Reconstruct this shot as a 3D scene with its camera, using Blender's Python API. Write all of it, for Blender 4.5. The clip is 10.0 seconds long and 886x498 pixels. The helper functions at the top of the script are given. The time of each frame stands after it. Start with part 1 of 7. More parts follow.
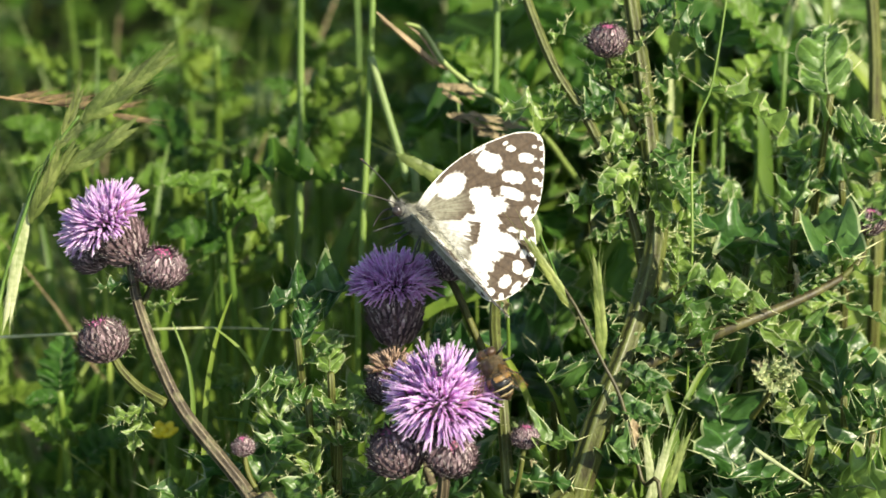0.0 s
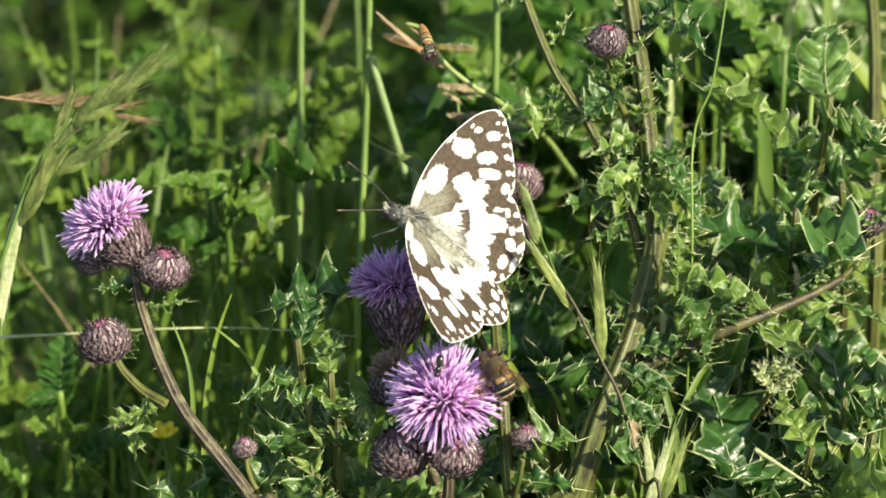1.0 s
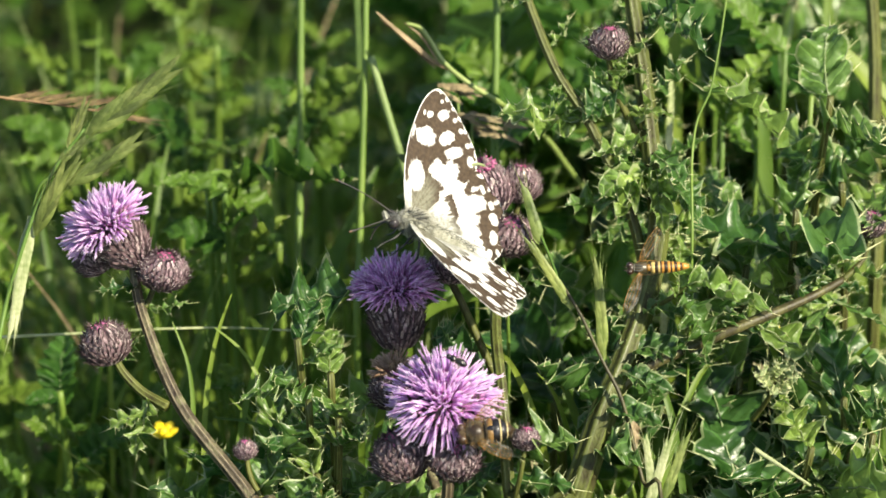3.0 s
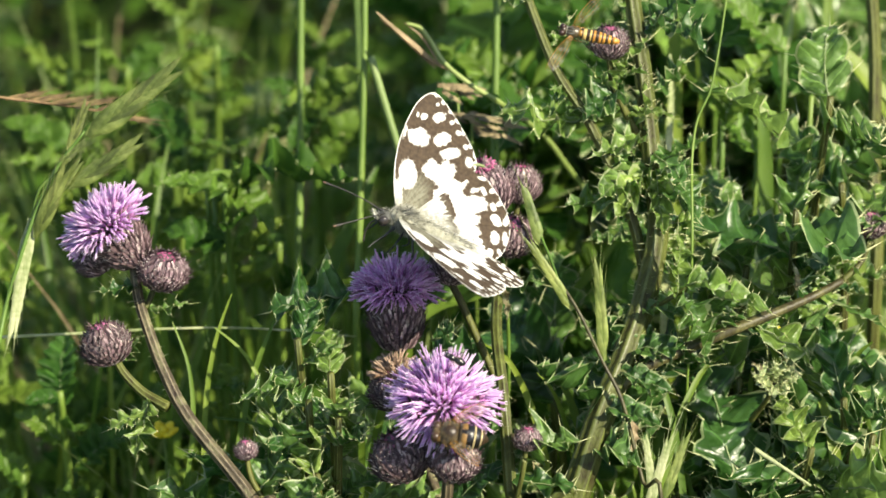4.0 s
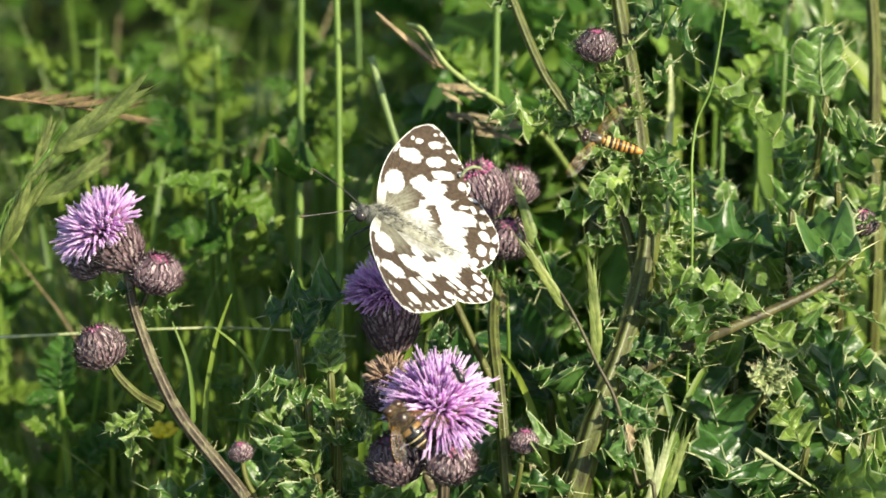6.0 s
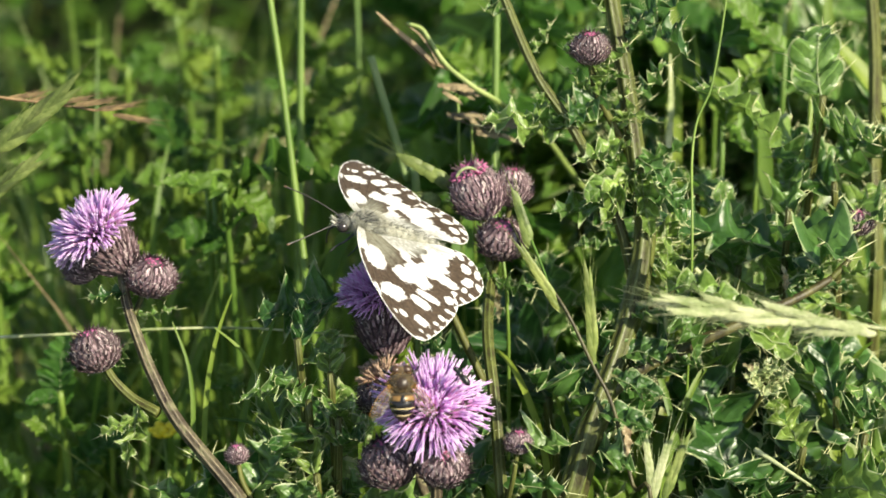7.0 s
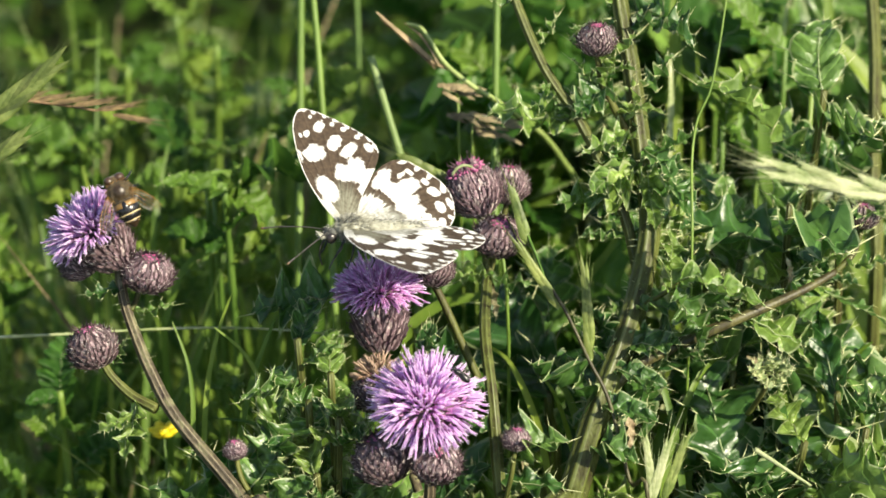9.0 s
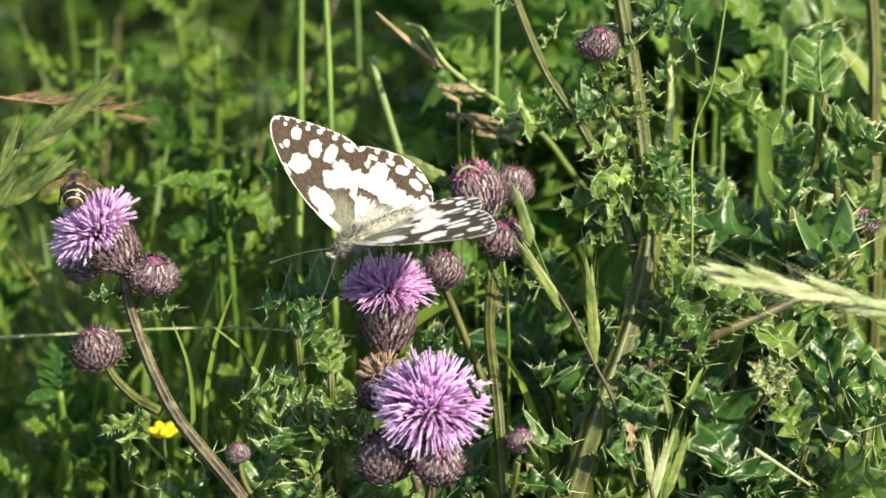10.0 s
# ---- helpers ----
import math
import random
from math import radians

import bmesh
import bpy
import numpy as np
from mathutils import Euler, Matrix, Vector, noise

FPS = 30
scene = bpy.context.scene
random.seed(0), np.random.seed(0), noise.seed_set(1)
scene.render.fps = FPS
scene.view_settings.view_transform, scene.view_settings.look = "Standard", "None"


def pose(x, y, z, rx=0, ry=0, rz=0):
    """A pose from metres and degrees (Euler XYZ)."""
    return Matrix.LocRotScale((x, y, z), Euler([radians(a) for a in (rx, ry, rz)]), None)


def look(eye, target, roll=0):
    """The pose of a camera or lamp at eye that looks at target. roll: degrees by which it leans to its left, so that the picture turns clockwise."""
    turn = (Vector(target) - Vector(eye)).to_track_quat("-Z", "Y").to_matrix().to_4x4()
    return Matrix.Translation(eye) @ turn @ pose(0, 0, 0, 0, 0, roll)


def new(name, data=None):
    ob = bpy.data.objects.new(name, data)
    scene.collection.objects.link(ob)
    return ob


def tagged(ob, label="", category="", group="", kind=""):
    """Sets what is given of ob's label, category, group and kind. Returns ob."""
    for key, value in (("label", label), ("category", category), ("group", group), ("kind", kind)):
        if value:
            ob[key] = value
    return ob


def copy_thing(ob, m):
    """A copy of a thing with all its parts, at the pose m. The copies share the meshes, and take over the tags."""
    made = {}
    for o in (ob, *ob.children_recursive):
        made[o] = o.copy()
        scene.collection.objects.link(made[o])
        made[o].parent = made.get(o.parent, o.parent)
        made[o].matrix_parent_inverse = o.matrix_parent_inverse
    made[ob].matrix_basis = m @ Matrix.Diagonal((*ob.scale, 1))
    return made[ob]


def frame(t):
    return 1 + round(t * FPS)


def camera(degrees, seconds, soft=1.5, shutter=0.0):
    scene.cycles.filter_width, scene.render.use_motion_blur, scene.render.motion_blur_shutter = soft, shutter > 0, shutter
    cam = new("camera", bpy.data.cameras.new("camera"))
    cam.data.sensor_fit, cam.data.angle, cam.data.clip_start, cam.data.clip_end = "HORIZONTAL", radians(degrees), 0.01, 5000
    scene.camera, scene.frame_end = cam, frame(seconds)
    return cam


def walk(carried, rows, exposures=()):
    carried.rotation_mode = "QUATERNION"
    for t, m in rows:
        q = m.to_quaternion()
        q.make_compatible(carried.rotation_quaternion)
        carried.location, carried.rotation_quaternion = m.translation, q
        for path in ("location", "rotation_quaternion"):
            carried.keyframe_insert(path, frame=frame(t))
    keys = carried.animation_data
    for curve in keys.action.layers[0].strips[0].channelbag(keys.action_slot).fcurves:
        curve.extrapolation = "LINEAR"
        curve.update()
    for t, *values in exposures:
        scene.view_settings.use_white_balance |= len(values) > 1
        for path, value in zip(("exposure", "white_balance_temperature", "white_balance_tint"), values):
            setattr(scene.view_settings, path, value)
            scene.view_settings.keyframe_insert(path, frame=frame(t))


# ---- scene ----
# ---- camera: held still before the flowers ----
S = 0.00084                       # one plan unit in metres
REACH = 495.0                     # units from the eye to the middle flower
CENTRE = Vector((0, 0, 0.26))
TILT = radians(30)
RIGHT = Vector((1, 0, 0))
UP = Vector((0, math.sin(TILT), math.cos(TILT)))
BACK = Vector((0, -math.cos(TILT), math.sin(TILT)))
EYE = CENTRE + BACK * (REACH * S)
BASIS = Matrix((RIGHT, UP, BACK)).transposed()


def spot(x, y, d=0.0):
    """A place seen through a window 156.8 units wide at the middle flower: right, down and behind it."""
    k = (REACH + d) / REACH
    return CENTRE + S * ((x - 78.4) * k * RIGHT + (44.1 - y) * k * UP - d * BACK)


cam = camera(18, 10.0, 1.6)
cam.data.dof.use_dof = True
cam.data.dof.focus_distance = REACH * S
cam.data.dof.aperture_fstop = 23.5
VIEW = look(EYE, CENTRE)
walk(cam, [(0, VIEW), (10, VIEW)], [(0, 0.81, 7050, 8), (10, 0.81, 7050, 8)])

# ---- world and sun ----
TO_SUN = Vector((0.6, -0.45, 0.67)).normalized()
world = bpy.data.worlds.new("sky")
scene.world = world
world.use_nodes = True
wn = world.node_tree.nodes
sky = wn.new("ShaderNodeTexSky")
sky.sky_type = "NISHITA"
sky.sun_disc = False
sky.sun_elevation = math.asin(TO_SUN.z)
sky.sun_rotation = math.atan2(TO_SUN.x, TO_SUN.y)
world.node_tree.links.new(sky.outputs[0], wn["Background"].inputs[0])
wn["Background"].inputs[1].default_value = 0.11
sun = new("sun", bpy.data.lights.new("sun", "SUN"))
sun.data.energy = 5.0
sun.data.angle = radians(0.53)
sun.data.color = (1.0, 0.93, 0.78)
sun.matrix_world = look(TO_SUN * 3, (0, 0, 0))


# ---- materials ----
def material(name, a, b, rough=0.5, scale=400.0, bump=0.2, thin=0.0, vary=0.25, spec=0.5, third=None, stretch=None, sheen=0.0, island=0.0, veins=0.0):
    """Two colours mixed by coarse and fine noise, a relief, and for leaves some light let through."""
    m = bpy.data.materials.new(name)
    m.use_nodes = True
    n, l = m.node_tree.nodes, m.node_tree.links
    p = n["Principled BSDF"]
    co = n.new("ShaderNodeTexCoord")
    src = co.outputs["Object"]
    if stretch:
        mp = n.new("ShaderNodeMapping")
        mp.inputs["Scale"].default_value = stretch
        l.new(src, mp.inputs["Vector"])
        src = mp.outputs[0]
    big, fine = n.new("ShaderNodeTexNoise"), n.new("ShaderNodeTexNoise")
    big.inputs["Scale"].default_value, fine.inputs["Scale"].default_value = scale, scale * 6
    big.inputs["Detail"].default_value = fine.inputs["Detail"].default_value = 3
    l.new(src, big.inputs["Vector"]), l.new(src, fine.inputs["Vector"])
    add = n.new("ShaderNodeMath")
    add.operation = "MULTIPLY_ADD"
    add.inputs[1].default_value = 0.45
    l.new(fine.outputs[0], add.inputs[0]), l.new(big.outputs[0], add.inputs[2])
    ramp = n.new("ShaderNodeValToRGB")
    ramp.color_ramp.elements[0].position, ramp.color_ramp.elements[1].position = 0.52, 0.95
    ramp.color_ramp.elements[0].color, ramp.color_ramp.elements[1].color = (*a, 1), (*b, 1)
    if third:
        e = ramp.color_ramp.elements.new(0.74)
        e.color = (*third, 1)
    l.new(add.outputs[0], ramp.inputs[0])
    info = n.new("ShaderNodeObjectInfo")
    hsv = n.new("ShaderNodeHueSaturation")
    span = n.new("ShaderNodeMapRange")
    span.inputs[3].default_value, span.inputs[4].default_value = 1 - vary, 1 + vary
    l.new(info.outputs["Random"], span.inputs[0]), l.new(span.outputs[0], hsv.inputs["Value"])
    hue = n.new("ShaderNodeMapRange")
    hue.inputs[3].default_value, hue.inputs[4].default_value = 0.5 + 0.07 * vary, 0.5 - 0.07 * vary
    l.new(info.outputs["Random"], hue.inputs[0]), l.new(hue.outputs[0], hsv.inputs["Hue"])
    if veins:
        parts = n.new("ShaderNodeSeparateXYZ")
        l.new(co.outputs["Object"], parts.inputs[0])
        side, run, comb, keep, pale = [n.new("ShaderNodeMath") for _ in range(4)] + [n.new("ShaderNodeMixRGB")]
        side.operation = "ABSOLUTE"
        l.new(parts.outputs["Y"], side.inputs[0])
        run.operation = "MULTIPLY_ADD"
        run.inputs[1].default_value = -0.75
        l.new(side.outputs[0], run.inputs[0]), l.new(parts.outputs["X"], run.inputs[2])
        comb.operation = "PINGPONG"
        comb.inputs[1].default_value = veins
        l.new(run.outputs[0], comb.inputs[0])
        keep.operation = "LESS_THAN"
        keep.inputs[1].default_value = veins * 0.1
        l.new(comb.outputs[0], keep.inputs[0])
        soft = n.new("ShaderNodeMath")
        soft.operation = "MULTIPLY"
        soft.inputs[1].default_value = 0.55
        l.new(keep.outputs[0], soft.inputs[0])
        pale.inputs[2].default_value = (*[min(1, q * 1.7) for q in b], 1)
        l.new(ramp.outputs[0], pale.inputs[1]), l.new(soft.outputs[0], pale.inputs[0])
        ramp = pale
        quilt = n.new("ShaderNodeMath")
        quilt.operation = "MULTIPLY_ADD"
        quilt.inputs[1].default_value = 0.9 / veins
        l.new(comb.outputs[0], quilt.inputs[0]), l.new(add.outputs[0], quilt.inputs[2])
        add = quilt
    if island:
        geo, each, spread = n.new("ShaderNodeNewGeometry"), n.new("ShaderNodeHueSaturation"), n.new("ShaderNodeMapRange")
        spread.inputs[3].default_value, spread.inputs[4].default_value = 1 - island, 1 + island
        l.new(geo.outputs["Random Per Island"], spread.inputs[0]), l.new(spread.outputs[0], each.inputs["Value"])
        l.new(ramp.outputs[0], each.inputs["Color"])
        ramp = each
    l.new(ramp.outputs[0], hsv.inputs["Color"]), l.new(hsv.outputs[0], p.inputs["Base Color"])
    p.inputs["Roughness"].default_value = rough
    p.inputs["Specular IOR Level"].default_value = spec
    p.inputs["Sheen Weight"].default_value = sheen
    if bump:
        bm = n.new("ShaderNodeBump")
        bm.inputs["Strength"].default_value, bm.inputs["Distance"].default_value = bump, 0.0004
        l.new(add.outputs[0], bm.inputs["Height"]), l.new(bm.outputs[0], p.inputs["Normal"])
    if thin:
        tr, mix = n.new("ShaderNodeBsdfTranslucent"), n.new("ShaderNodeMixShader")
        mix.inputs[0].default_value = thin
        gain = n.new("ShaderNodeHueSaturation")
        gain.inputs["Value"].default_value, gain.inputs["Saturation"].default_value = 1.4, 0.98
        l.new(hsv.outputs[0], gain.inputs["Color"]), l.new(gain.outputs[0], tr.inputs[0])
        l.new(p.outputs[0], mix.inputs[1]), l.new(tr.outputs[0], mix.inputs[2])
        l.new(mix.outputs[0], n["Material Output"].inputs[0])
    return m


LEAF = material("thistle_leaf", (0.043, 0.11, 0.015), (0.15, 0.278, 0.064), 0.34, 220, 0.9, 0.42, 0.5, 0.75, veins=0.0011)
WEED = material("weed_leaf", (0.035, 0.088, 0.01), (0.11, 0.196, 0.029), 0.5, 120, 0.5, 0.3, 0.4, 0.2, veins=0.0013)
BROAD = material("broad_leaf", (0.04, 0.105, 0.01), (0.125, 0.235, 0.04), 0.42, 120, 0.4, 0.45, 0.4, 0.3, veins=0.0028)
SPINE = material("spine", (0.36, 0.4, 0.17), (0.62, 0.62, 0.36), 0.5, 500, 0.0, 0, 0.1)
GRASS = material("grass_blade", (0.075, 0.15, 0.015), (0.17, 0.26, 0.04), 0.45, 90, 0.2, 0.35, 0.35, 0.3, stretch=(1, 1, 0.15))
STALK = material("grass_stalk", (0.075, 0.15, 0.018), (0.17, 0.27, 0.05), 0.5, 120, 0.2, 0.1, 0.2, stretch=(1, 1, 0.15))
PALE_STALK = material("pale_stalk", (0.14, 0.22, 0.05), (0.3, 0.38, 0.13), 0.5, 120, 0.2, 0.1, 0.2, stretch=(1, 1, 0.15))
STRAW = material("dry_grass", (0.14, 0.11, 0.055), (0.36, 0.29, 0.16), 0.7, 200, 0.4, 0.15, 0.2, island=0.3)
DARK_RIB = material("brown_rib", (0.07, 0.05, 0.035), (0.26, 0.21, 0.13), 0.5, 600, 0.3, 0, 0.1, stretch=(1, 1, 0.1))
RIB = material("stem_rib", (0.07, 0.085, 0.022), (0.14, 0.165, 0.042), 0.45, 600, 0.3, 0, 0.1, stretch=(1, 1, 0.1))
OLIVE = material("olive_stem", (0.035, 0.028, 0.012), (0.11, 0.105, 0.035), 0.5, 500, 0.5, 0, 0.1, third=(0.06, 0.055, 0.02), stretch=(1, 1, 0.1))
SPIKE = material("grass_spikelet", (0.09, 0.14, 0.022), (0.3, 0.36, 0.1), 0.5, 200, 0.3, 0.3, 0.2, island=0.25)
BROWN_STRAW = material("brown_straw", (0.085, 0.055, 0.025), (0.27, 0.19, 0.085), 0.7, 200, 0.4, 0.15, 0.2, island=0.35)
# Olive-brown spikelets of the near brome, darkened further for their partial shade.
SPIKE_SHADED = material("olive_shaded_spikelet", (0.06, 0.085, 0.015), (0.24, 0.28, 0.08), 0.5, 200, 0.3, 0.3, 0.2, third=(0.12, 0.16, 0.035), island=0.4)
PALE = material("pale_spikelet", (0.24, 0.31, 0.11), (0.58, 0.6, 0.36), 0.6, 250, 0.3, 0.25, 0.15)
STEM = material("thistle_stem", (0.042, 0.037, 0.013), (0.115, 0.13, 0.03), 0.55, 500, 0.5, 0, 0.12, 0.3, third=(0.075, 0.085, 0.02), stretch=(1, 1, 0.08))
DARKSTEM = material("purplish_stem", (0.036, 0.024, 0.018), (0.2, 0.19, 0.1), 0.55, 500, 0.7, 0, 0.15, 0.3, third=(0.08, 0.065, 0.04), stretch=(1, 1, 0.1))
BRACT = material("bract", (0.13, 0.085, 0.095), (0.56, 0.5, 0.46), 0.5, 900, 0.5, 0, 0.15, third=(0.25, 0.165, 0.19), island=0.55)
COBWEB = material("cobweb_hair", (0.5, 0.46, 0.44), (0.75, 0.72, 0.68), 0.7, 500, 0.0, 0.2, 0.1)
BRACT_TIP = material("bract_tip", (0.04, 0.024, 0.03), (0.15, 0.095, 0.105), 0.6, 500, 0.2, 0, 0.2)
CORE = material("bud_tip", (0.38, 0.05, 0.17), (0.6, 0.2, 0.38), 0.6, 500, 0.2, 0.2, 0.1)
FLORET = material("floret", (0.57, 0.33, 0.61), (0.86, 0.69, 0.9), 0.5, 300, 0.1, 0.45, 0.05, third=(0.68, 0.46, 0.74), island=0.12)
FLORET_TIP = material("floret_tip", (0.78, 0.64, 0.84), (0.91, 0.81, 0.94), 0.5, 300, 0.1, 0.4, 0.05)
# Copy of the floret lilac, darker and redder to carry the butterfly's shade.
FLORET_SHADED = material("floret_shaded", (0.57, 0.28, 0.57), (0.86, 0.6, 0.86), 0.5, 300, 0.1, 0.5, 0.05, third=(0.69, 0.42, 0.7), island=0.15)
FLORET_FOOT = material("floret_foot", (0.49, 0.19, 0.47), (0.7, 0.4, 0.67), 0.5, 300, 0.1, 0.45, 0.05, island=0.25)
WITHER = material("withered_floret", (0.2, 0.12, 0.07), (0.45, 0.34, 0.26), 0.7, 300, 0.1, 0.1, 0.1)
YELLOW = material("yellow_petal", (0.7, 0.55, 0.01), (0.8, 0.7, 0.03), 0.5, 300, 0.1, 0.2, 0.1)
DRY = material("withered_leaf", (0.2, 0.15, 0.08), (0.5, 0.45, 0.3), 0.7, 200, 0.5, 0.3, 0.25, third=(0.34, 0.29, 0.17))
# Near-black soil: the deep shade between the plants is put into its colour.
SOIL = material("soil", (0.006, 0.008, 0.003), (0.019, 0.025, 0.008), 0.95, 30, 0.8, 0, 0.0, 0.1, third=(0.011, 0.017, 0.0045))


def plain(name, color, rough=0.5, spec=0.5, metal=0.0, coat=0.0):
    return_m = material(name, tuple(c * 0.75 for c in color), tuple(min(1, c * 1.25) for c in color), rough, 900, 0.2, 0, 0.05, spec)
    p = return_m.node_tree.nodes["Principled BSDF"]
    p.inputs["Metallic"].default_value, p.inputs["Coat Weight"].default_value = metal, coat
    return return_m


EYE_DARK = plain("insect_eye", (0.035, 0.03, 0.03), 0.2, 0.6)
EYE_RED = plain("reddish_eye", (0.03, 0.014, 0.011), 0.3, 0.6)
BLACK = plain("black_chitin", (0.012, 0.011, 0.012), 0.25, 0.6)
FUR = material("grey_fur", (0.24, 0.24, 0.18), (0.5, 0.5, 0.42), 0.8, 900, 0.6, 0.1, 0.1, 0.2, sheen=0.3)
FUR_DARK = material("dark_fur", (0.03, 0.032, 0.03), (0.12, 0.125, 0.115), 0.7, 900, 0.6, 0, 0.1, 0.3)
BROWN_FUR = material("brown_fur", (0.03, 0.02, 0.01), (0.1, 0.068, 0.028), 0.7, 900, 0.5, 0, 0.1, 0.3, sheen=0.2)
ORANGE = plain("orange_band", (0.46, 0.22, 0.04), 0.4)
STRAW_BAND = plain("straw_band", (0.5, 0.36, 0.13), 0.45)
AMBER = plain("amber_band", (0.3, 0.15, 0.03), 0.3)
TAWNY = plain("tawny_band", (0.24, 0.14, 0.045), 0.4)
EYE_BROWN = plain("brown_eye", (0.055, 0.03, 0.018), 0.3, 0.6)
DARK_BROWN = plain("dark_brown_chitin", (0.035, 0.022, 0.012), 0.35)
GOLD_FUR = plain("golden_hair", (0.3, 0.175, 0.05), 0.6)
CREAM = plain("cream_band", (0.62, 0.5, 0.26), 0.5)
BRONZE = plain("bronze_thorax", (0.075, 0.058, 0.03), 0.35, 0.6)
CLUB = plain("antenna_club", (0.15, 0.085, 0.045), 0.5)
VEIN = plain("antenna", (0.05, 0.045, 0.04), 0.5)


def membrane():
    m = bpy.data.materials.new("fly_wing")
    m.use_nodes = True
    n, l = m.node_tree.nodes, m.node_tree.links
    p = n["Principled BSDF"]
    p.inputs["Base Color"].default_value = (0.5, 0.46, 0.38, 1)
    p.inputs["Roughness"].default_value = 0.2
    p.inputs["Specular IOR Level"].default_value = 0.9
    tr, mix = n.new("ShaderNodeBsdfTransparent"), n.new("ShaderNodeMixShader")
    tr.inputs[0].default_value = (0.93, 0.91, 0.86, 1)
    tex, co = n.new("ShaderNodeTexVoronoi"), n.new("ShaderNodeTexCoord")
    tex.feature = "DISTANCE_TO_EDGE"
    tex.inputs["Scale"].default_value = 420
    l.new(co.outputs["Object"], tex.inputs["Vector"])
    rng = n.new("ShaderNodeMapRange")
    rng.inputs[1].default_value, rng.inputs[2].default_value = 0.0, 0.09
    rng.inputs[3].default_value, rng.inputs[4].default_value = 0.68, 0.93
    l.new(tex.outputs["Distance"], rng.inputs[0]), l.new(rng.outputs[0], mix.inputs[0])
    l.new(p.outputs[0], mix.inputs[1]), l.new(tr.outputs[0], mix.inputs[2])
    l.new(mix.outputs[0], n["Material Output"].inputs[0])
    return m


MEMBRANE = membrane()


def wing_scales(name, dark, white, grey, clean=0.75):
    """Wing scales: the attribute 'chequer' parts dark from white, 'dust' greys the base."""
    m = bpy.data.materials.new(name)
    m.use_nodes = True
    n, l = m.node_tree.nodes, m.node_tree.links
    p = n["Principled BSDF"]
    p.inputs["Roughness"].default_value, p.inputs["Specular IOR Level"].default_value = 0.65, 0.25
    co = n.new("ShaderNodeTexCoord")
    fine = n.new("ShaderNodeTexNoise")
    fine.inputs["Scale"].default_value, fine.inputs["Detail"].default_value = 1500, 4
    l.new(co.outputs["Object"], fine.inputs["Vector"])
    che, dust = n.new("ShaderNodeAttribute"), n.new("ShaderNodeAttribute")
    che.attribute_name, dust.attribute_name = "chequer", "dust"
    wob = n.new("ShaderNodeMath")
    wob.operation = "MULTIPLY_ADD"
    wob.inputs[1].default_value = 0.5
    l.new(fine.outputs[0], wob.inputs[0]), l.new(che.outputs["Fac"], wob.inputs[2])
    edge = n.new("ShaderNodeMapRange")
    edge.inputs[1].default_value, edge.inputs[2].default_value = 0.21, 0.42
    l.new(wob.outputs[0], edge.inputs[0])
    tone = n.new("ShaderNodeValToRGB")
    tone.color_ramp.elements[0].position, tone.color_ramp.elements[1].position = 0.3, 0.75
    tone.color_ramp.elements[0].color = (*[c * 0.7 for c in dark], 1)
    tone.color_ramp.elements[1].color = (*[c * 1.35 for c in dark], 1)
    l.new(fine.outputs[0], tone.inputs[0])
    mix, mix2 = n.new("ShaderNodeMixRGB"), n.new("ShaderNodeMixRGB")
    mix.inputs[2].default_value, mix2.inputs[2].default_value = (*white, 1), (*grey, 1)
    l.new(tone.outputs[0], mix.inputs[1]), l.new(edge.outputs[0], mix.inputs[0])
    l.new(mix.outputs[0], mix2.inputs[1])
    haze = n.new("ShaderNodeMath")
    haze.operation = "MULTIPLY"
    l.new(dust.outputs["Fac"], haze.inputs[0]), l.new(fine.outputs[0], haze.inputs[1])
    gain = n.new("ShaderNodeMath")
    gain.operation, gain.use_clamp = "MULTIPLY", True
    gain.inputs[1].default_value = 1.8
    bare = n.new("ShaderNodeMath")
    bare.operation = "MULTIPLY_ADD"
    bare.inputs[1].default_value, bare.inputs[2].default_value = -clean, 1.0
    l.new(edge.outputs[0], bare.inputs[0])
    kept = n.new("ShaderNodeMath")
    kept.operation = "MULTIPLY"
    l.new(haze.outputs[0], gain.inputs[0]), l.new(gain.outputs[0], kept.inputs[0]), l.new(bare.outputs[0], kept.inputs[1])
    l.new(kept.outputs[0], mix2.inputs[0])
    l.new(mix2.outputs[0], p.inputs["Base Color"])
    bm = n.new("ShaderNodeBump")
    bm.inputs["Strength"].default_value, bm.inputs["Distance"].default_value = 0.25, 0.0003
    l.new(fine.outputs[0], bm.inputs["Height"]), l.new(bm.outputs[0], p.inputs["Normal"])
    tr, ms = n.new("ShaderNodeBsdfTranslucent"), n.new("ShaderNodeMixShader")
    ms.inputs[0].default_value = 0.2
    l.new(mix2.outputs[0], tr.inputs[0]), l.new(p.outputs[0], ms.inputs[1]), l.new(tr.outputs[0], ms.inputs[2])
    l.new(ms.outputs[0], n["Material Output"].inputs[0])
    return m


WING_UP = wing_scales("forewing_upperside", (0.076, 0.054, 0.036), (0.8, 0.8, 0.77), (0.23, 0.23, 0.17), 0.25)
HIND_UP = wing_scales("hindwing_upperside", (0.076, 0.054, 0.036), (0.8, 0.8, 0.77), (0.26, 0.265, 0.225), 0.1)
WING_LOW = wing_scales("wing_underside", (0.22, 0.2, 0.17), (0.85, 0.85, 0.82), (0.6, 0.605, 0.55))


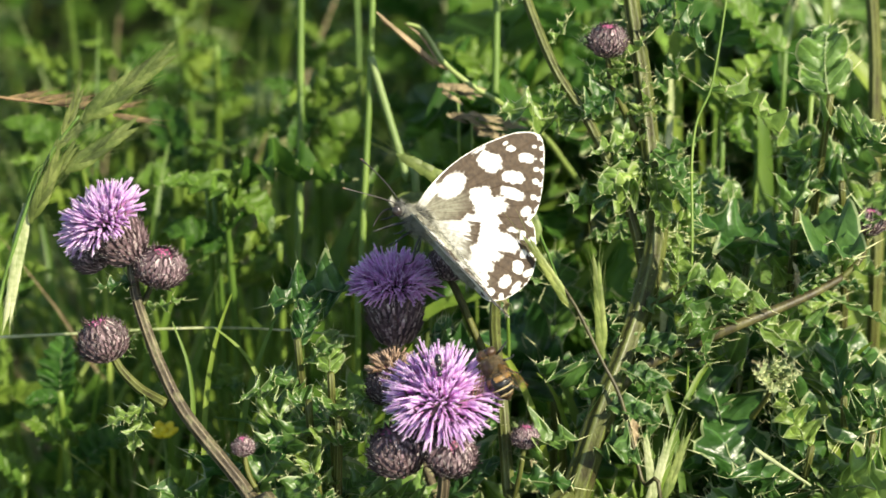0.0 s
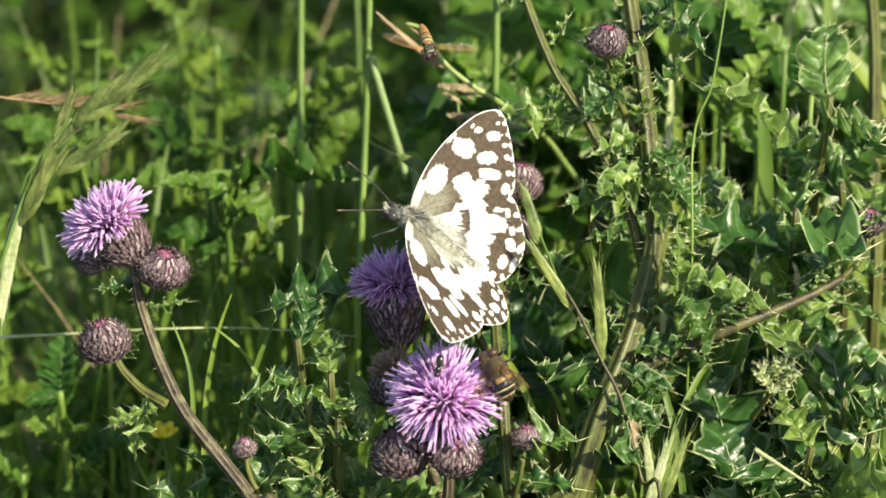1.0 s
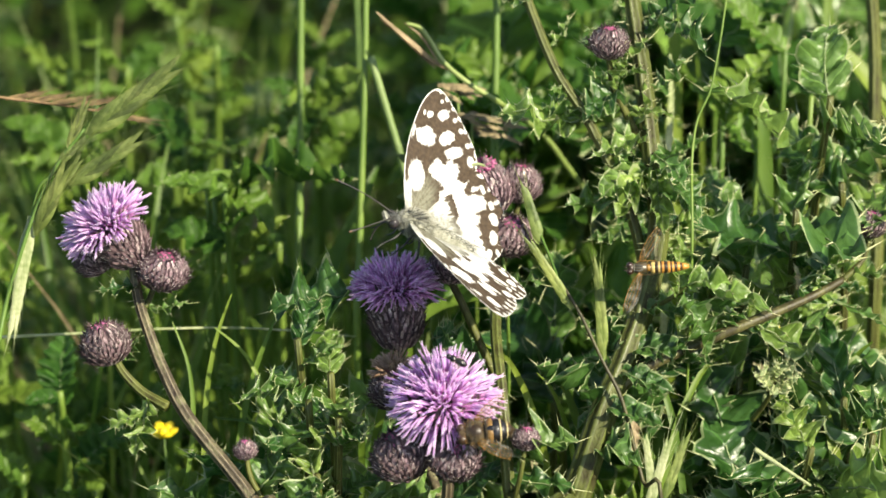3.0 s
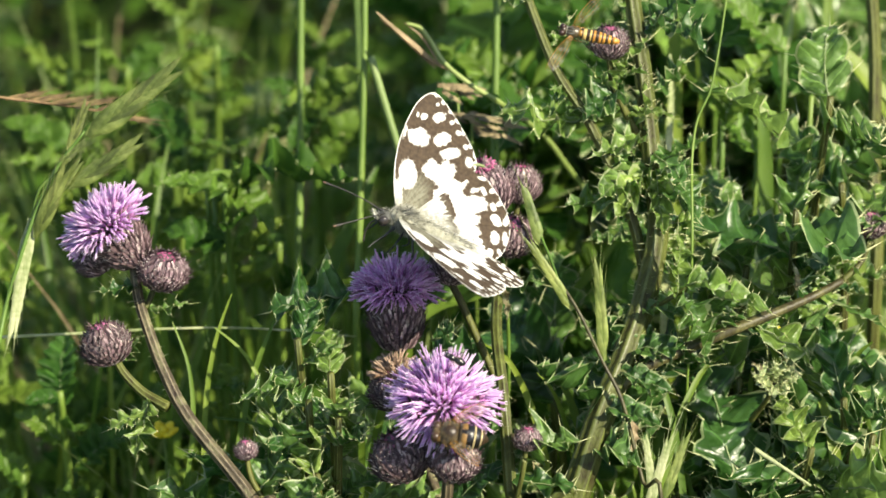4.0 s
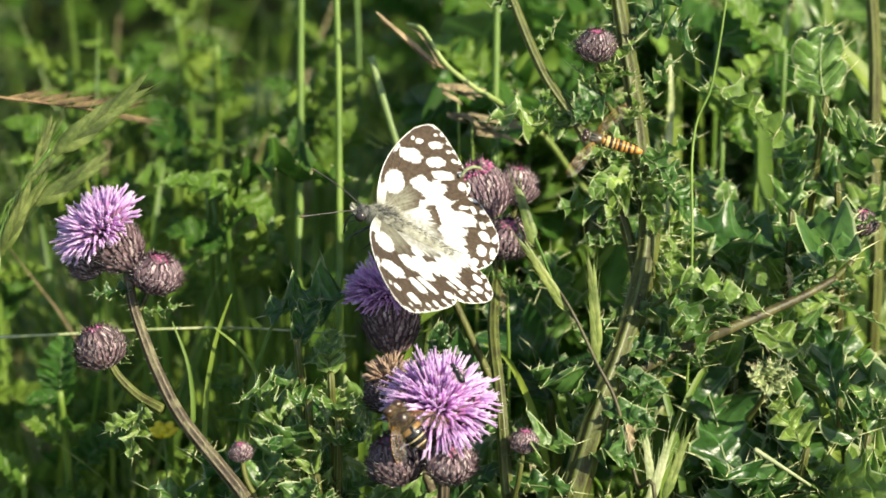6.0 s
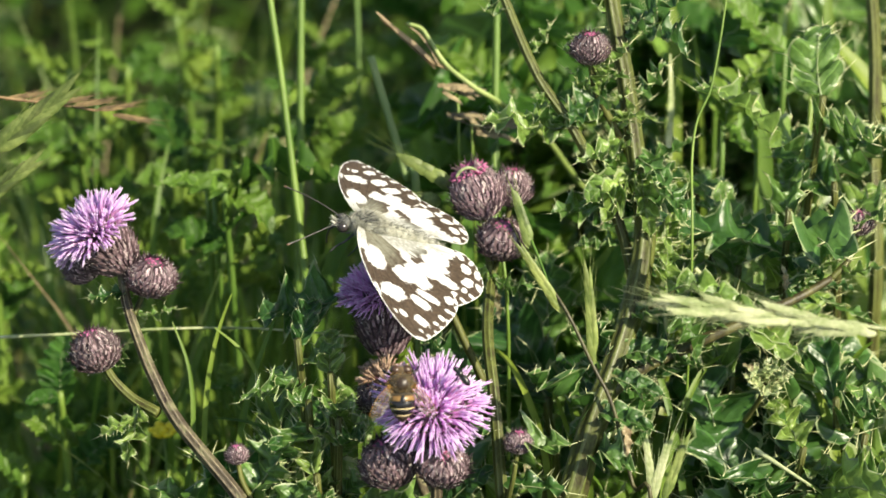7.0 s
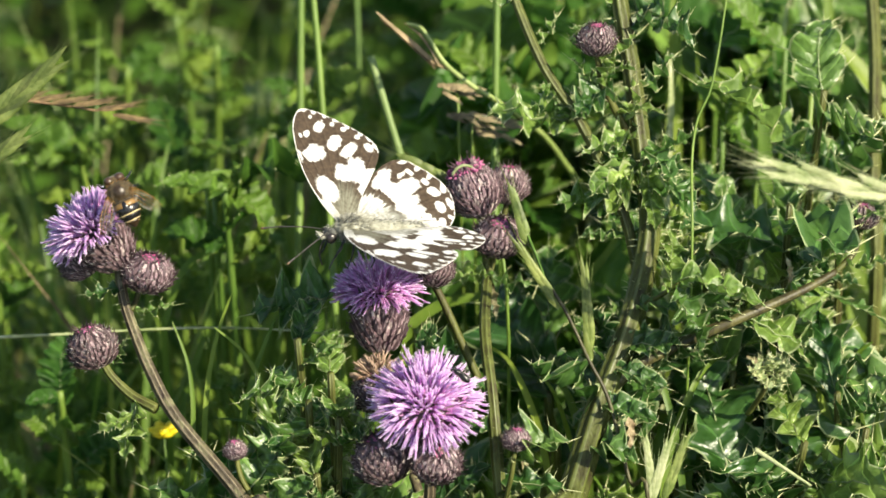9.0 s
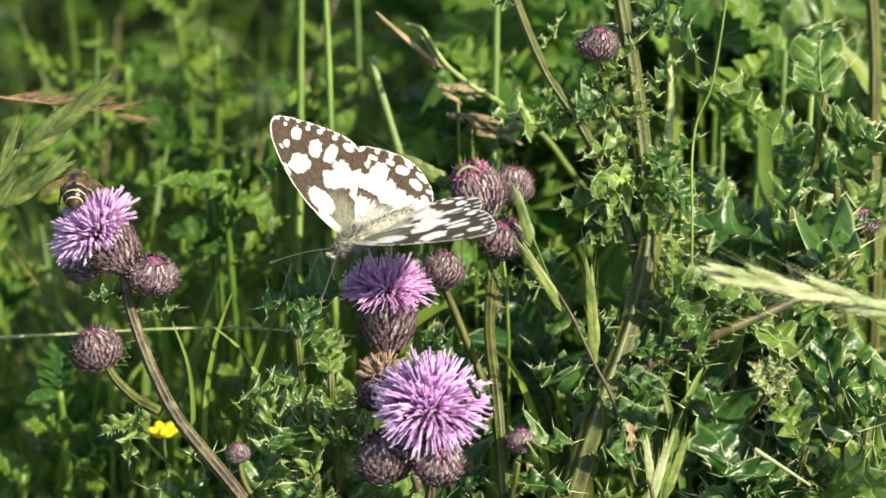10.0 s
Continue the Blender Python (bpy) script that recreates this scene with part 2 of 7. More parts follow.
# ---- mesh tools ----
class Geo:
    """Vertices in plan units, faces and material slots of one mesh."""

    def __init__(self):
        self.v, self.f, self.m = [], [], []

    def add(self, verts, faces, slot=0):
        k = len(self.v)
        self.v += [Vector(p) for p in verts]
        self.f += [tuple(i + k for i in f) for f in faces]
        self.m += [slot] * len(faces)

    def tube(self, pts, radii, sides=6, slot=0, ridge=0.0, twist=0.0):
        pts = [Vector(p) for p in pts]
        verts, faces, side = [], [], None
        for i, p in enumerate(pts):
            t = (pts[min(i + 1, len(pts) - 1)] - pts[max(i - 1, 0)]).normalized()
            if side is None:
                side = t.orthogonal().normalized()
            side = (side - t * side.dot(t)).normalized()
            up = t.cross(side)
            for j in range(sides):
                a = 2 * math.pi * j / sides + twist * i
                r = radii[i] * (1 + (ridge if j % 2 else -ridge))
                verts.append(p + side * (math.cos(a) * r) + up * (math.sin(a) * r))
        for i in range(len(pts) - 1):
            for j in range(sides):
                k = (j + 1) % sides
                faces.append((i * sides + j, i * sides + k, (i + 1) * sides + k, (i + 1) * sides + j))
        verts += [pts[0], pts[-1]]
        a, b = len(verts) - 2, len(verts) - 1
        for j in range(sides):
            k = (j + 1) % sides
            faces.append((a, k, j))
            faces.append((b, (len(pts) - 1) * sides + j, (len(pts) - 1) * sides + k))
        self.add(verts, faces, slot)

    def strip(self, pts, widths, normal, slot=0, fold=0.15):
        """A thin blade with a folded middle and two faces of thickness."""
        pts = [Vector(p) for p in pts]
        verts, faces = [], []
        for i, p in enumerate(pts):
            t = (pts[min(i + 1, len(pts) - 1)] - pts[max(i - 1, 0)]).normalized()
            s = t.cross(Vector(normal)).normalized()
            n = s.cross(t)
            w = widths[i]
            verts += [p - s * w + n * (w * fold), p - n * (w * fold), p + s * w + n * (w * fold)]
        for i in range(len(pts) - 1):
            a = 3 * i
            faces += [(a, a + 1, a + 4, a + 3), (a + 1, a + 2, a + 5, a + 4)]
        self.add(verts, faces, slot)

    def ball(self, c, r, u=10, v=7, slot=0, turn=None):
        verts, faces = [], []
        r = Vector(r)
        for i in range(v + 1):
            th = math.pi * i / v
            for j in range(u):
                ph = 2 * math.pi * j / u
                q = Vector((math.cos(th) * r.x, math.sin(th) * math.cos(ph) * r.y, math.sin(th) * math.sin(ph) * r.z))
                verts.append(Vector(c) + (turn @ q if turn else q))
        for i in range(v):
            for j in range(u):
                k = (j + 1) % u
                faces.append((i * u + j, (i + 1) * u + j, (i + 1) * u + k, i * u + k))
        self.add(verts, faces, slot)

    def mesh(self, name, mats, smooth=True):
        me = bpy.data.meshes.new(name)
        me.from_pydata([p * S for p in self.v], [], self.f)
        for m in mats if isinstance(mats, (list, tuple)) else [mats]:
            me.materials.append(m)
        me.polygons.foreach_set("material_index", self.m)
        me.polygons.foreach_set("use_smooth", [smooth] * len(me.polygons))
        me.update()
        return me


def part(name, geo, mats, parent, label="", m=None):
    """One mesh object under a thing or a part."""
    data = geo.mesh(name, mats) if isinstance(geo, Geo) else geo
    ob = new(name, data)
    ob.parent = parent
    if m:
        ob.matrix_basis = m
    if label:
        ob["label"] = label
    return ob


def thing(name, label, category, at=(0, 0, 0), group="", kind=""):
    ob = new(name)
    ob.empty_display_size = 0.005
    ob.location = at
    return tagged(ob, label, category, group, kind)


def plan(x, y, d, origin):
    """A place of the window in plan units from a thing's origin."""
    return (spot(x, y, d) - origin) / S


def smooth_line(pts, n):
    """A rounded line through points."""
    pts = [Vector(p) for p in pts]
    out = []
    for i in range(len(pts) - 1):
        a, b = pts[max(i - 1, 0)], pts[min(i + 2, len(pts) - 1)]
        p, q = pts[i], pts[i + 1]
        for k in range(n):
            t = k / n
            out.append(0.5 * ((2 * p) + (q - a) * t + (2 * a - 5 * p + 4 * q - b) * t * t + (3 * p - a - 3 * q + b) * t ** 3))
    return out + [pts[-1]]


def axes(forward, up):
    """A turn whose x runs forward and whose z is nearest to up."""
    x = Vector(forward).normalized()
    z = Vector(up)
    z = (z - x * z.dot(x)).normalized()
    return Matrix((x, z.cross(x), z)).transposed()


rnd = random.Random(7)

# ---- ground ----
def build_ground():
    g = Geo()
    n = 60
    verts, faces = [], []
    for i in range(n + 1):
        for j in range(n + 1):
            a, b = (i / n - 0.5) * 2, (j / n - 0.5) * 2
            x, y = math.copysign(abs(a) ** 4, a) * 60 + a * 1.0, math.copysign(abs(b) ** 4, b) * 60 + b * 1.0 + 0.4
            z = 0.012 * noise.noise(Vector((x * 9, y * 9, 0))) + 0.02 * noise.noise(Vector((x * 2, y * 2, 3)))
            verts.append(Vector((x, y, z)) / S)
    for i in range(n):
        for j in range(n):
            k = i * (n + 1) + j
            faces.append((k, k + n + 1, k + n + 2, k + 1))
    g.add(verts, faces)
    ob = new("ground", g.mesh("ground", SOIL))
    tagged(ob, "soil with litter below the meadow plants, darkened for their shade", "ground", kind="structure")


build_ground()


# ---- leaves ----
def leaf_mesh(name, seed, L, W, lobes, deep, spiny, mats, droop=0.2, crisp=0.4, crumple=0.3):
    r = random.Random(seed)
    g = Geo()
    per = 8
    n = lobes * per
    cols = (-1, -0.92, -0.6, -0.3, 0, 0.3, 0.6, 0.92, 1)
    verts, faces, tips = [], [], []
    ph1, ph2 = r.uniform(0, 6), r.uniform(0, 6)
    sizes = [(r.uniform(0.6, 1.2), r.uniform(0.6, 1.2)) for _ in range(lobes + 1)]
    bend = r.uniform(-0.25, 0.25)
    for i in range(n + 1):
        s = i / n
        env = max(0.04, math.sin(math.pi * min(1, 0.06 + 0.94 * s) ** 0.75)) ** 0.7
        ph = s * lobes
        k, fr = int(min(ph, lobes - 1e-6)), ph % 1
        tooth = max(0, 1 - abs(fr - 0.55) / 0.5) ** 0.9
        mid = Vector((L * s, bend * L * s * s, -droop * L * s * s + 0.05 * L * math.sin(7 * s + ph1)))
        for c in cols:
            side = 0 if c < 0 else 1
            w = W * env * ((1 - deep) + deep * tooth * sizes[k][side])
            wave = crisp * W * env * c * c * math.sin(2 * math.pi * ph * (1 if side else 0.93) + (ph1 if side else ph2))
            p = mid + Vector((abs(c) * w * 0.45, c * w, abs(c) * w * 0.3 + wave))
            p.z += crumple * W * env * (noise.noise(Vector((p.x * 0.55, p.y * 0.55, seed))) + 0.5 * noise.noise(Vector((p.x * 1.3, p.y * 1.3, seed + 9))))
            verts.append(p)
            if abs(c) == 1 and spiny and i % per in (2, 4, 7) and 0.03 < s < 0.99:
                tips.append((p, Vector((0.5, c, 0.25 + r.uniform(-0.4, 0.5))).normalized(), 1.0 if i % per == 4 else 0.55))
    m = len(cols)
    for i in range(n):
        for j in range(m - 1):
            a = i * m + j
            faces.append((a, a + m, a + m + 1, a + 1))
    g.add(verts, faces, 0)
    if spiny:
        g.m = [2 if k % (m - 1) in (0, m - 2) else 0 for k in range(len(faces))]
    end = verts[n * m + m // 2]
    if spiny:
        tips.append((end, Vector((1, bend, -droop)).normalized(), 1.3))
        for p, d, k in tips:
            ln, e = spiny * k * r.uniform(0.8, 1.25), d.orthogonal().normalized() * 0.1
            o = d.cross(e)
            g.add([p - d * 0.25 + e, p - d * 0.25 - 0.5 * e + o, p - d * 0.25 - 0.5 * e - o, p + d * ln], [(0, 1, 3), (1, 2, 3), (2, 0, 3)], 1)
    rib = [verts[i * m + m // 2] + Vector((0, 0, 0.05)) for i in range(0, n + 1, 4)]
    g.tube(rib, [0.2 * (1 - 0.85 * i / len(rib)) * (L / 14) ** 0.5 for i in range(len(rib))], 4, 2)
    return g.mesh(name, mats)


MIDRIB = material("leaf_midrib", (0.16, 0.22, 0.09), (0.28, 0.34, 0.16), 0.5, 300, 0.1, 0.1, 0.1)
THISTLE_LEAVES = [leaf_mesh("leaf", 11 + i, 15, 5.0 + 0.7 * (i % 3), 3 + i % 2, 0.46, 2.5, (LEAF, SPINE, MIDRIB), 0.12 + 0.09 * (i % 4), 0.34, 0.34) for i in range(9)]
YOUNG = material("young_pale_leaf", (0.2, 0.29, 0.1), (0.46, 0.53, 0.27), 0.45, 260, 0.6, 0.4, 0.2, 0.5)
YOUNG_LEAVES = [leaf_mesh("leaf", 151 + i, 8, 2.4, 3, 0.45, 2.2, (YOUNG, SPINE, SPINE), -0.25, 0.6, 0.5) for i in range(3)]
SMALL_LEAVES = [leaf_mesh("leaf", 41 + i, 9.5, 3.0, 3, 0.5, 2.7, (LEAF, SPINE, MIDRIB), 0.2 * (i % 3) - 0.1, 0.55) for i in range(5)]
DRY_LEAVES = [leaf_mesh("leaf", 131 + i, 11, 2.6, 3, 0.5, 1.2, (DRY, SPINE, DRY), 0.5, 0.7) for i in range(3)]
WEED_LEAVES = [leaf_mesh("leaf", 71 + i, 17, 5.6, 3 + i % 2, 0.3, 0.8, (WEED, SPINE, WEED), 0.15 + 0.1 * (i % 3), 0.25) for i in range(6)]
BROAD_LEAVES = [leaf_mesh("leaf", 91 + i, 20, 6.5, 7, 0.18, 0, (BROAD, SPINE, MIDRIB), 0.2 + 0.1 * i, 0.16) for i in range(4)]


LEAF_RND = random.Random(17)


def put_leaf(parent, mesh, at, forward, up, size, label=""):
    """A leaf of a plant: its foot in plan units, its way and its upper side."""
    shape = Vector((1, LEAF_RND.uniform(0.6, 1.1), LEAF_RND.uniform(0.6, 1.7)))
    m = Matrix.LocRotScale(Vector(at) * S, axes(forward, up).to_quaternion(), shape * size)
    return part("leaf", mesh, None, parent, label, m)


def cam_dir(x, y, z):
    """A direction given as right, up and towards the eye."""
    return BASIS @ Vector((x, y, z))


# ---- thistle heads ----
def bracts(g, c, axis, r, h, rnd, open_top):
    rot = axes(axis, Vector((0.3, 0.2, 1)) if abs(Vector(axis).normalized().z) < 0.9 else Vector((1, 0, 0)))
    c = Vector(c)

    def prof(s):
        return r * max(0.05, math.sin(math.pi * (0.1 + (0.62 if open_top else 0.86) * s))) ** (0.3 if open_top else 0.58)

    rings, u = 9, 12
    verts, faces = [], []
    for i in range(rings):
        s = i / (rings - 1)
        for j in range(u):
            a = 2 * math.pi * j / u
            verts.append(c + rot @ Vector((h * s, prof(s) * 0.93 * math.cos(a), prof(s) * 0.93 * math.sin(a))))
    for i in range(rings - 1):
        for j in range(u):
            k = (j + 1) % u
            faces.append((i * u + j, i * u + k, (i + 1) * u + k, (i + 1) * u + j))
    faces.append(tuple(range((rings - 1) * u, rings * u)))
    faces.append(tuple(reversed(range(u))))
    g.add(verts, faces, 1)
    rows = 10
    for i in range(rows):
        s0 = -0.04 + 0.9 * i / rows
        cnt = max(9, int(2 * math.pi * prof(max(0, s0 + 0.1)) / (0.3 * r)))
        for j in range(cnt):
            a = 2 * math.pi * (j + 0.5 * (i % 2) + rnd.uniform(-0.2, 0.2)) / cnt
            ln = 0.24 + rnd.uniform(-0.03, 0.05) + (0.05 if i == rows - 1 else 0)
            w = 0.125 * r * rnd.uniform(0.75, 1.15)
            lean = rnd.uniform(-0.5, 0.5) * w

            def at(s, off, lift):
                s_ = min(max(s, 0), 1.12)
                q = prof(min(s_, 1)) + lift
                return c + rot @ Vector((h * s_, q * math.cos(a) - off * math.sin(a), q * math.sin(a) + off * math.cos(a)))

            lift = 0.055 * r * rnd.uniform(0.8, 1.4)
            tip = at(s0 + ln * 1.12, lean, lift * rnd.uniform(3.0, 6.0))
            v = [at(s0, -w * 0.5, lift * 0.6), at(s0, w * 0.5, lift * 0.6),
                 at(s0 + ln * 0.5, lean * 0.4 - w * 0.55, lift * 2.3), at(s0 + ln * 0.5, lean * 0.4 + w * 0.55, lift * 2.3),
                 at(s0 + ln * 0.8, lean * 0.7 - w * 0.34, lift * 3.0), at(s0 + ln * 0.8, lean * 0.7 + w * 0.34, lift * 3.0), tip]
            g.add(v[:6], [(0, 1, 3, 2), (2, 3, 5, 4)], 0)
            m_ = [at(s0, -w * 1.1, 0), at(s0 + ln * 0.5, -w * 1.1, lift * 0.2), at(s0 + ln * 0.8, -w * 0.6, lift * 0.9),
                  at(s0, w * 1.1, 0), at(s0 + ln * 0.5, w * 1.1, lift * 0.2), at(s0 + ln * 0.8, w * 0.6, lift * 0.9)]
            g.add(v + m_, [(7, 0, 2, 8), (8, 2, 4, 9), (1, 10, 11, 3), (3, 11, 12, 5), (9, 4, 6), (4, 5, 6), (5, 12, 6)], 1)
            out = (tip - v[3]).normalized()
            g.tube([tip - out * 0.15, tip + out * 0.13 * r], [0.09, 0.012], 3, 1)
            for k in range(2):
                b = at(s0 + ln * rnd.uniform(0.2, 0.8), rnd.uniform(-1, 1) * w, lift * 2.0)
                d = rot @ Vector((rnd.uniform(0.2, 1), rnd.uniform(-1, 1), rnd.uniform(-1, 1)))
                g.tube([b, b + d.normalized() * r * rnd.uniform(0.12, 0.3)], [0.035, 0.015], 3, 2)
    return rot


def florets(g, c, rot, n, length, spread, rnd, base_r, thick=0.22, wild=0.1):
    c = Vector(c)
    for i in range(n):
        ct = 1 - (1 - math.cos(radians(spread))) * ((i + 0.5) / n)
        th, ph = math.acos(ct), i * 2.39996 + rnd.uniform(-0.25, 0.25)
        d = Vector((ct, math.sin(th) * math.cos(ph), math.sin(th) * math.sin(ph)))
        d = (d + Vector([rnd.uniform(-wild, wild) for _ in range(3)])).normalized()
        foot = Vector((0, d.y * base_r, d.z * base_r))
        ln = length * rnd.uniform(0.8, 1.05) * (1 - 0.08 * th)
        side = Vector([rnd.uniform(-1, 1) for _ in range(3)]) * ln * 0.07
        up = Vector((1, 0, 0)) * ln * 0.12 * math.sin(th)
        pts = [foot, foot + d * ln * 0.4 + up, foot + d * ln * 0.72 + up + side, foot + d * ln + side * 1.6]
        g.tube([c + rot @ p for p in pts[:3]], [thick * 0.55, thick * 0.65, thick * 0.95], 5, 2)
        g.tube([c + rot @ p for p in (pts[1].lerp(pts[2], 0.8), pts[2], pts[3])], [thick * 0.9, thick * 1.02, thick * 0.85], 5, 0)
        tip, e = pts[3], d.orthogonal().normalized()
        for k in range(2):
            q = tip + d * ln * 0.06 + (e if k else -e) * thick * 1.3
            g.tube([c + rot @ (tip - d * 0.12 * ln), c + rot @ q], [thick * 0.62, thick * 0.3], 3, 1)


def flower_head(parent, c, axis, r, h, n, length, spread, seed, label, deep=False, thick=0.22, foot=0.7):
    r_ = random.Random(seed)
    g = Geo()
    rot = bracts(g, c, axis, r, h, r_, True)
    head = part("flower_head", g, (BRACT, BRACT_TIP, COBWEB), parent, label)
    g = Geo()
    florets(g, Vector(c) + rot @ Vector((h * foot, 0, 0)), rot, n, length, spread, r_, r * 0.48, thick)
    florets(g, Vector(c) + rot @ Vector((h * foot, 0, 0)), rot, n // 4, length * 0.72, 48, r_, r * 0.3, thick, 0.16)
    # deep picks the lilac with the shade mixed into its colour
    part("floret_crown", g, (FLORET_SHADED if deep else FLORET, FLORET_TIP, FLORET_FOOT), head, "lilac-pink thread-like florets")
    return head


def bud(parent, c, axis, r, h, seed, label, tip=0.3):
    r_ = random.Random(seed)
    g = Geo()
    rot = bracts(g, c, axis, r, h, r_, False)
    ob = part("bud", g, (BRACT, BRACT_TIP, COBWEB), parent, label)
    g = Geo()
    florets(g, Vector(c) + rot @ Vector((h * 0.82, 0, 0)), rot, int(50 + 60 * tip), h * (0.2 + 0.05 * tip), 66, r_, r * tip * 0.9, 0.2)
    part("floret_tip", g, (CORE, CORE, CORE), ob, "unopened crimson floret tips")
    return ob


def ribbed(g, line, radii):
    """A stem with seven raised ribs."""
    n, side, verts, faces, slots = 28, None, [], [], []
    for i, p in enumerate(line):
        tn = (line[min(i + 1, len(line) - 1)] - line[max(i - 1, 0)]).normalized()
        side = tn.orthogonal() if side is None else side
        side = (side - tn * side.dot(tn)).normalized()
        up = tn.cross(side)
        for j in range(n):
            a, q = 2 * math.pi * j / n, radii[i] * (1.12, 1.0, 0.9, 1.0)[j % 4]
            verts.append(p + side * (math.cos(a) * q) + up * (math.sin(a) * q))
    for i in range(len(line) - 1):
        for j in range(n):
            k = (j + 1) % n
            faces.append((i * n + j, i * n + k, (i + 1) * n + k, (i + 1) * n + j))
            slots.append(1 if j % 4 == 0 else 0)
    faces += [tuple(reversed(range(n))), tuple(range((len(line) - 1) * n, len(line) * n))]
    g.add(verts, faces, 0)
    g.m[-len(faces):] = slots + [0, 0]


def stem(parent, pts, r0, r1, mat, name="stem", n=6, label="", ridge=0.1):
    line = smooth_line(pts, n)
    g = Geo()
    radii = [r0 + (r1 - r0) * i / (len(line) - 1) for i in range(len(line))]
    if mat in (STEM, DARKSTEM) and r0 > 0.9:
        ribbed(g, line, radii)
    else:
        g.tube(line, radii, 12, 0, ridge)
    part(name, g, (mat, RIB if mat is STEM else DARK_RIB), parent, label)
    return line


def hairs(g, line, r, n, rnd, ln=1.2):
    for _ in range(n):
        i = rnd.randrange(1, len(line) - 1)
        p = line[i].lerp(line[i + 1], rnd.random())
        t = (line[i + 1] - line[i]).normalized()
        d = t.orthogonal()
        d.rotate(Matrix.Rotation(rnd.uniform(0, 6.28), 3, t))
        g.tube([p + d * r * 0.8, p + d * (r + ln * rnd.uniform(0.5, 1))], [0.05, 0.01], 3)


# ---- thistle with one open head, standing apart ----
def build_side_thistle():
    o = Vector((spot(50, 100, -4).x, spot(50, 100, -4).y, 0.0))
    t = thing("thistle", "creeping thistle with one open lilac head and round purple buds", "thistle", o, "thistles")

    def q(x, y, d=0):
        return plan(x, y, d, o)

    low = q(50, 100, -4)
    main = stem(t, [Vector((low.x + 4, low.y + 6, 0)), Vector((low.x + 2, low.y + 2, low.z * 0.5)), low, q(44.3, 88, -3), q(33, 73.5, -2), q(28.5, 65, -1), q(26, 58.5, 0), q(24, 52), q(23.1, 45)], 1.35, 0.8, DARKSTEM)
    stem(t, [q(29.3, 71.5, -1.5), q(25, 69), q(21.5, 65.5), q(19.5, 62)], 0.95, 0.6, STEM, "side_stem")
    stem(t, [q(25.2, 54, 0), q(26.4, 51.5, 1), q(27, 49, 1)], 0.5, 0.5, STEM, "side_stem")
    flower_head(t, q(23.4, 45.0), cam_dir(-0.52, 0.68, 0.5), 4.3, 9.8, 360, 7.6, 76, 3, "open thistle head of purplish bracts", thick=0.2)
    bud(t, q(28.0, 49.8, -1), cam_dir(0.2, 0.8, 0.55), 3.9, 6.2, 4, "closed purplish bud")
    bud(t, q(19.3, 63.2), cam_dir(-0.25, 0.85, 0.45), 3.9, 7.0, 5, "closed purplish bud")
    bud(t, q(18.2, 47.3, 3), cam_dir(-0.5, 0.7, 0.2), 3.4, 6.0, 6, "closed purplish bud behind the open head")
    stem(t, [q(48, 92, -2), q(45.8, 87.5, -2), q(44, 84, -2), q(43.2, 80.5, -2)], 0.6, 0.42, STEM, "side_stem")
    bud(t, q(43.2, 80.6, -2), cam_dir(-0.05, 0.95, 0.3), 1.75, 3.2, 8, "small closed bud")
    put_leaf(t, THISTLE_LEAVES[0], q(25.8, 70, -1), cam_dir(-0.15, -1, 0.3), cam_dir(-0.5, 0.3, 0.8), 0.68)
    put_leaf(t, SMALL_LEAVES[1], q(25.2, 72.4, -1), cam_dir(-0.9, -0.45, 0.3), cam_dir(-0.4, 0.6, 0.8), 0.7)
    put_leaf(t, THISTLE_LEAVES[1], q(44.8, 87.2, -1), cam_dir(0.5, 0.95, 0.15), cam_dir(-0.5, 0.3, 0.8), 1.15)
    put_leaf(t, SMALL_LEAVES[2], q(24.3, 50.4, 0), cam_dir(-0.9, 0.05, 0.4), cam_dir(0, 0.8, 0.6), 0.75)
    put_leaf(t, SMALL_LEAVES[3], q(26, 54, 0), cam_dir(0.9, -0.05, 0.3), cam_dir(0, 0.8, 0.6), 0.75)
    put_leaf(t, SMALL_LEAVES[0], q(22, 63.5, 0), cam_dir(0.5, 0.7, 0.2), cam_dir(-0.6, 0.5, 0.6), 0.5)
    put_leaf(t, THISTLE_LEAVES[4], q(49, 91, -2), cam_dir(0.5, 0.6, 0.5), cam_dir(-0.4, 0.4, 0.8), 0.8)
    g = Geo()
    hairs(g, main[20:], 0.9, 70, random.Random(2))
    part("stem_hair", g, PALE, t, "fine pale hairs")
    return t


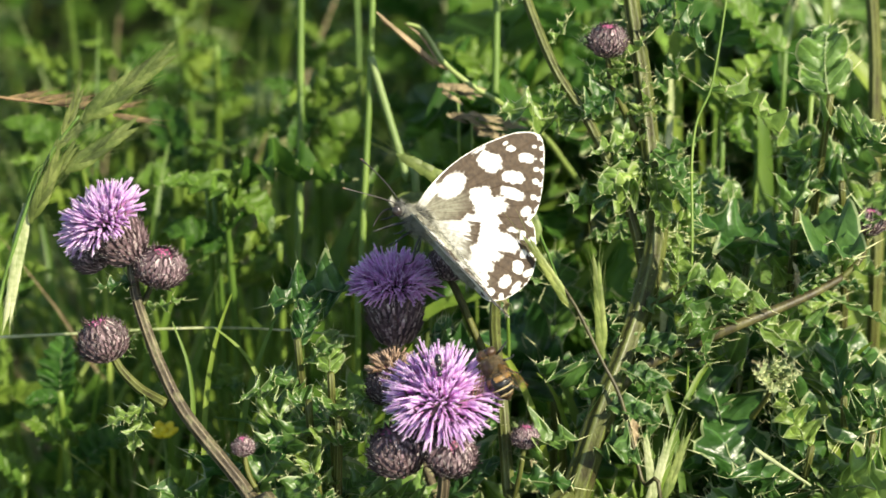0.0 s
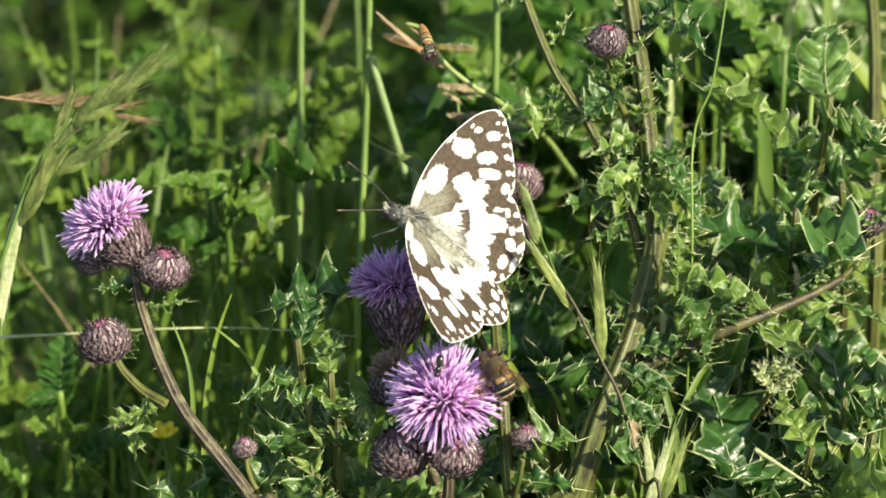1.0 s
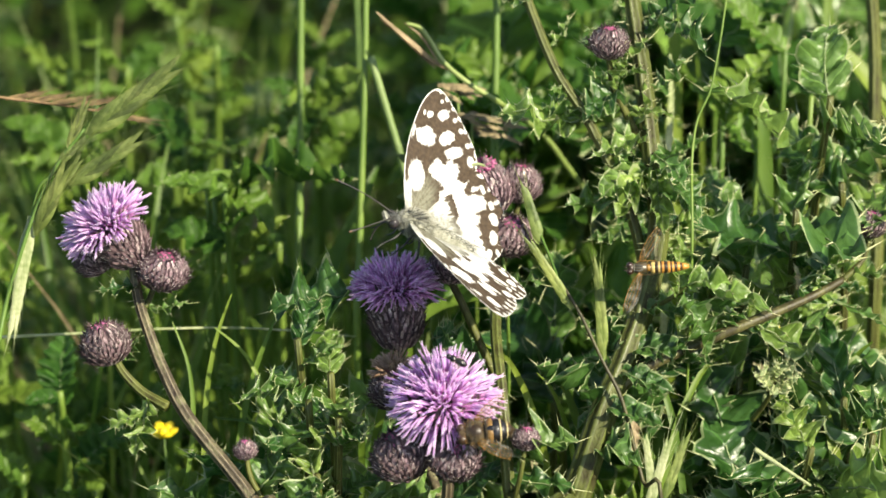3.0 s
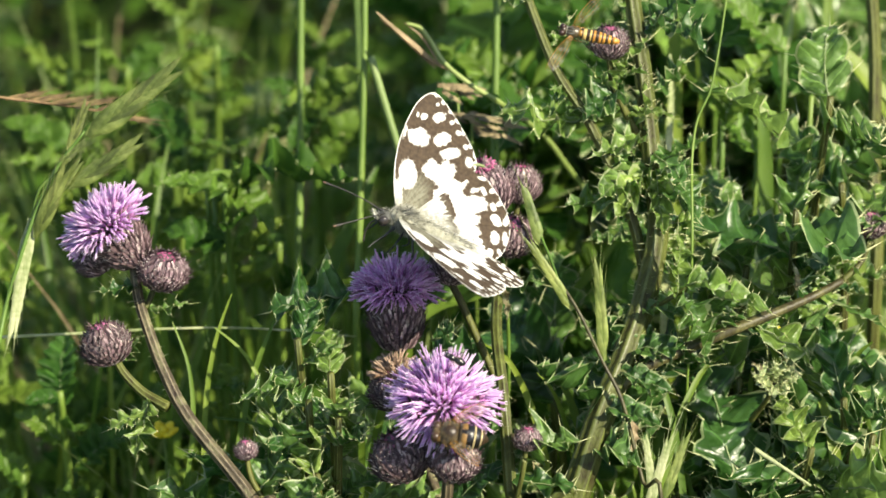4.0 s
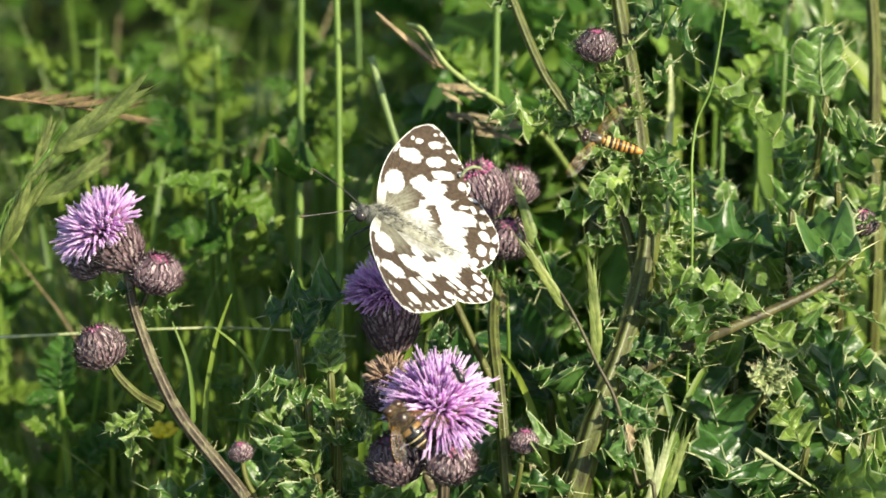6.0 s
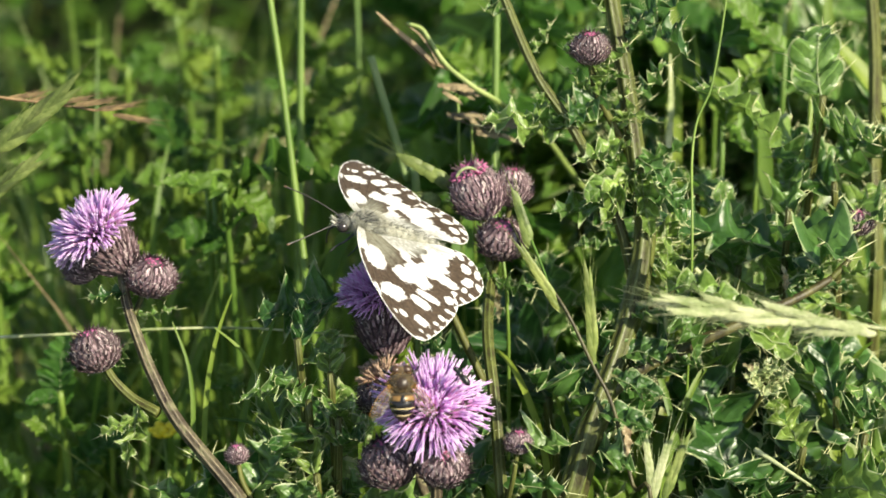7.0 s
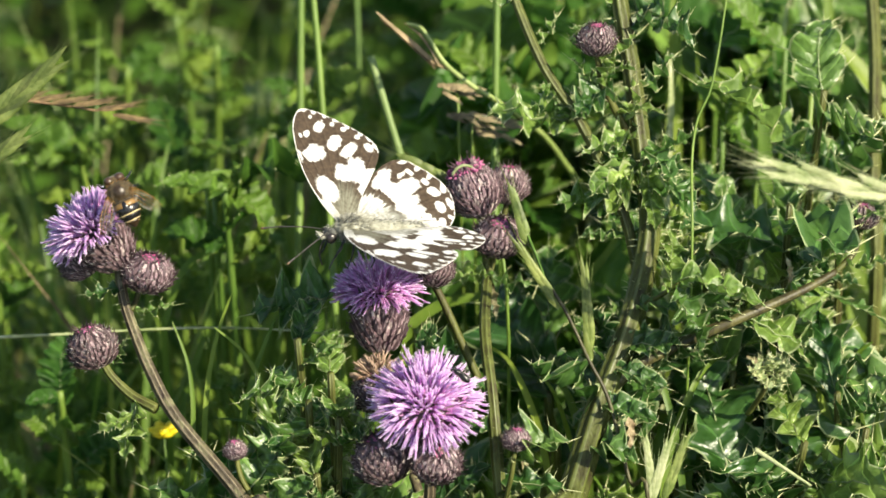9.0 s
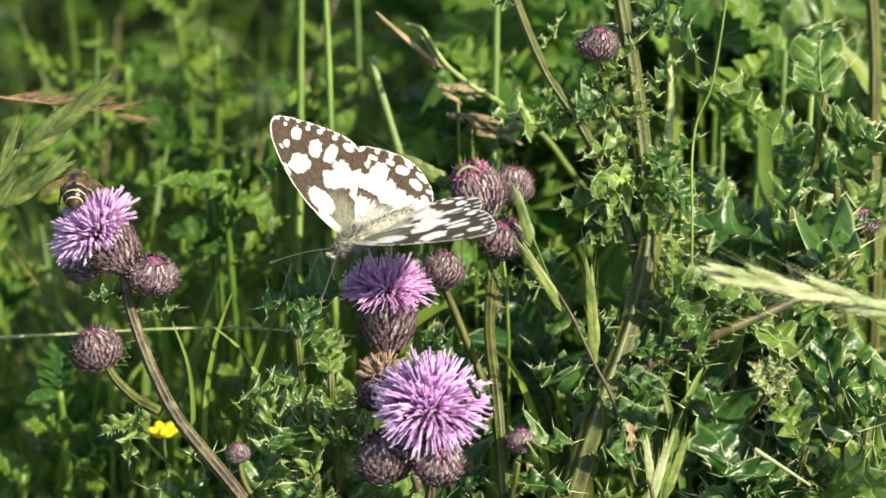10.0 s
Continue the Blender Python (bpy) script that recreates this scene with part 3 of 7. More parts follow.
# ---- thistle that bears the butterfly ----
def build_middle_thistle():
    base = spot(78, 100, 4)
    o = Vector((base.x, base.y, 0.0))
    t = thing("thistle", "creeping thistle with two open lilac heads, visited by insects", "thistle", o, "thistles")

    def q(x, y, d=0):
        return plan(x, y, d, o)

    low = q(78, 100, 4)
    stem(t, [Vector((low.x, low.y + 4, 0)), Vector((low.x, low.y + 2, low.z * 0.5)), low, q(77.8, 92, 0), q(78.6, 84, -6), q(77.8, 74, -8)], 1.3, 0.85, DARKSTEM)
    stem(t, [q(77.9, 90, 1), q(74, 78, 9), q(70.5, 64, 12), q(70.2, 60, 12)], 0.8, 0.7, DARKSTEM, "side_stem")
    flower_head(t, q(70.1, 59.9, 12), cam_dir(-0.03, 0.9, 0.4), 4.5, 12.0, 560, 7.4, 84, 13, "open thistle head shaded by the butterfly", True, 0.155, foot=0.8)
    flower_head(t, q(77.6, 74.2, -8), cam_dir(0.06, 0.55, 0.83), 5.6, 9.2, 470, 8.2, 92, 14, "broad open thistle head facing up and out", thick=0.18)
    bud(t, q(71.4, 83.2, -8), cam_dir(-0.25, 0.85, 0.45), 4.6, 8.2, 15, "spent purplish bud under the open head")
    bud(t, q(79.5, 82.6, -12), cam_dir(0.1, 0.7, 0.7), 3.9, 6.2, 16, "purplish bud under the open head")
    old = bud(t, q(70.2, 71, 6), cam_dir(-0.25, 0.9, 0.3), 4.0, 7.0, 17, "withered head between the open ones")
    g = Geo()
    florets(g, q(69.4, 65.4, 3), axes(cam_dir(-0.25, 0.9, 0.4), (0, 0.3, 1)), 60, 4.2, 62, random.Random(5), 1.6, 0.2, 0.3)
    part("dry_floret", g, (WITHER, WITHER, WITHER), old, "brown withered florets")
    bud(t, q(79.3, 49.2, 10), cam_dir(0.1, 0.9, 0.3), 3.3, 6.0, 18, "closed bud behind the heads")
    stem(t, [q(87.2, 66, 10), q(84.5, 60, 10), q(81, 52, 10), q(79.4, 49, 10)], 0.75, 0.6, STEM, "side_stem")
    put_leaf(t, THISTLE_LEAVES[2], q(62, 51.6, 9), cam_dir(-1, 0.08, 0.2), cam_dir(0.2, 0.6, 0.8), 0.95)
    put_leaf(t, THISTLE_LEAVES[3], q(76, 60, 12), cam_dir(0.9, -0.1, 0.2), cam_dir(0, 0.8, 0.6), 0.9)
    put_leaf(t, THISTLE_LEAVES[5], q(77, 88, 3), cam_dir(-0.8, 0.25, 0.4), cam_dir(0.2, 0.8, 0.6), 0.9)
    put_leaf(t, THISTLE_LEAVES[6], q(79, 88, 4), cam_dir(0.7, 0.55, 0.3), cam_dir(-0.3, 0.6, 0.7), 0.8)
    put_leaf(t, THISTLE_LEAVES[7], q(68, 70, 18), cam_dir(-0.9, -0.25, 0.3), cam_dir(0, 0.8, 0.6), 1.2)
    put_leaf(t, SMALL_LEAVES[0], q(76, 63, 6), cam_dir(0.5, 0.6, 0.4), cam_dir(-0.5, 0.5, 0.7), 0.9)
    return t


def build_bud_thistle():
    base = spot(91, 100, 12)
    o = Vector((base.x, base.y, 0.0))
    t = thing("thistle", "creeping thistle in bud, its purple buds still closed", "thistle", o, "thistles")

    def q(x, y, d=12):
        return plan(x, y, d + 8, o)

    low = q(91, 100, -2)
    main = stem(t, [Vector((low.x, low.y + 4, 0)), Vector((low.x, low.y + 2, low.z * 0.5)), low, q(90, 86, -9), q(88.8, 70, -8), q(87.6, 58, 0), q(88.2, 48, 12)], 1.25, 0.9, STEM)
    stem(t, [q(88.2, 49), q(87.6, 43, 12), q(87.3, 37, 12)], 0.7, 0.6, STEM, "side_stem")
    stem(t, [q(88.2, 49), q(90.6, 40, 14), q(91.7, 35, 14)], 0.6, 0.5, STEM, "side_stem")
    bud(t, q(87.4, 37.2, 12), cam_dir(-0.35, 0.85, 0.35), 4.2, 10.0, 21, "swollen bud with a crimson tip", 0.6)
    g = Geo()
    curl = smooth_line([q(82.0, 30.6, 5), q(82.8, 29.4, 4.5), q(84.2, 28.8, 4.5), q(85.6, 29.2, 5)], 4)
    g.tube(curl, [0.12] + [0.28] * (len(curl) - 2) + [0.14], 6)
    part("floret_curl", g, PALE, t, "pale curled floret on the swollen bud")
    bud(t, q(91.6, 35.4, 14), cam_dir(0.05, 0.95, 0.25), 3.5, 6.6, 22, "closed greyish bud")
    bud(t, q(89.9, 43.8, 9), cam_dir(0.05, 0.75, 0.65), 4.0, 6.4, 23, "closed greyish bud")
    stem(t, [q(90.4, 90, -9), q(92, 84, -13), q(92.8, 79, -14)], 0.5, 0.4, STEM, "side_stem")
    bud(t, q(92.9, 79.2, -14), cam_dir(0.05, 0.95, 0.3), 2.1, 3.8, 24, "small closed bud")
    put_leaf(t, THISTLE_LEAVES[8], q(90, 82, -9), cam_dir(0.75, 0.5, 0.3), cam_dir(-0.4, 0.6, 0.6), 0.85)
    put_leaf(t, SMALL_LEAVES[4], q(90, 85, -9), cam_dir(0.9, 0.1, 0.3), cam_dir(-0.1, 0.8, 0.6), 1.3)
    put_leaf(t, SMALL_LEAVES[0], q(88.2, 48.5, 11), cam_dir(0.8, -0.35, 0.35), cam_dir(0.2, 0.6, 0.7), 0.9)
    put_leaf(t, SMALL_LEAVES[1], q(88.3, 47.6, 10), cam_dir(-0.8, -0.2, 0.35), cam_dir(0, 0.7, 0.7), 0.7)
    put_leaf(t, DRY_LEAVES[0], q(88.6, 50, 10), cam_dir(0.3, -1, 0.2), cam_dir(0.3, 0.2, 0.9), 0.55, "withered brown leaf")
    put_leaf(t, DRY_LEAVES[1], q(90.2, 77, -9), cam_dir(0.9, -0.5, 0.3), cam_dir(0.3, 0.5, 0.9), 0.6, "withered brown leaf")
    put_leaf(t, SMALL_LEAVES[2], q(89.3, 76, -8), cam_dir(-0.8, 0.3, 0.35), cam_dir(0, 0.7, 0.7), 0.9)
    g = Geo()
    hairs(g, main[12:], 0.9, 60, random.Random(4), 1.0)
    part("stem_hair", g, PALE, t, "fine pale hairs")
    return t


# ---- tall leafy thistle with a bud on a side stem ----
def leaves_along(t, line, r, count, sizes, meshes, rnd, tight=0.5, first=0.0, front=1.0):
    for i in range(count):
        f = first + (1 - first) * (i + rnd.uniform(0.1, 0.9)) / count
        k = f * (len(line) - 1.001)
        j = int(k)
        p = line[j].lerp(line[j + 1], k - j)
        tn = (line[j + 1] - line[j]).normalized()
        d = tn.orthogonal().normalized()
        d.rotate(Matrix.Rotation(i * 2.4 + rnd.uniform(-0.5, 0.5), 3, tn))
        if d.dot(BACK) > front:
            d = (d - 1.6 * d.dot(BACK) * BACK).normalized()
        fw = d + tn * rnd.uniform(0.3, 0.8 + 1.6 * tight)
        put_leaf(t, meshes[rnd.randrange(len(meshes))], p + d * r * 0.6, fw, tn * 0.7 - d * 0.6 + TO_SUN * rnd.uniform(-0.2, 0.9) + Vector([rnd.uniform(-0.5, 0.5) for _ in range(3)]), rnd.uniform(*sizes))


def build_tall_thistle():
    base = spot(96, 110, 18)
    o = Vector((base.x, base.y, 0.0))
    t = thing("thistle", "tall leafy thistle with ribbed stems, spiny leaves and one bud", "thistle", o, "thistles")
    r = random.Random(31)

    def q(x, y, d=20):
        return plan(x, y, d, o)

    low = q(96.5, 102, 9)
    main = stem(t, [Vector((low.x - 4, low.y + 3, 0)), Vector((low.x - 2, low.y + 2, low.z * 0.5)), low, q(101.6, 88, 8), q(106.2, 74, 8), q(110.2, 64, 10), q(113, 56, 13), q(115.3, 47, 16), q(116.3, 39, 17), q(115.2, 28, 18), q(113.4, 12), q(111.6, 0), q(110, -14, 22)], 2.9, 1.3, STEM, n=7, ridge=0.16)
    side = stem(t, [q(115, 28.4), q(111.5, 21.5, 17), q(108.4, 15, 15), q(107.6, 9.2, 14)], 0.72, 0.55, STEM, "side_stem")
    bud(t, q(107.5, 9.6, 14), cam_dir(0.0, 0.85, 0.5), 3.1, 5.4, 33, "closed dark purple bud")
    back = stem(t, [q(114.6, 52, 20), q(111.6, 38, 19), q(104.6, 22.4, 18), q(98.4, 12.5, 18), q(93.6, 1, 19), q(90, -10, 20)], 1.0, 0.75, STEM, "side_stem")
    low_side = stem(t, [q(108, 69.5, 9), q(114, 64.8, 9), q(121, 61.5, 9), q(130, 57.8, 8), q(137.4, 54.8, 10), q(144, 51.9, 13), q(149, 49.2, 16)], 1.35, 0.65, OLIVE, "side_stem")
    shoot = stem(t, [q(113.6, 55, 13), q(117.6, 53, 9), q(121.5, 50.6, 6)], 0.5, 0.35, STEM, "side_stem")
    for k, (a, b, c, sz) in enumerate(((1, 0.1, 0.2, 0.95), (0.4, -0.8, 0.3, 0.8), (0.3, 0.8, 0.3, 0.7))):
        put_leaf(t, THISTLE_LEAVES[(k * 2 + 3) % 9], shoot[len(shoot) - 1 - 2 * k], cam_dir(a, b, c), TO_SUN + cam_dir(-0.3 * a, 0.3, 0), sz)
    far_side = stem(t, [q(149, 49.2, 16), q(152.6, 45.5, 18), q(153.8, 41, 18)], 0.6, 0.45, STEM, "side_stem")
    bud(t, q(153.8, 41.3, 18), cam_dir(0.0, 0.9, 0.4), 2.6, 4.4, 34, "small closed bud among leaves")
    n = len(main)
    leaves_along(t, main[n * 12 // 20:], 1.4, 8, (0.6, 1.05), THISTLE_LEAVES, r, 0.55, 0, -0.3)
    leaves_along(t, main[n * 12 // 20:], 1.2, 5, (0.7, 1.1), SMALL_LEAVES, r, 0.6, 0, -0.3)
    for k, (x, y, a, b, c, sz) in enumerate(((115.5, 27, 0.55, -0.35, 0.8, 0.8), (114.8, 31, -0.5, -0.5, 0.7, 0.75), (116, 33, 0.8, -0.2, 0.5, 0.7), (113.5, 25, -0.6, 0.1, 0.7, 0.7), (115.8, 30, 0.1, -0.9, 0.6, 0.7),
                                               (109, 16, -0.5, -0.2, 0.7, 0.65), (111, 20, 0.7, 0.1, 0.6, 0.6), (108.5, 13.5, 0.6, 0.2, 0.5, 0.5), (112.5, 42, -0.8, 0.1, 0.5, 0.6), (117, 44, 0.8, 0.2, 0.5, 0.6))):
        put_leaf(t, THISTLE_LEAVES[(k * 4) % 9], q(x, y, 20 if y > 38 else 16), cam_dir(a, b, c if y < 38 else 0), cam_dir(-0.1 * a, 0.9, 0.4), sz)
    put_leaf(t, THISTLE_LEAVES[0], q(103, 21.5, 17.5), cam_dir(-1, 0.12, 0.15), cam_dir(0.1, 0.75, 0.6), 1.0)
    put_leaf(t, THISTLE_LEAVES[3], q(117, 31, 18), cam_dir(0.75, -0.5, 0.4), cam_dir(0.2, 0.7, 0.7), 0.7)
    put_leaf(t, THISTLE_LEAVES[5], q(114.5, 29.5, 17), cam_dir(-0.75, -0.25, 0.6), cam_dir(0.0, 0.8, 0.6), 0.85)
    put_leaf(t, THISTLE_LEAVES[1], q(114.6, 3, 18), cam_dir(0.9, -0.2, 0.3), cam_dir(0.2, 0.8, 0.5), 0.8)
    put_leaf(t, THISTLE_LEAVES[2], q(111, 36, 18), cam_dir(-0.9, 0.2, 0.5), cam_dir(0.1, 0.8, 0.6), 0.8)
    leaves_along(t, main[n * 8 // 20:n * 12 // 20], 1.8, 6, (0.45, 0.7), SMALL_LEAVES, r, 0.4, 0, -0.4)
    leaves_along(t, main[n * 6 // 20:n * 9 // 20], 1.8, 7, (0.7, 1.0), THISTLE_LEAVES, r, 0.4, 0, -0.5)
    leaves_along(t, side, 0.6, 7, (0.6, 0.95), SMALL_LEAVES, r, 0.6, 0, 0.3)
    leaves_along(t, side, 0.6, 4, (0.45, 0.6), THISTLE_LEAVES, r, 0.6)
    leaves_along(t, back, 0.7, 8, (0.4, 0.8), SMALL_LEAVES, r, 0.6)
    leaves_along(t, back, 0.7, 3, (0.5, 0.7), THISTLE_LEAVES, r, 0.5)
    leaves_along(t, low_side, 0.8, 5, (0.45, 0.85), SMALL_LEAVES, r, 0.5, 0.4, -0.2)
    leaves_along(t, low_side, 0.8, 6, (0.7, 1.1), THISTLE_LEAVES, r, 0.5, 0.4, -0.4)
    for k, (x, y, a, b, sz) in enumerate(((133, 64, 0.9, -0.3, 0.4), (112, 74, 0.2, -1, 0.5), (141, 51, 0.1, 1, 0.4))):
        put_leaf(t, DRY_LEAVES[k % 3], q(x, y, 13), cam_dir(a, b, 0.35), cam_dir(0.2, 0.5, 0.8), sz, "withered pale leaf")
    for k, (x, y, a, b, c, sz) in enumerate(((112, 66, 0.9, 0.35, 0.35, 1.0), (117, 63, 0.8, 0.5, 0.1, 0.8), (122, 61, 0.8, 0.5, 0.1, 0.8), (113, 66.5, 0.5, -0.9, 0.1, 0.75))):
        put_leaf(t, THISTLE_LEAVES[(k * 2 + 1) % 9], q(x, y, 14), cam_dir(a, b, c), cam_dir(-0.2, 0.95, 0.1), sz)
    for k, (x, y, d, sz) in enumerate(((111.6, 61.5, 11, 0.72), (109.6, 66, 9, 0.66), (107, 72.5, 8, 0.74), (104.6, 79, 8, 0.7), (113.6, 55, 13, 0.6))):
        put_leaf(t, THISTLE_LEAVES[(k * 5 + 2) % 9], q(x, y, d - 1), cam_dir(0.75, 0.15 - 0.2 * (k % 2), 0.6), TO_SUN + cam_dir(-0.5, 0.3, 0), sz)
    tuft = q(137, 67.5, 5)
    top = stem(t, [q(133, 74, 14), q(135.6, 70.5, 9), tuft], 0.5, 0.35, STEM, "side_stem")[-1]
    for k in range(13):
        a = 2.4 * k
        put_leaf(t, YOUNG_LEAVES[k % 3], top + cam_dir(0.5 * math.cos(a), 0.3 * math.sin(a), 0), cam_dir(math.cos(a), 0.35 + 0.7 * math.sin(a), 0.4 + 0.05 * k), cam_dir(-0.3 * math.cos(a), 0.6, 0.7), 0.55 + 0.03 * (k % 5), "pale young leaf")
    leaves_along(t, far_side, 0.5, 5, (0.6, 0.9), SMALL_LEAVES, r, 0.5)
    g = Geo()
    hairs(g, main[30:], 1.5, 90, r, 0.8)
    for k in range(46):
        i = r.randrange(26, len(main) - 2)
        d = (cam_dir(1, 0, 0) if k % 2 else cam_dir(-1, 0, 0)) + Vector((0, 0, r.uniform(-0.2, 0.5)))
        p = main[i] + d.normalized() * 1.2
        g.tube([p, p + d.normalized() * r.uniform(1.4, 2.8)], [0.16, 0.02], 4)
    part("stem_hair", g, SPINE, t, "pale spines and fine hairs")
    return t


side_thistle = build_side_thistle()
middle_thistle = build_middle_thistle()
bud_thistle = build_bud_thistle()
tall_thistle = build_tall_thistle()


# ---- leafy shoots behind ----
def build_shoot(seed, meshes, small, size, height, leaves, mat, label, category="weed"):
    r = random.Random(seed)
    t = thing("thistle_shoot" if category == "thistle" else "weed", label, category, (0, 0, 0), "plants of the meadow")
    pts = [Vector((0, 0, -4)), Vector((r.uniform(-8, 8), r.uniform(-8, 8), height * 0.4)), Vector((r.uniform(-14, 14), r.uniform(-14, 14), height * 0.75)), Vector((r.uniform(-18, 18), r.uniform(-18, 18), height))]
    line = stem(t, pts, 1.3, 0.7, mat)
    leaves_along(t, line, 0.9, leaves, size, meshes, r, 0.3, 0.5)
    tip = line[-1]
    for k in range(6):
        a = k * 1.05 + r.uniform(-0.3, 0.3)
        put_leaf(t, small[k % len(small)], tip, Vector((math.cos(a), math.sin(a), r.uniform(0.5, 1.4))), Vector((-math.cos(a) * 0.5, -math.sin(a) * 0.5, 1)), size[0] * r.uniform(0.8, 1.2))
    return t


SHOOTS = [build_shoot(101, THISTLE_LEAVES, SMALL_LEAVES, (0.7, 1.4), 260, 26, STEM, "spiny thistle shoot without flowers among grass", "thistle"),
          build_shoot(102, THISTLE_LEAVES, SMALL_LEAVES, (0.7, 1.4), 260, 26, STEM, "spiny thistle shoot without flowers among grass", "thistle"),
          build_shoot(103, THISTLE_LEAVES, SMALL_LEAVES, (1.1, 2.0), 260, 19, STEM, "spiny thistle shoot without flowers among grass", "thistle"),
          build_shoot(104, WEED_LEAVES, SMALL_LEAVES, (0.7, 1.25), 260, 28, STALK, "leafy green weed with toothed leaves", "weed"),
          build_shoot(105, WEED_LEAVES, WEED_LEAVES, (0.7, 1.25), 260, 28, STALK, "leafy green weed with toothed leaves", "weed"),
          build_shoot(106, BROAD_LEAVES, WEED_LEAVES, (0.8, 1.4), 260, 22, STALK, "weed with broad smooth leaves", "weed")]
shoots = []


def plant_meadow():
    """Shoots row by row behind the flowers, lower where the grass stands open, one block raised to cast shade."""
    r = random.Random(77)
    y, first = 52.0, set()
    while y < 470:
        x = -100 - 0.2 * y
        while x < 105 + 0.2 * y:
            px, py = x + r.uniform(-12, 12), y + r.uniform(-12, 12)
            right = px > 15
            tall = 0 < px < 75 and 220 < py < 350
            if right and (py < 105 or r.random() < 0.3) and not tall:
                x += 25 + 0.02 * y
                continue
            k = r.choice((0, 1, 2, 5, 5, 5, 3)) if right else r.choice((0, 1, 2, 3, 4, 5, 3, 4))
            high = r.uniform(205, 258) if right else r.uniform(125, 215) if py < 190 else r.uniform(110, 190)
            if -48 < px < -8 and y < 260:
                high *= 0.82
            if y > 240:
                high *= 1.05 if right else 0.8
            if y > 200 and not right and r.random() < 0.4 and not -75 < px < 2:
                x += 25 + 0.02 * y
                continue
            if px > 84 + 0.16 * py:
                high *= 0.5
            if -75 < px < 2 and 235 < py < 340:
                high = r.uniform(195, 232)
            # Tops added above the view, to shade the far growth on the left.
            if tall:
                high = r.uniform(270, 340)
            size = high / 260
            m = Matrix.Translation(Vector((px * S, py * S, 0))) @ Matrix.Rotation(r.uniform(0, 6.28), 4, "Z") @ Matrix.Scale(size, 4)
            if k in first:
                ob = copy_thing(SHOOTS[k], m)
            else:
                first.add(k)
                ob = SHOOTS[k]
            ob.matrix_basis = m
            shoots.append((ob, px, py))
            x += 25 + 0.02 * y
        y += 30 + 0.05 * y


plant_meadow()


def build_undergrowth():
    """Low leaves between the shoots, past counting."""
    r = random.Random(55)
    g = Geo()
    for _ in range(10000):
        y = r.uniform(20, 800)
        x = r.uniform(-120 - 0.25 * y, 120 + 0.25 * y)
        clump = noise.noise(Vector((x * 0.02, y * 0.02, 4)))
        if clump < 0.02:
            continue
        p = Vector((x, y, 6 + (95 + 130 * clump) * r.random() ** 0.9))
        a, L = r.uniform(0, 6.28), r.uniform(8, 22)
        d = Vector((math.cos(a), math.sin(a), r.uniform(-0.3, 0.7))).normalized()
        up = (Vector((0, 0, 1)) + Vector([r.uniform(-0.5, 0.5) for _ in range(3)]))
        w = L * r.uniform(0.16, 0.3)
        g.strip([p + d * L * f - Vector((0, 0, 0.25 * L * f * f)) for f in (0, 0.3, 0.65, 1)], [w * 0.3, w, w * 0.8, 0.1], up, 0, 0.25)
    ob = new("undergrowth", g.mesh("undergrowth", UNDER))
    tagged(ob, "low green leaves covering the ground between the plants", "undergrowth", kind="stuff")


UNDER = material("undergrowth_leaf", (0.023, 0.062, 0.006), (0.07, 0.138, 0.017), 0.55, 40, 0.2, 0.3, 0.0, 0.12, island=0.35)
build_undergrowth()


def build_meadow_floor():
    """Short grass over the ground on all sides, past counting."""
    r = random.Random(91)
    g = Geo()
    for i in range(26000):
        reach = 3200 * r.random() ** 1.1 if i % 3 else 1400 * r.random() ** 0.7
        a = r.uniform(0, 6.283)
        x, y = reach * math.cos(a), reach * math.sin(a) + 100
        if 0 < y < 820 and abs(x) < 130 + 0.25 * y:
            continue
        k = 1 + reach / 900
        h = r.uniform(45, 150) * (1 if y > 0 or abs(x) > 150 else 0.7)
        d = Vector((math.cos(i * 2.4), math.sin(i * 2.4), 0))
        side = Vector((-d.y, d.x, 0)) * r.uniform(1.5, 4) * k
        p, lean = Vector((x, y, -3)), d * h * r.uniform(0.1, 0.7)
        m = p + lean * 0.35 + Vector((0, 0, h * 0.6))
        g.add([p - side * 0.6, p + side * 0.6, m + side, m - side, p + lean + Vector((0, 0, h))], [(0, 1, 2, 3), (3, 2, 4)])
    ob = new("meadow_floor", g.mesh("meadow_floor", UNDER))
    tagged(ob, "short green grass and weeds covering the meadow ground", "grass", kind="stuff")


build_meadow_floor()


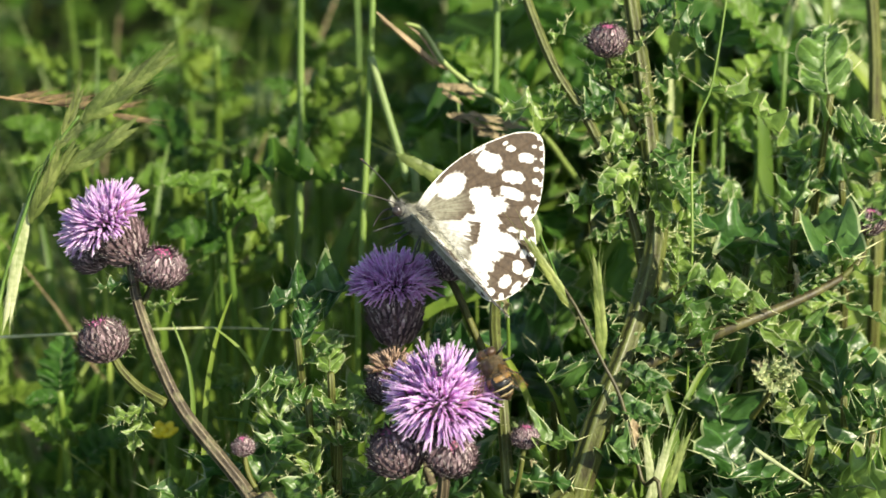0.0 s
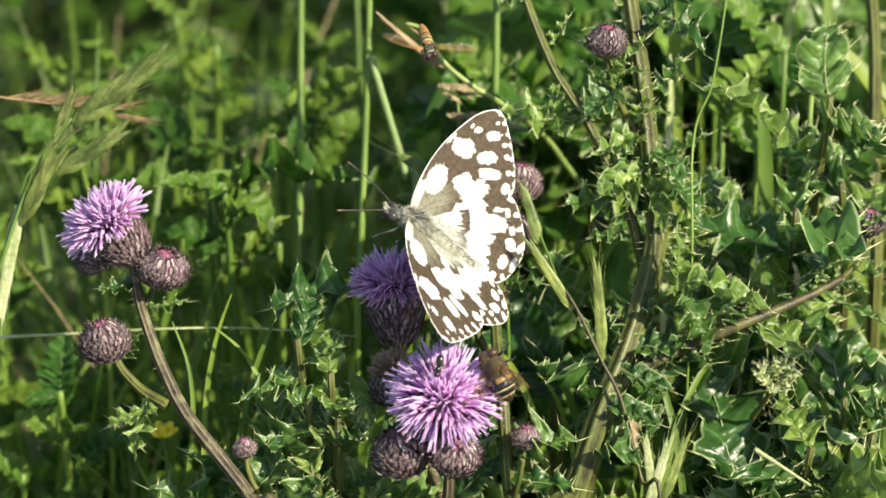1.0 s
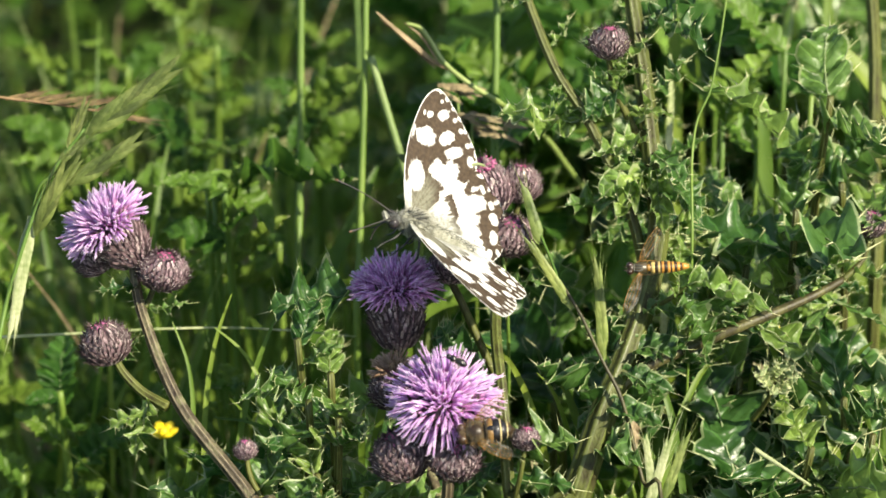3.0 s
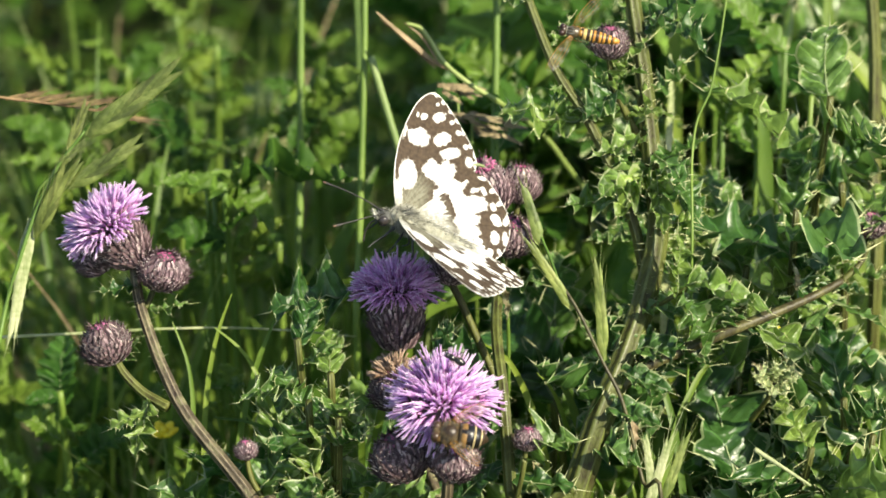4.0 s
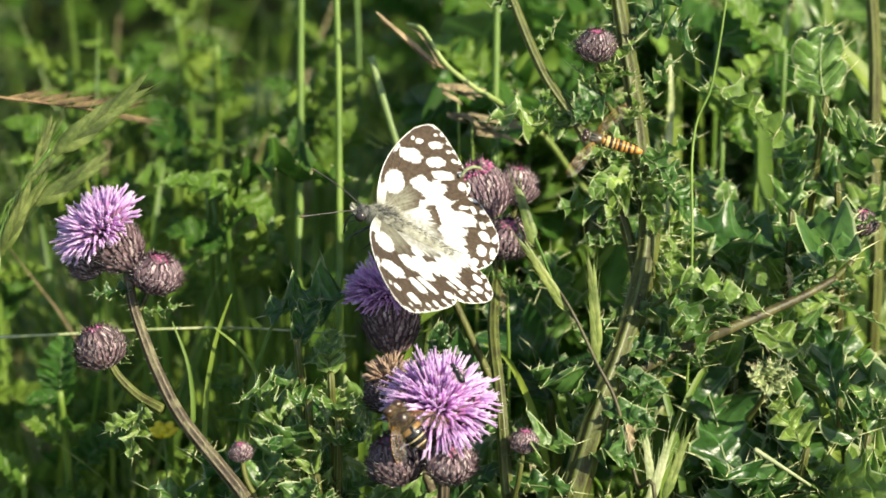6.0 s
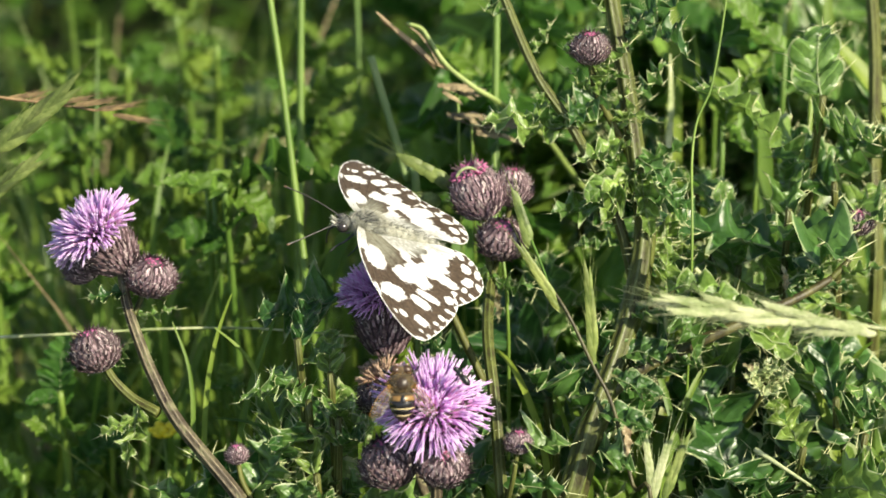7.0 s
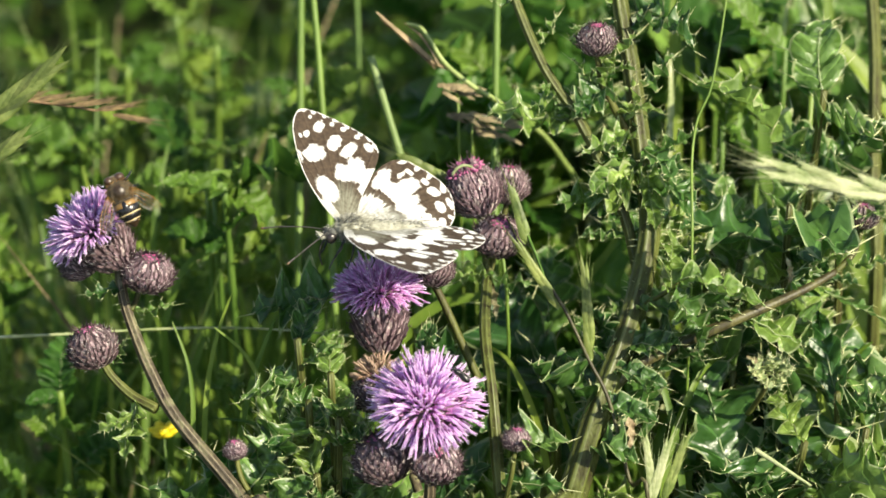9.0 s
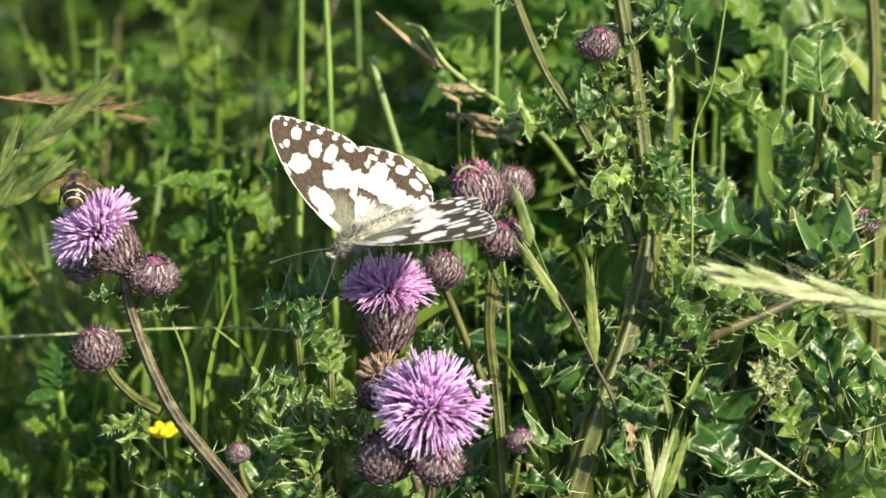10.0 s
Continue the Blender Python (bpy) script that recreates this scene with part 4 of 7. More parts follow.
def build_thin_grass():
    """Thin blades and straws leaning every way between the weeds, past counting."""
    r = random.Random(43)
    g = Geo()
    for i in range(1660):
        a = r.uniform(0, 6.283)
        if i < 700:
            y = r.uniform(70, 230)
            x, h, w = r.uniform(-105 - 0.2 * y, 60 + 0.2 * y), r.uniform(70, 215), r.uniform(0.35, 1.15)
            h *= 0.75 if -55 < x < -5 else 1
        elif i < 1400:
            y = r.uniform(58, 130)
            x, h, w = r.uniform(-100 - 0.1 * y, -2), r.uniform(205, 280), r.uniform(0.4, 1.5)
            h *= 0.93 if x < -42 else 1
        elif i >= 1560:
            y = r.uniform(85, 150)
            x, h, w = r.uniform(-92 - 0.1 * y, -14), r.uniform(225, 305), r.uniform(0.3, 0.9)
        else:
            y = r.uniform(8, 70)
            x, h, w = r.uniform(26, 84), r.uniform(215, 280), r.uniform(0.3, 0.9)
        d = Vector((math.cos(a), math.sin(a), 0))
        lean = h * r.uniform(0.08, 0.75 if i < 700 else 0.6)
        foot = Vector((x, y, 0))
        pts = [foot + d * lean * f ** 1.8 + Vector((0, 0, h * (f - 0.2 * lean / h * f ** 3))) for f in (0, 0.3, 0.55, 0.75, 0.9, 1)]
        g.strip(pts, [w * k for k in (0.8, 1, 0.95, 0.75, 0.45, 0.05)], Vector((r.uniform(-1, 1), -1, r.uniform(0, 0.8))), 1 if i % 9 == 0 else 2 if i % 4 == 0 else 0, 0.3)
    ob = new("thin_grass", g.mesh("thin_grass", (THIN_BLADE, STRAW, PALE_STALK)))
    tagged(ob, "thin green and straw-coloured grass blades between the weeds", "grass", kind="stuff")


THIN_BLADE = material("thin_blade", (0.075, 0.15, 0.015), (0.2, 0.29, 0.05), 0.42, 90, 0.2, 0.4, 0.0, 0.4, island=0.45)
build_thin_grass()


def build_crown(x, y, d, seed, n, size, meshes, mat, label, category):
    """A leafy top at a place of the window, on a stem from the ground."""
    r = random.Random(seed)
    top = spot(x, y, d)
    o = Vector((top.x, top.y, 0))
    t = thing("thistle_shoot" if category == "thistle" else "weed", label, category, o, "plants of the meadow")
    h = (top.z - o.z) / S
    pts = [Vector((0, 0, -3)), Vector((r.uniform(-6, 6), r.uniform(0, 8), h * 0.5)), Vector((r.uniform(-3, 3), r.uniform(-2, 4), h * 0.85)), Vector((0, 0, h))]
    line = stem(t, pts, 1.2, 0.6, mat)
    leaves_along(t, line, 0.8, n, size, meshes, r, 0.3, 0.78)
    return t


def plant_crowns():
    r = random.Random(64)
    k = 0
    for row in range(6):
        for col in range(6):
            x, y = 97 + 12 * col + r.uniform(-5, 5), 4 + 17 * row + r.uniform(-6, 6)
            d = r.uniform(75, 150)
            k += 1
            shoots.append((build_crown(x, y, d, 500 + k, 8, (0.8, 2.1), (THISTLE_LEAVES, BROAD_LEAVES, THISTLE_LEAVES)[k % 3], STEM, "leafy shoot in full sun behind the thistles", "thistle"), 60, 100))
    for x, y, d in ((146, 17, 20), (139, 35, 18), (149, 34, 24), (127, 40, 34), (134, 46, 26), (122, 74, 30), (134, 82, 22), (146, 72, 24), (152, 84, 22), (99, 70, 34), (145, 60, 26), (132, 68, 24), (120, 88, 22), (58.5, 66, -5), (52.6, 60, -4), (54.6, 71, -5), (70, 92, 24), (60, 74, -6), (68, 86, 32), (84, 86, 34), (98, 58, 40), (126, 90, 26), (140, 90, 20), (51, 80, 12), (46, 90, 10), (56, 84, -6), (63, 90, -4), (132, 86, 12), (138, 76, 14), (150, 66, 16), (144, 84, 10), (149, 71, 8), (154, 78, 8), (143, 78, 6), (136, 88, 6), (152, 90, 4)):
        k += 1
        if d < 0:
            shoots.append((build_crown(x, y, d, 500 + k, 4, (0.45, 0.75), THISTLE_LEAVES, STEM, "small spiny thistle shoot in full sun", "thistle"), 0, 100))
            continue
        shoots.append((build_crown(x + r.uniform(-2, 2), y + r.uniform(-2, 2), d, 500 + k, 4, (0.7, 1.7), THISTLE_LEAVES, STEM, "spiny thistle shoot in full sun", "thistle"), 60 if x > 90 else 0, 100))
    for row in range(3):
        for col in range(4):
            x, y = 6 + 22 * col + r.uniform(-8, 8), 18 + 26 * row + r.uniform(-9, 9)
            k += 1
            build_crown(x, y, r.uniform(80, 140), 500 + k, 5 if y > 36 else 8, (0.55, 1.05), WEED_LEAVES, STALK, "leafy green weed with toothed leaves", "weed")

    for x, y in ((20, 11), (31, 4), (27, 17), (11, 14), (41, 10), (57, 8)):
        k += 1
        build_crown(x + r.uniform(-3, 3), y + r.uniform(-2, 2), r.uniform(120, 175), 500 + k, 7, (0.4, 0.85), WEED_LEAVES, STALK, "tall leafy green weed among the grass", "weed")
    for x, y in ((6, 84), (18, 88), (36, 86), (52, 84), (10, 68), (44, 70), (60, 88), (38, 36)):
        k += 1
        build_crown(x + r.uniform(-3, 3), y + r.uniform(-3, 3), r.uniform(50, 80), 500 + k, 5, (0.45, 0.8), BROAD_LEAVES if k % 2 else WEED_LEAVES, STALK, "leafy green weed growing in the grass", "weed")


plant_crowns()


def build_big_leaves():
    """Single large leaves that show plainly between the grasses."""
    for x, y, d, mesh, v, up, size in ((38, 34.5, 58, WEED_LEAVES[3], (1, 0.34, 0.1), (-0.5, 0.85, 0.1), 1.6), (36.5, 31, 58, BROAD_LEAVES[1], (0.75, -0.35, 0.3), (0.1, 0.8, 0.5), 0.9),
                                       (143.6, 17, 44, BROAD_LEAVES[0], (0.06, 1, 0.05), (-0.8, 0.1, 0.55), 0.62), (128, 22, 58, BROAD_LEAVES[2], (0.35, 0.9, 0.2), (-0.5, 0.3, 0.8), 0.8),
                                       (134, 27, 62, BROAD_LEAVES[3], (-0.5, 0.8, 0.2), (0.5, 0.4, 0.8), 0.9), (139, 9, 66, BROAD_LEAVES[1], (-0.7, 0.6, 0.3), (0.3, 0.6, 0.8), 0.9),
                                       (127, 8, 70, BROAD_LEAVES[3], (0.6, 0.7, 0.2), (-0.2, 0.5, 0.8), 1.0)):
        top = spot(x, y, d)
        o = Vector((top.x, top.y, 0))
        t = thing("weed", "weed with large green leaves among the grass", "weed", o, "plants of the meadow")
        h = top.z / S
        line = stem(t, [Vector((3, 4, -3)), Vector((2, 3, h * 0.5)), Vector((0, 0, h))], 0.9, 0.5, STALK)
        put_leaf(t, mesh, Vector((0, 0, h)), cam_dir(*v), cam_dir(*up), size)
        put_leaf(t, WEED_LEAVES[int(x) % 6], line[len(line) * 3 // 4], cam_dir(-v[0], 0.3, 0.4), cam_dir(0, 0.8, 0.6), 0.7)


build_big_leaves()


# ---- grass ----
def build_tuft(seed, n, height, width):
    r = random.Random(seed)
    t = thing("grass_tuft", "tuft of narrow green meadow grass blades", "grass", (0, 0, 0), "grass tufts")
    for _ in range(n):
        a, h = r.uniform(0, 6.28), height * r.uniform(0.5, 1.05)
        lean = r.uniform(0.05, 0.4) * h
        d = Vector((math.cos(a), math.sin(a), 0))
        foot = d * r.uniform(0, 8)
        pts = [foot + d * lean * (f ** 2.2) + Vector((0, 0, h * (f - 0.12 * lean / h * f ** 3))) for f in [i / 9 for i in range(10)]]
        w = width * r.uniform(0.6, 1.2)
        g = Geo()
        g.strip(pts, [w * (1 - 0.95 * (i / 9) ** 2) for i in range(10)], Matrix.Rotation(r.uniform(-1, 1), 3, "Z") @ d)
        part("blade", g, GRASS, t)
    return t


TUFTS = [build_tuft(201, 14, 230, 1.0), build_tuft(202, 12, 190, 1.5), build_tuft(203, 16, 210, 0.8)]


def plant_grass():
    r = random.Random(88)
    used = set()
    for i in range(44):
        y = 90 + 400 * ((i + r.random()) / 44)
        x = r.uniform(-100 - 0.2 * y, 100 + 0.2 * y)
        k = r.randrange(3)
        m = Matrix.Translation(Vector((x * S, y * S, 0))) @ Matrix.Rotation(r.uniform(0, 6.28), 4, "Z") @ Matrix.Scale(r.uniform(0.7, 1.1), 4)
        if k in used:
            copy_thing(TUFTS[k], m).matrix_basis = m
        else:
            used.add(k)
            TUFTS[k].matrix_basis = m


plant_grass()


def grass_stalk(pts, r0, r1, label, mat, group="grass stalks", n=6, name="meadow_grass", foot=True):
    """A single stalk through places of the window, grown from the ground below its first place."""
    places = [spot(*p) for p in pts]
    o = Vector((places[0].x, places[0].y, 0))
    t = thing(name, label, "grass", o, group)
    line = [(p - o) / S for p in places]
    if foot:
        line = [Vector((0, 0, -3)), Vector((line[0].x * 0.5, line[0].y * 0.5, line[0].z * 0.5))] + line
    stem(t, line, r0, r1, mat, n=n, ridge=0.05)
    return t, o


def spikelet(g, at, d, up, L, w, rnd, awn=3.0, slot=0, florets_n=7, fan=0.11):
    """Overlapping pointed scales along an axis, each with a bristle."""
    at, d = Vector(at), Vector(d).normalized()
    side = d.cross(Vector(up)).normalized()
    nrm = side.cross(d)
    for i in range(florets_n):
        f = i / florets_n
        s = 1 if i % 2 else -1
        p = at + d * L * 0.72 * f
        dd = (d + side * s * fan * (1 - 0.5 * f)).normalized()
        ln, ww = L * 0.42, w * (1 - 0.35 * f)
        pts = [p + dd * ln * k for k in (0, 0.3, 0.65, 1)]
        ws = [ww * 0.35, ww * 0.6, ww * 0.45, 0.06]
        for sg in (1, -1):
            g.strip([q + nrm * sg * ww * 0.18 * b for q, b in zip(pts, (0, 1, 1, 0))], ws, nrm * sg, slot, -0.35)
        if awn:
            e = (dd + side * s * rnd.uniform(0, 0.12) + nrm * rnd.uniform(-0.1, 0.1)).normalized()
            g.tube([pts[-2], pts[-1], pts[-1] + e * awn * rnd.uniform(0.7, 1.1)], [0.09, 0.07, 0.015], 3, slot)


def build_stalks():
    a = "upright green grass stalk, smooth and thin"
    grass_stalk([(53, 60, 72), (53.2, 30, 72), (53.2, 12, 72), (53.3, -4, 72)], 0.85, 0.7, a, STALK)
    grass_stalk([(87.4, 60, 60), (87.6, 24, 60), (87.8, 10, 60), (88, -4, 60)], 0.8, 0.7, a, STALK)
    grass_stalk([(74, 42, 48), (71.8, 31, 48), (68.6, 20, 48), (65.6, 10, 48)], 0.85, 0.7, "pale leaning grass stalk", PALE_STALK)
    grass_stalk([(154.4, 60, 66), (154.6, 30, 62), (154.8, 10, 60), (154, -4, 58)], 1.35, 1.2, "thick upright green stalk at the meadow's edge", STEM)
    grass_stalk([(64, 60, 130), (63.6, 30, 130), (63.5, 10, 130), (63, -4, 130)], 0.6, 0.5, a, STALK)
    grass_stalk([(122, 60, 12), (122.6, 26, 12), (126, 15, 12), (128.5, 0, 12), (129, -8, 12)], 0.28, 0.2, "hair-thin bending grass stalk", STALK)
    # bent stalk with a withered top
    t, o = grass_stalk([(116, 60, 120), (100, 29, 74), (90, 19.4, 46), (84, 15.5, 40), (79, 11.5, 40), (76, 7, 40), (74.5, 5, 40), (72, 4.2, 40)], 0.7, 0.35, "arching grass stalk with a withered brown sheath", PALE_STALK)
    g = Geo()
    for pts, w in (([(66.6, 2.2), (70, 5.4), (73.2, 8.2), (76.4, 11.0), (79.4, 12.4)], 0.75), ([(67.2, 3.4), (70.6, 6.2), (74, 9.4), (77, 12.2)], 0.5), ([(71.5, 4.2), (74.2, 6.2), (76.4, 9.4), (77.6, 11.6)], 0.35)):
        line = smooth_line([plan(x, y, 40, o) for x, y in pts], 4)
        g.strip(line, [w * math.sin(0.25 + 2.6 * i / len(line)) for i in range(len(line))], cam_dir(0.5, 0.6, 0.6), 0, 0.5)
    part("sheath", g, STRAW, t, "withered brown leaf sheath")
    # flat pale blades
    for pts, w, lab in (([(56, 54, 70), (59.5, 45, 70), (63, 38, 72), (67, 29, 76)], 1.5, "broad pale grass blade"),
                        ([(29, 58, 62), (32, 48.5, 60), (37, 44.6, 60), (43, 44.4, 60), (48, 46.4, 60)], 0.7, "curving narrow grass blade"),
                        ([(119.5, 60, 92), (119.8, 30, 90), (120, 10, 88), (119.8, 2, 88)], 1.0, "broad pale grass blade"),
                        ([(118, 75, 30), (115.5, 80, 30), (113, 86, 30), (110, 96, 30)], 1.2, "pale grass blade"),
                        ([(46, 60, 70), (50, 54, 70), (54, 50, 72), (58, 44, 74)], 0.8, "narrow grass blade"),
                        ([(118.6, 60, 84), (118.8, 20, 84), (119, 6, 84), (119.2, -4, 84)], 1.15, "broad pale grass blade"),
                        ([(117.4, 60, 60), (118.2, 30, 58), (118.8, 18, 57), (118.6, 9.5, 56)], 0.75, "withered pale grass sheath"),
                        ([(165, 32, 72), (158, 20, 70), (152, 12, 70), (144.5, 4.5, 70)], 2.3, "broad pale grass blade"),
                        ([(136, 60, 64), (135.5, 34, 62), (135, 22, 60), (133, 12, 60)], 1.6, "broad pale grass blade"),
                        ([(41, 86, 15), (43, 74, 15), (46, 63, 15), (50, 54, 15)], 0.6, "pale grass blade"),
                        ([(36, 86, 17), (36.4, 72, 17), (38, 61, 17), (41, 52, 17)], 0.5, "pale grass blade"),
                        ([(51, 82, 13), (48, 72, 13), (43.5, 63, 13), (38, 58, 13)], 0.5, "narrow grass blade"),
                        ([(33, 86, 16), (34.2, 75, 16), (33.4, 65, 16), (30.5, 57, 16)], 0.45, "narrow grass blade"),
                        ([(58, 86, 14), (52, 79, 14), (45, 75, 14), (38, 74, 14)], 0.45, "narrow grass blade"),
                        ([(152, 60, 96), (150, 30, 96), (147, 12, 96), (146.5, -4, 96)], 2.4, "broad pale grass blade"),
                        ([(114, 92, 22), (115, 84, 22), (116.6, 78, 22), (118, 74, 22)], 1.3, "pale broad grass blade"),
                        ([(121, 92, 22), (121.6, 84, 22), (122.6, 79, 22), (123.4, 75, 22)], 1.0, "green grass blade"),
                        ([(146, 92, 22), (144, 86, 22), (140, 82, 22), (135, 78.5, 22)], 0.9, "pale grass blade"),
                        ([(98, 56, 60), (103, 50, 60), (108, 44, 60), (111, 38, 60)], 0.9, "pale grass blade"),
                        ([(72, 58, 44), (78, 54, 44), (84, 52.5, 44), (92, 50, 46)], 1.1, "curving grass blade")):
        places = [spot(*p) for p in pts]
        o = Vector((places[0].x, places[0].y, 0))
        t = thing("tall_grass", lab + " bending over", "grass", o, "grass blades")
        line = [Vector((0, 0, -2)), (places[0] - o) / S * 0.5] + smooth_line([(p - o) / S for p in places], 5)
        g = Geo()
        n = len(line)
        g.strip(line, [w * min(1, 1.25 - 1.15 * (i / n) ** 2) for i in range(n)], cam_dir(0.2, 0.5, 1))
        part("blade", g, PALE if "withered" in lab else GRASS, t)
    r_ = random.Random(33)
    for i in range(16):
        x, d, y1, lean = 3 + 58 * (i + r_.random()) / 16, r_.uniform(80, 150), r_.uniform(44, 74), r_.uniform(-26, 26)
        places = [spot(*p) for p in ((x, 94, d), (x + lean * 0.2, y1 + (94 - y1) * 0.5, d), (x + lean * 0.6, y1 + 5, d + 3), (x + lean, y1, d + 6))]
        o = Vector((places[0].x, places[0].y, 0))
        t = thing("tall_grass", "green grass blade growing between the weeds", "grass", o, "grass blades")
        line = [Vector((0, 0, -2)), (places[0] - o) / S * 0.5] + smooth_line([(p - o) / S for p in places], 5)
        w, n = r_.uniform(0.45, 0.95), len(line)
        g = Geo()
        g.strip(line, [w * min(1, 1.25 - 1.2 * (k / n) ** 2) for k in range(n)], cam_dir(r_.uniform(-0.6, 0.6), 0.7, 0.7))
        part("blade", g, GRASS, t)
    for i in range(34):
        x = (44 + 24 * i / 10 if i < 10 else 100 + 55 * (i - 10) / 24) + r_.uniform(-2, 2)
        d, y1, lean = r_.uniform(10, 34), r_.uniform(58, 80), r_.uniform(-16, 16)
        places = [spot(*p) for p in ((x, 94, d), (x + lean * 0.2, y1 + (94 - y1) * 0.5, d), (x + lean * 0.6, y1 + 4, d + 3), (x + lean, y1, d + 5))]
        o = Vector((places[0].x, places[0].y, 0))
        t = thing("tall_grass", "pale green grass blade bending among the thistles", "grass", o, "grass blades")
        line = [Vector((0, 0, -2)), (places[0] - o) / S * 0.5] + smooth_line([(p - o) / S for p in places], 5)
        w, n = r_.uniform(0.4, 1.1), len(line)
        g = Geo()
        g.strip(line, [w * min(1, 1.25 - 1.2 * (k / n) ** 2) for k in range(n)], cam_dir(r_.uniform(-0.6, 0.6), 0.7, 0.7))
        part("blade", g, GRASS, t)
    for i in range(30):
        x = 4 + 84 * (i + r_.random()) / 30 if i % 3 else r_.uniform(92, 156)
        d = r_.uniform(80, 190)
        y1 = r_.uniform(-6, 50)
        lean = r_.uniform(-9, 9)
        pts = [(x, 92, d), (x + lean * 0.15, 92 - (92 - y1) * 0.5, d), (x + lean * 0.5, y1 + 12, d + 3), (x + lean, y1, d + 8)]
        places = [spot(*p) for p in pts]
        o = Vector((places[0].x, places[0].y, 0))
        t = thing("tall_grass", "narrow green grass blade standing among the weeds", "grass", o, "grass blades")
        line = [Vector((0, 0, -2)), (places[0] - o) / S * 0.5] + smooth_line([(p - o) / S for p in places], 5)
        w = r_.uniform(0.35, 0.95)
        n = len(line)
        g = Geo()
        g.strip(line, [w * min(1, 1.25 - 1.2 * (k / n) ** 2) for k in range(n)], cam_dir(r_.uniform(-1, 1), 0.2, 1))
        part("blade", g, GRASS, t)
    # thin straws lying across
    for pts, r in (([(-6, 60, 30), (9, 59.3, 30), (30, 58.2, 30), (46, 58.2, 32), (63, 59.6, 34)], 0.32),
                   ([(50, 87.5, 20), (58, 85, 20), (68.5, 82, 20)], 0.26),
                   ([(133.5, 79.5, 3), (138, 82.4, 2), (143.5, 86, 2)], 0.48), ([(123, 47.5, 9), (126.5, 51.5, 9), (129.5, 55.5, 9)], 0.5)):
        places = [spot(*p) for p in pts]
        o = places[0]
        t = thing("grass_straw", "thin pale straw lying across the plants", "grass", o, "straws")
        stem(t, [(p - o) / S for p in places], r, r * 0.5, PALE, ridge=0)
    # brown withered flower tufts
    for x, y, d in ((81, 15.6, 46), (83.5, 20.5, 46), (88, 22.5, 48)):
        o = spot(x, y, d)
        t = thing("dry_tuft", "withered pinkish-brown grass flower tuft", "grass", o, "withered tufts")
        g = Geo()
        rr = random.Random(int(x))
        for i in range(9):
            spikelet(g, Vector((rr.uniform(-5, 2), rr.uniform(-2, 2), rr.uniform(-1, 1))), (1, rr.uniform(-0.4, 0.4), rr.uniform(-0.6, 0.1)), (0, -0.5, 1), 5, 0.9, rr, 0, 0, 4)
        part("spikelet", g, STRAW, t)
        stem(t, [Vector((0, 0, 0)), Vector((4, 6, -o.z / S * 0.5)), Vector((6, 8, -o.z / S))], 0.25, 0.3, STALK)


build_stalks()


def build_swaying_stalk():
    t, _ = grass_stalk([(63.0, 66, 50), (63.6, 45, 50), (64.4, 28, 50), (65.2, 10, 50), (65.6, -6, 50)], 0.75, 0.6, "long green grass stalk swaying in the wind", STALK)
    return t


swaying_stalk = build_swaying_stalk()


def build_brome():
    """Brome spikes beside the tall thistle."""
    t, o = grass_stalk([(117, 96, 4), (113.6, 85, 4), (110, 71, 4), (106.6, 64, 4), (102, 54.5, 4), (98, 48.5, 6)], 0.42, 0.28, "brome grass stalk with hanging green spikelets", OLIVE)
    r = random.Random(6)
    for x, y, d, v, L, w in ((106.8, 63.5, 4, (-0.08, 1, 0.1), 18, 1.35), (101.2, 54.5, 5, (-0.55, 0.85, 0.1), 15, 1.2), (95.6, 43.0, 10, (-0.3, 1, 0), 11, 1.7)):
        g = Geo()
        spikelet(g, plan(x, y, d, o), cam_dir(*v), cam_dir(0, 0, 1), L, w, r, 5.5, 0, 9)
        part("spikelet", g, SPIKE, t)
    for pts in ([(106.6, 64, 4), (106.7, 62, 4)], [(95.5, 41.5, 10), (97, 45, 8), (98.5, 49, 6)]):
        stem(t, [plan(*p, o) for p in pts], 0.25, 0.22, STALK, "spikelet_stalk")
    # ripe pale spikes low beside the stem
    t3, o3 = grass_stalk([(113, 100, 4), (114.5, 92, 4), (116, 85, 4)], 0.35, 0.25, "short grass stalk with pale ripe spikelets", STALK)
    for x, y, v, L, m in ((114.4, 91, (0.3, 1, 0.1), 15, PALE), (117.4, 89, (0.35, 1, 0), 13, SPIKE), (115.6, 87, (-0.15, 1, 0.1), 10, PALE)):
        g = Geo()
        spikelet(g, plan(x, y, 4, o3), cam_dir(*v), cam_dir(0, 0, 1), L, 1.25, r, 4.5, 0, 8, 0.12)
        part("spikelet", g, m, t3)
    # a second spike reaching behind the butterfly
    t2, o2 = grass_stalk([(90, 60, 24), (86, 42, 26), (81, 33, 26), (78, 30.5, 26)], 0.4, 0.25, "brome grass stalk with a bristled spikelet", STALK)
    for x, y, v, L in ((80.4, 33, (-0.86, 0.5, 0), 12), (78, 35.6, (-1, 0.12, 0), 8)):
        g = Geo()
        spikelet(g, plan(x, y, 24, o2), cam_dir(*v), cam_dir(0, 0, 1), L, 2.5, r, 8.5 if L > 9 else 0, 0, 7, 0.08)
        part("spikelet", g, SPIKE, t2)
    return t, t2


brome, brome_behind = build_brome()


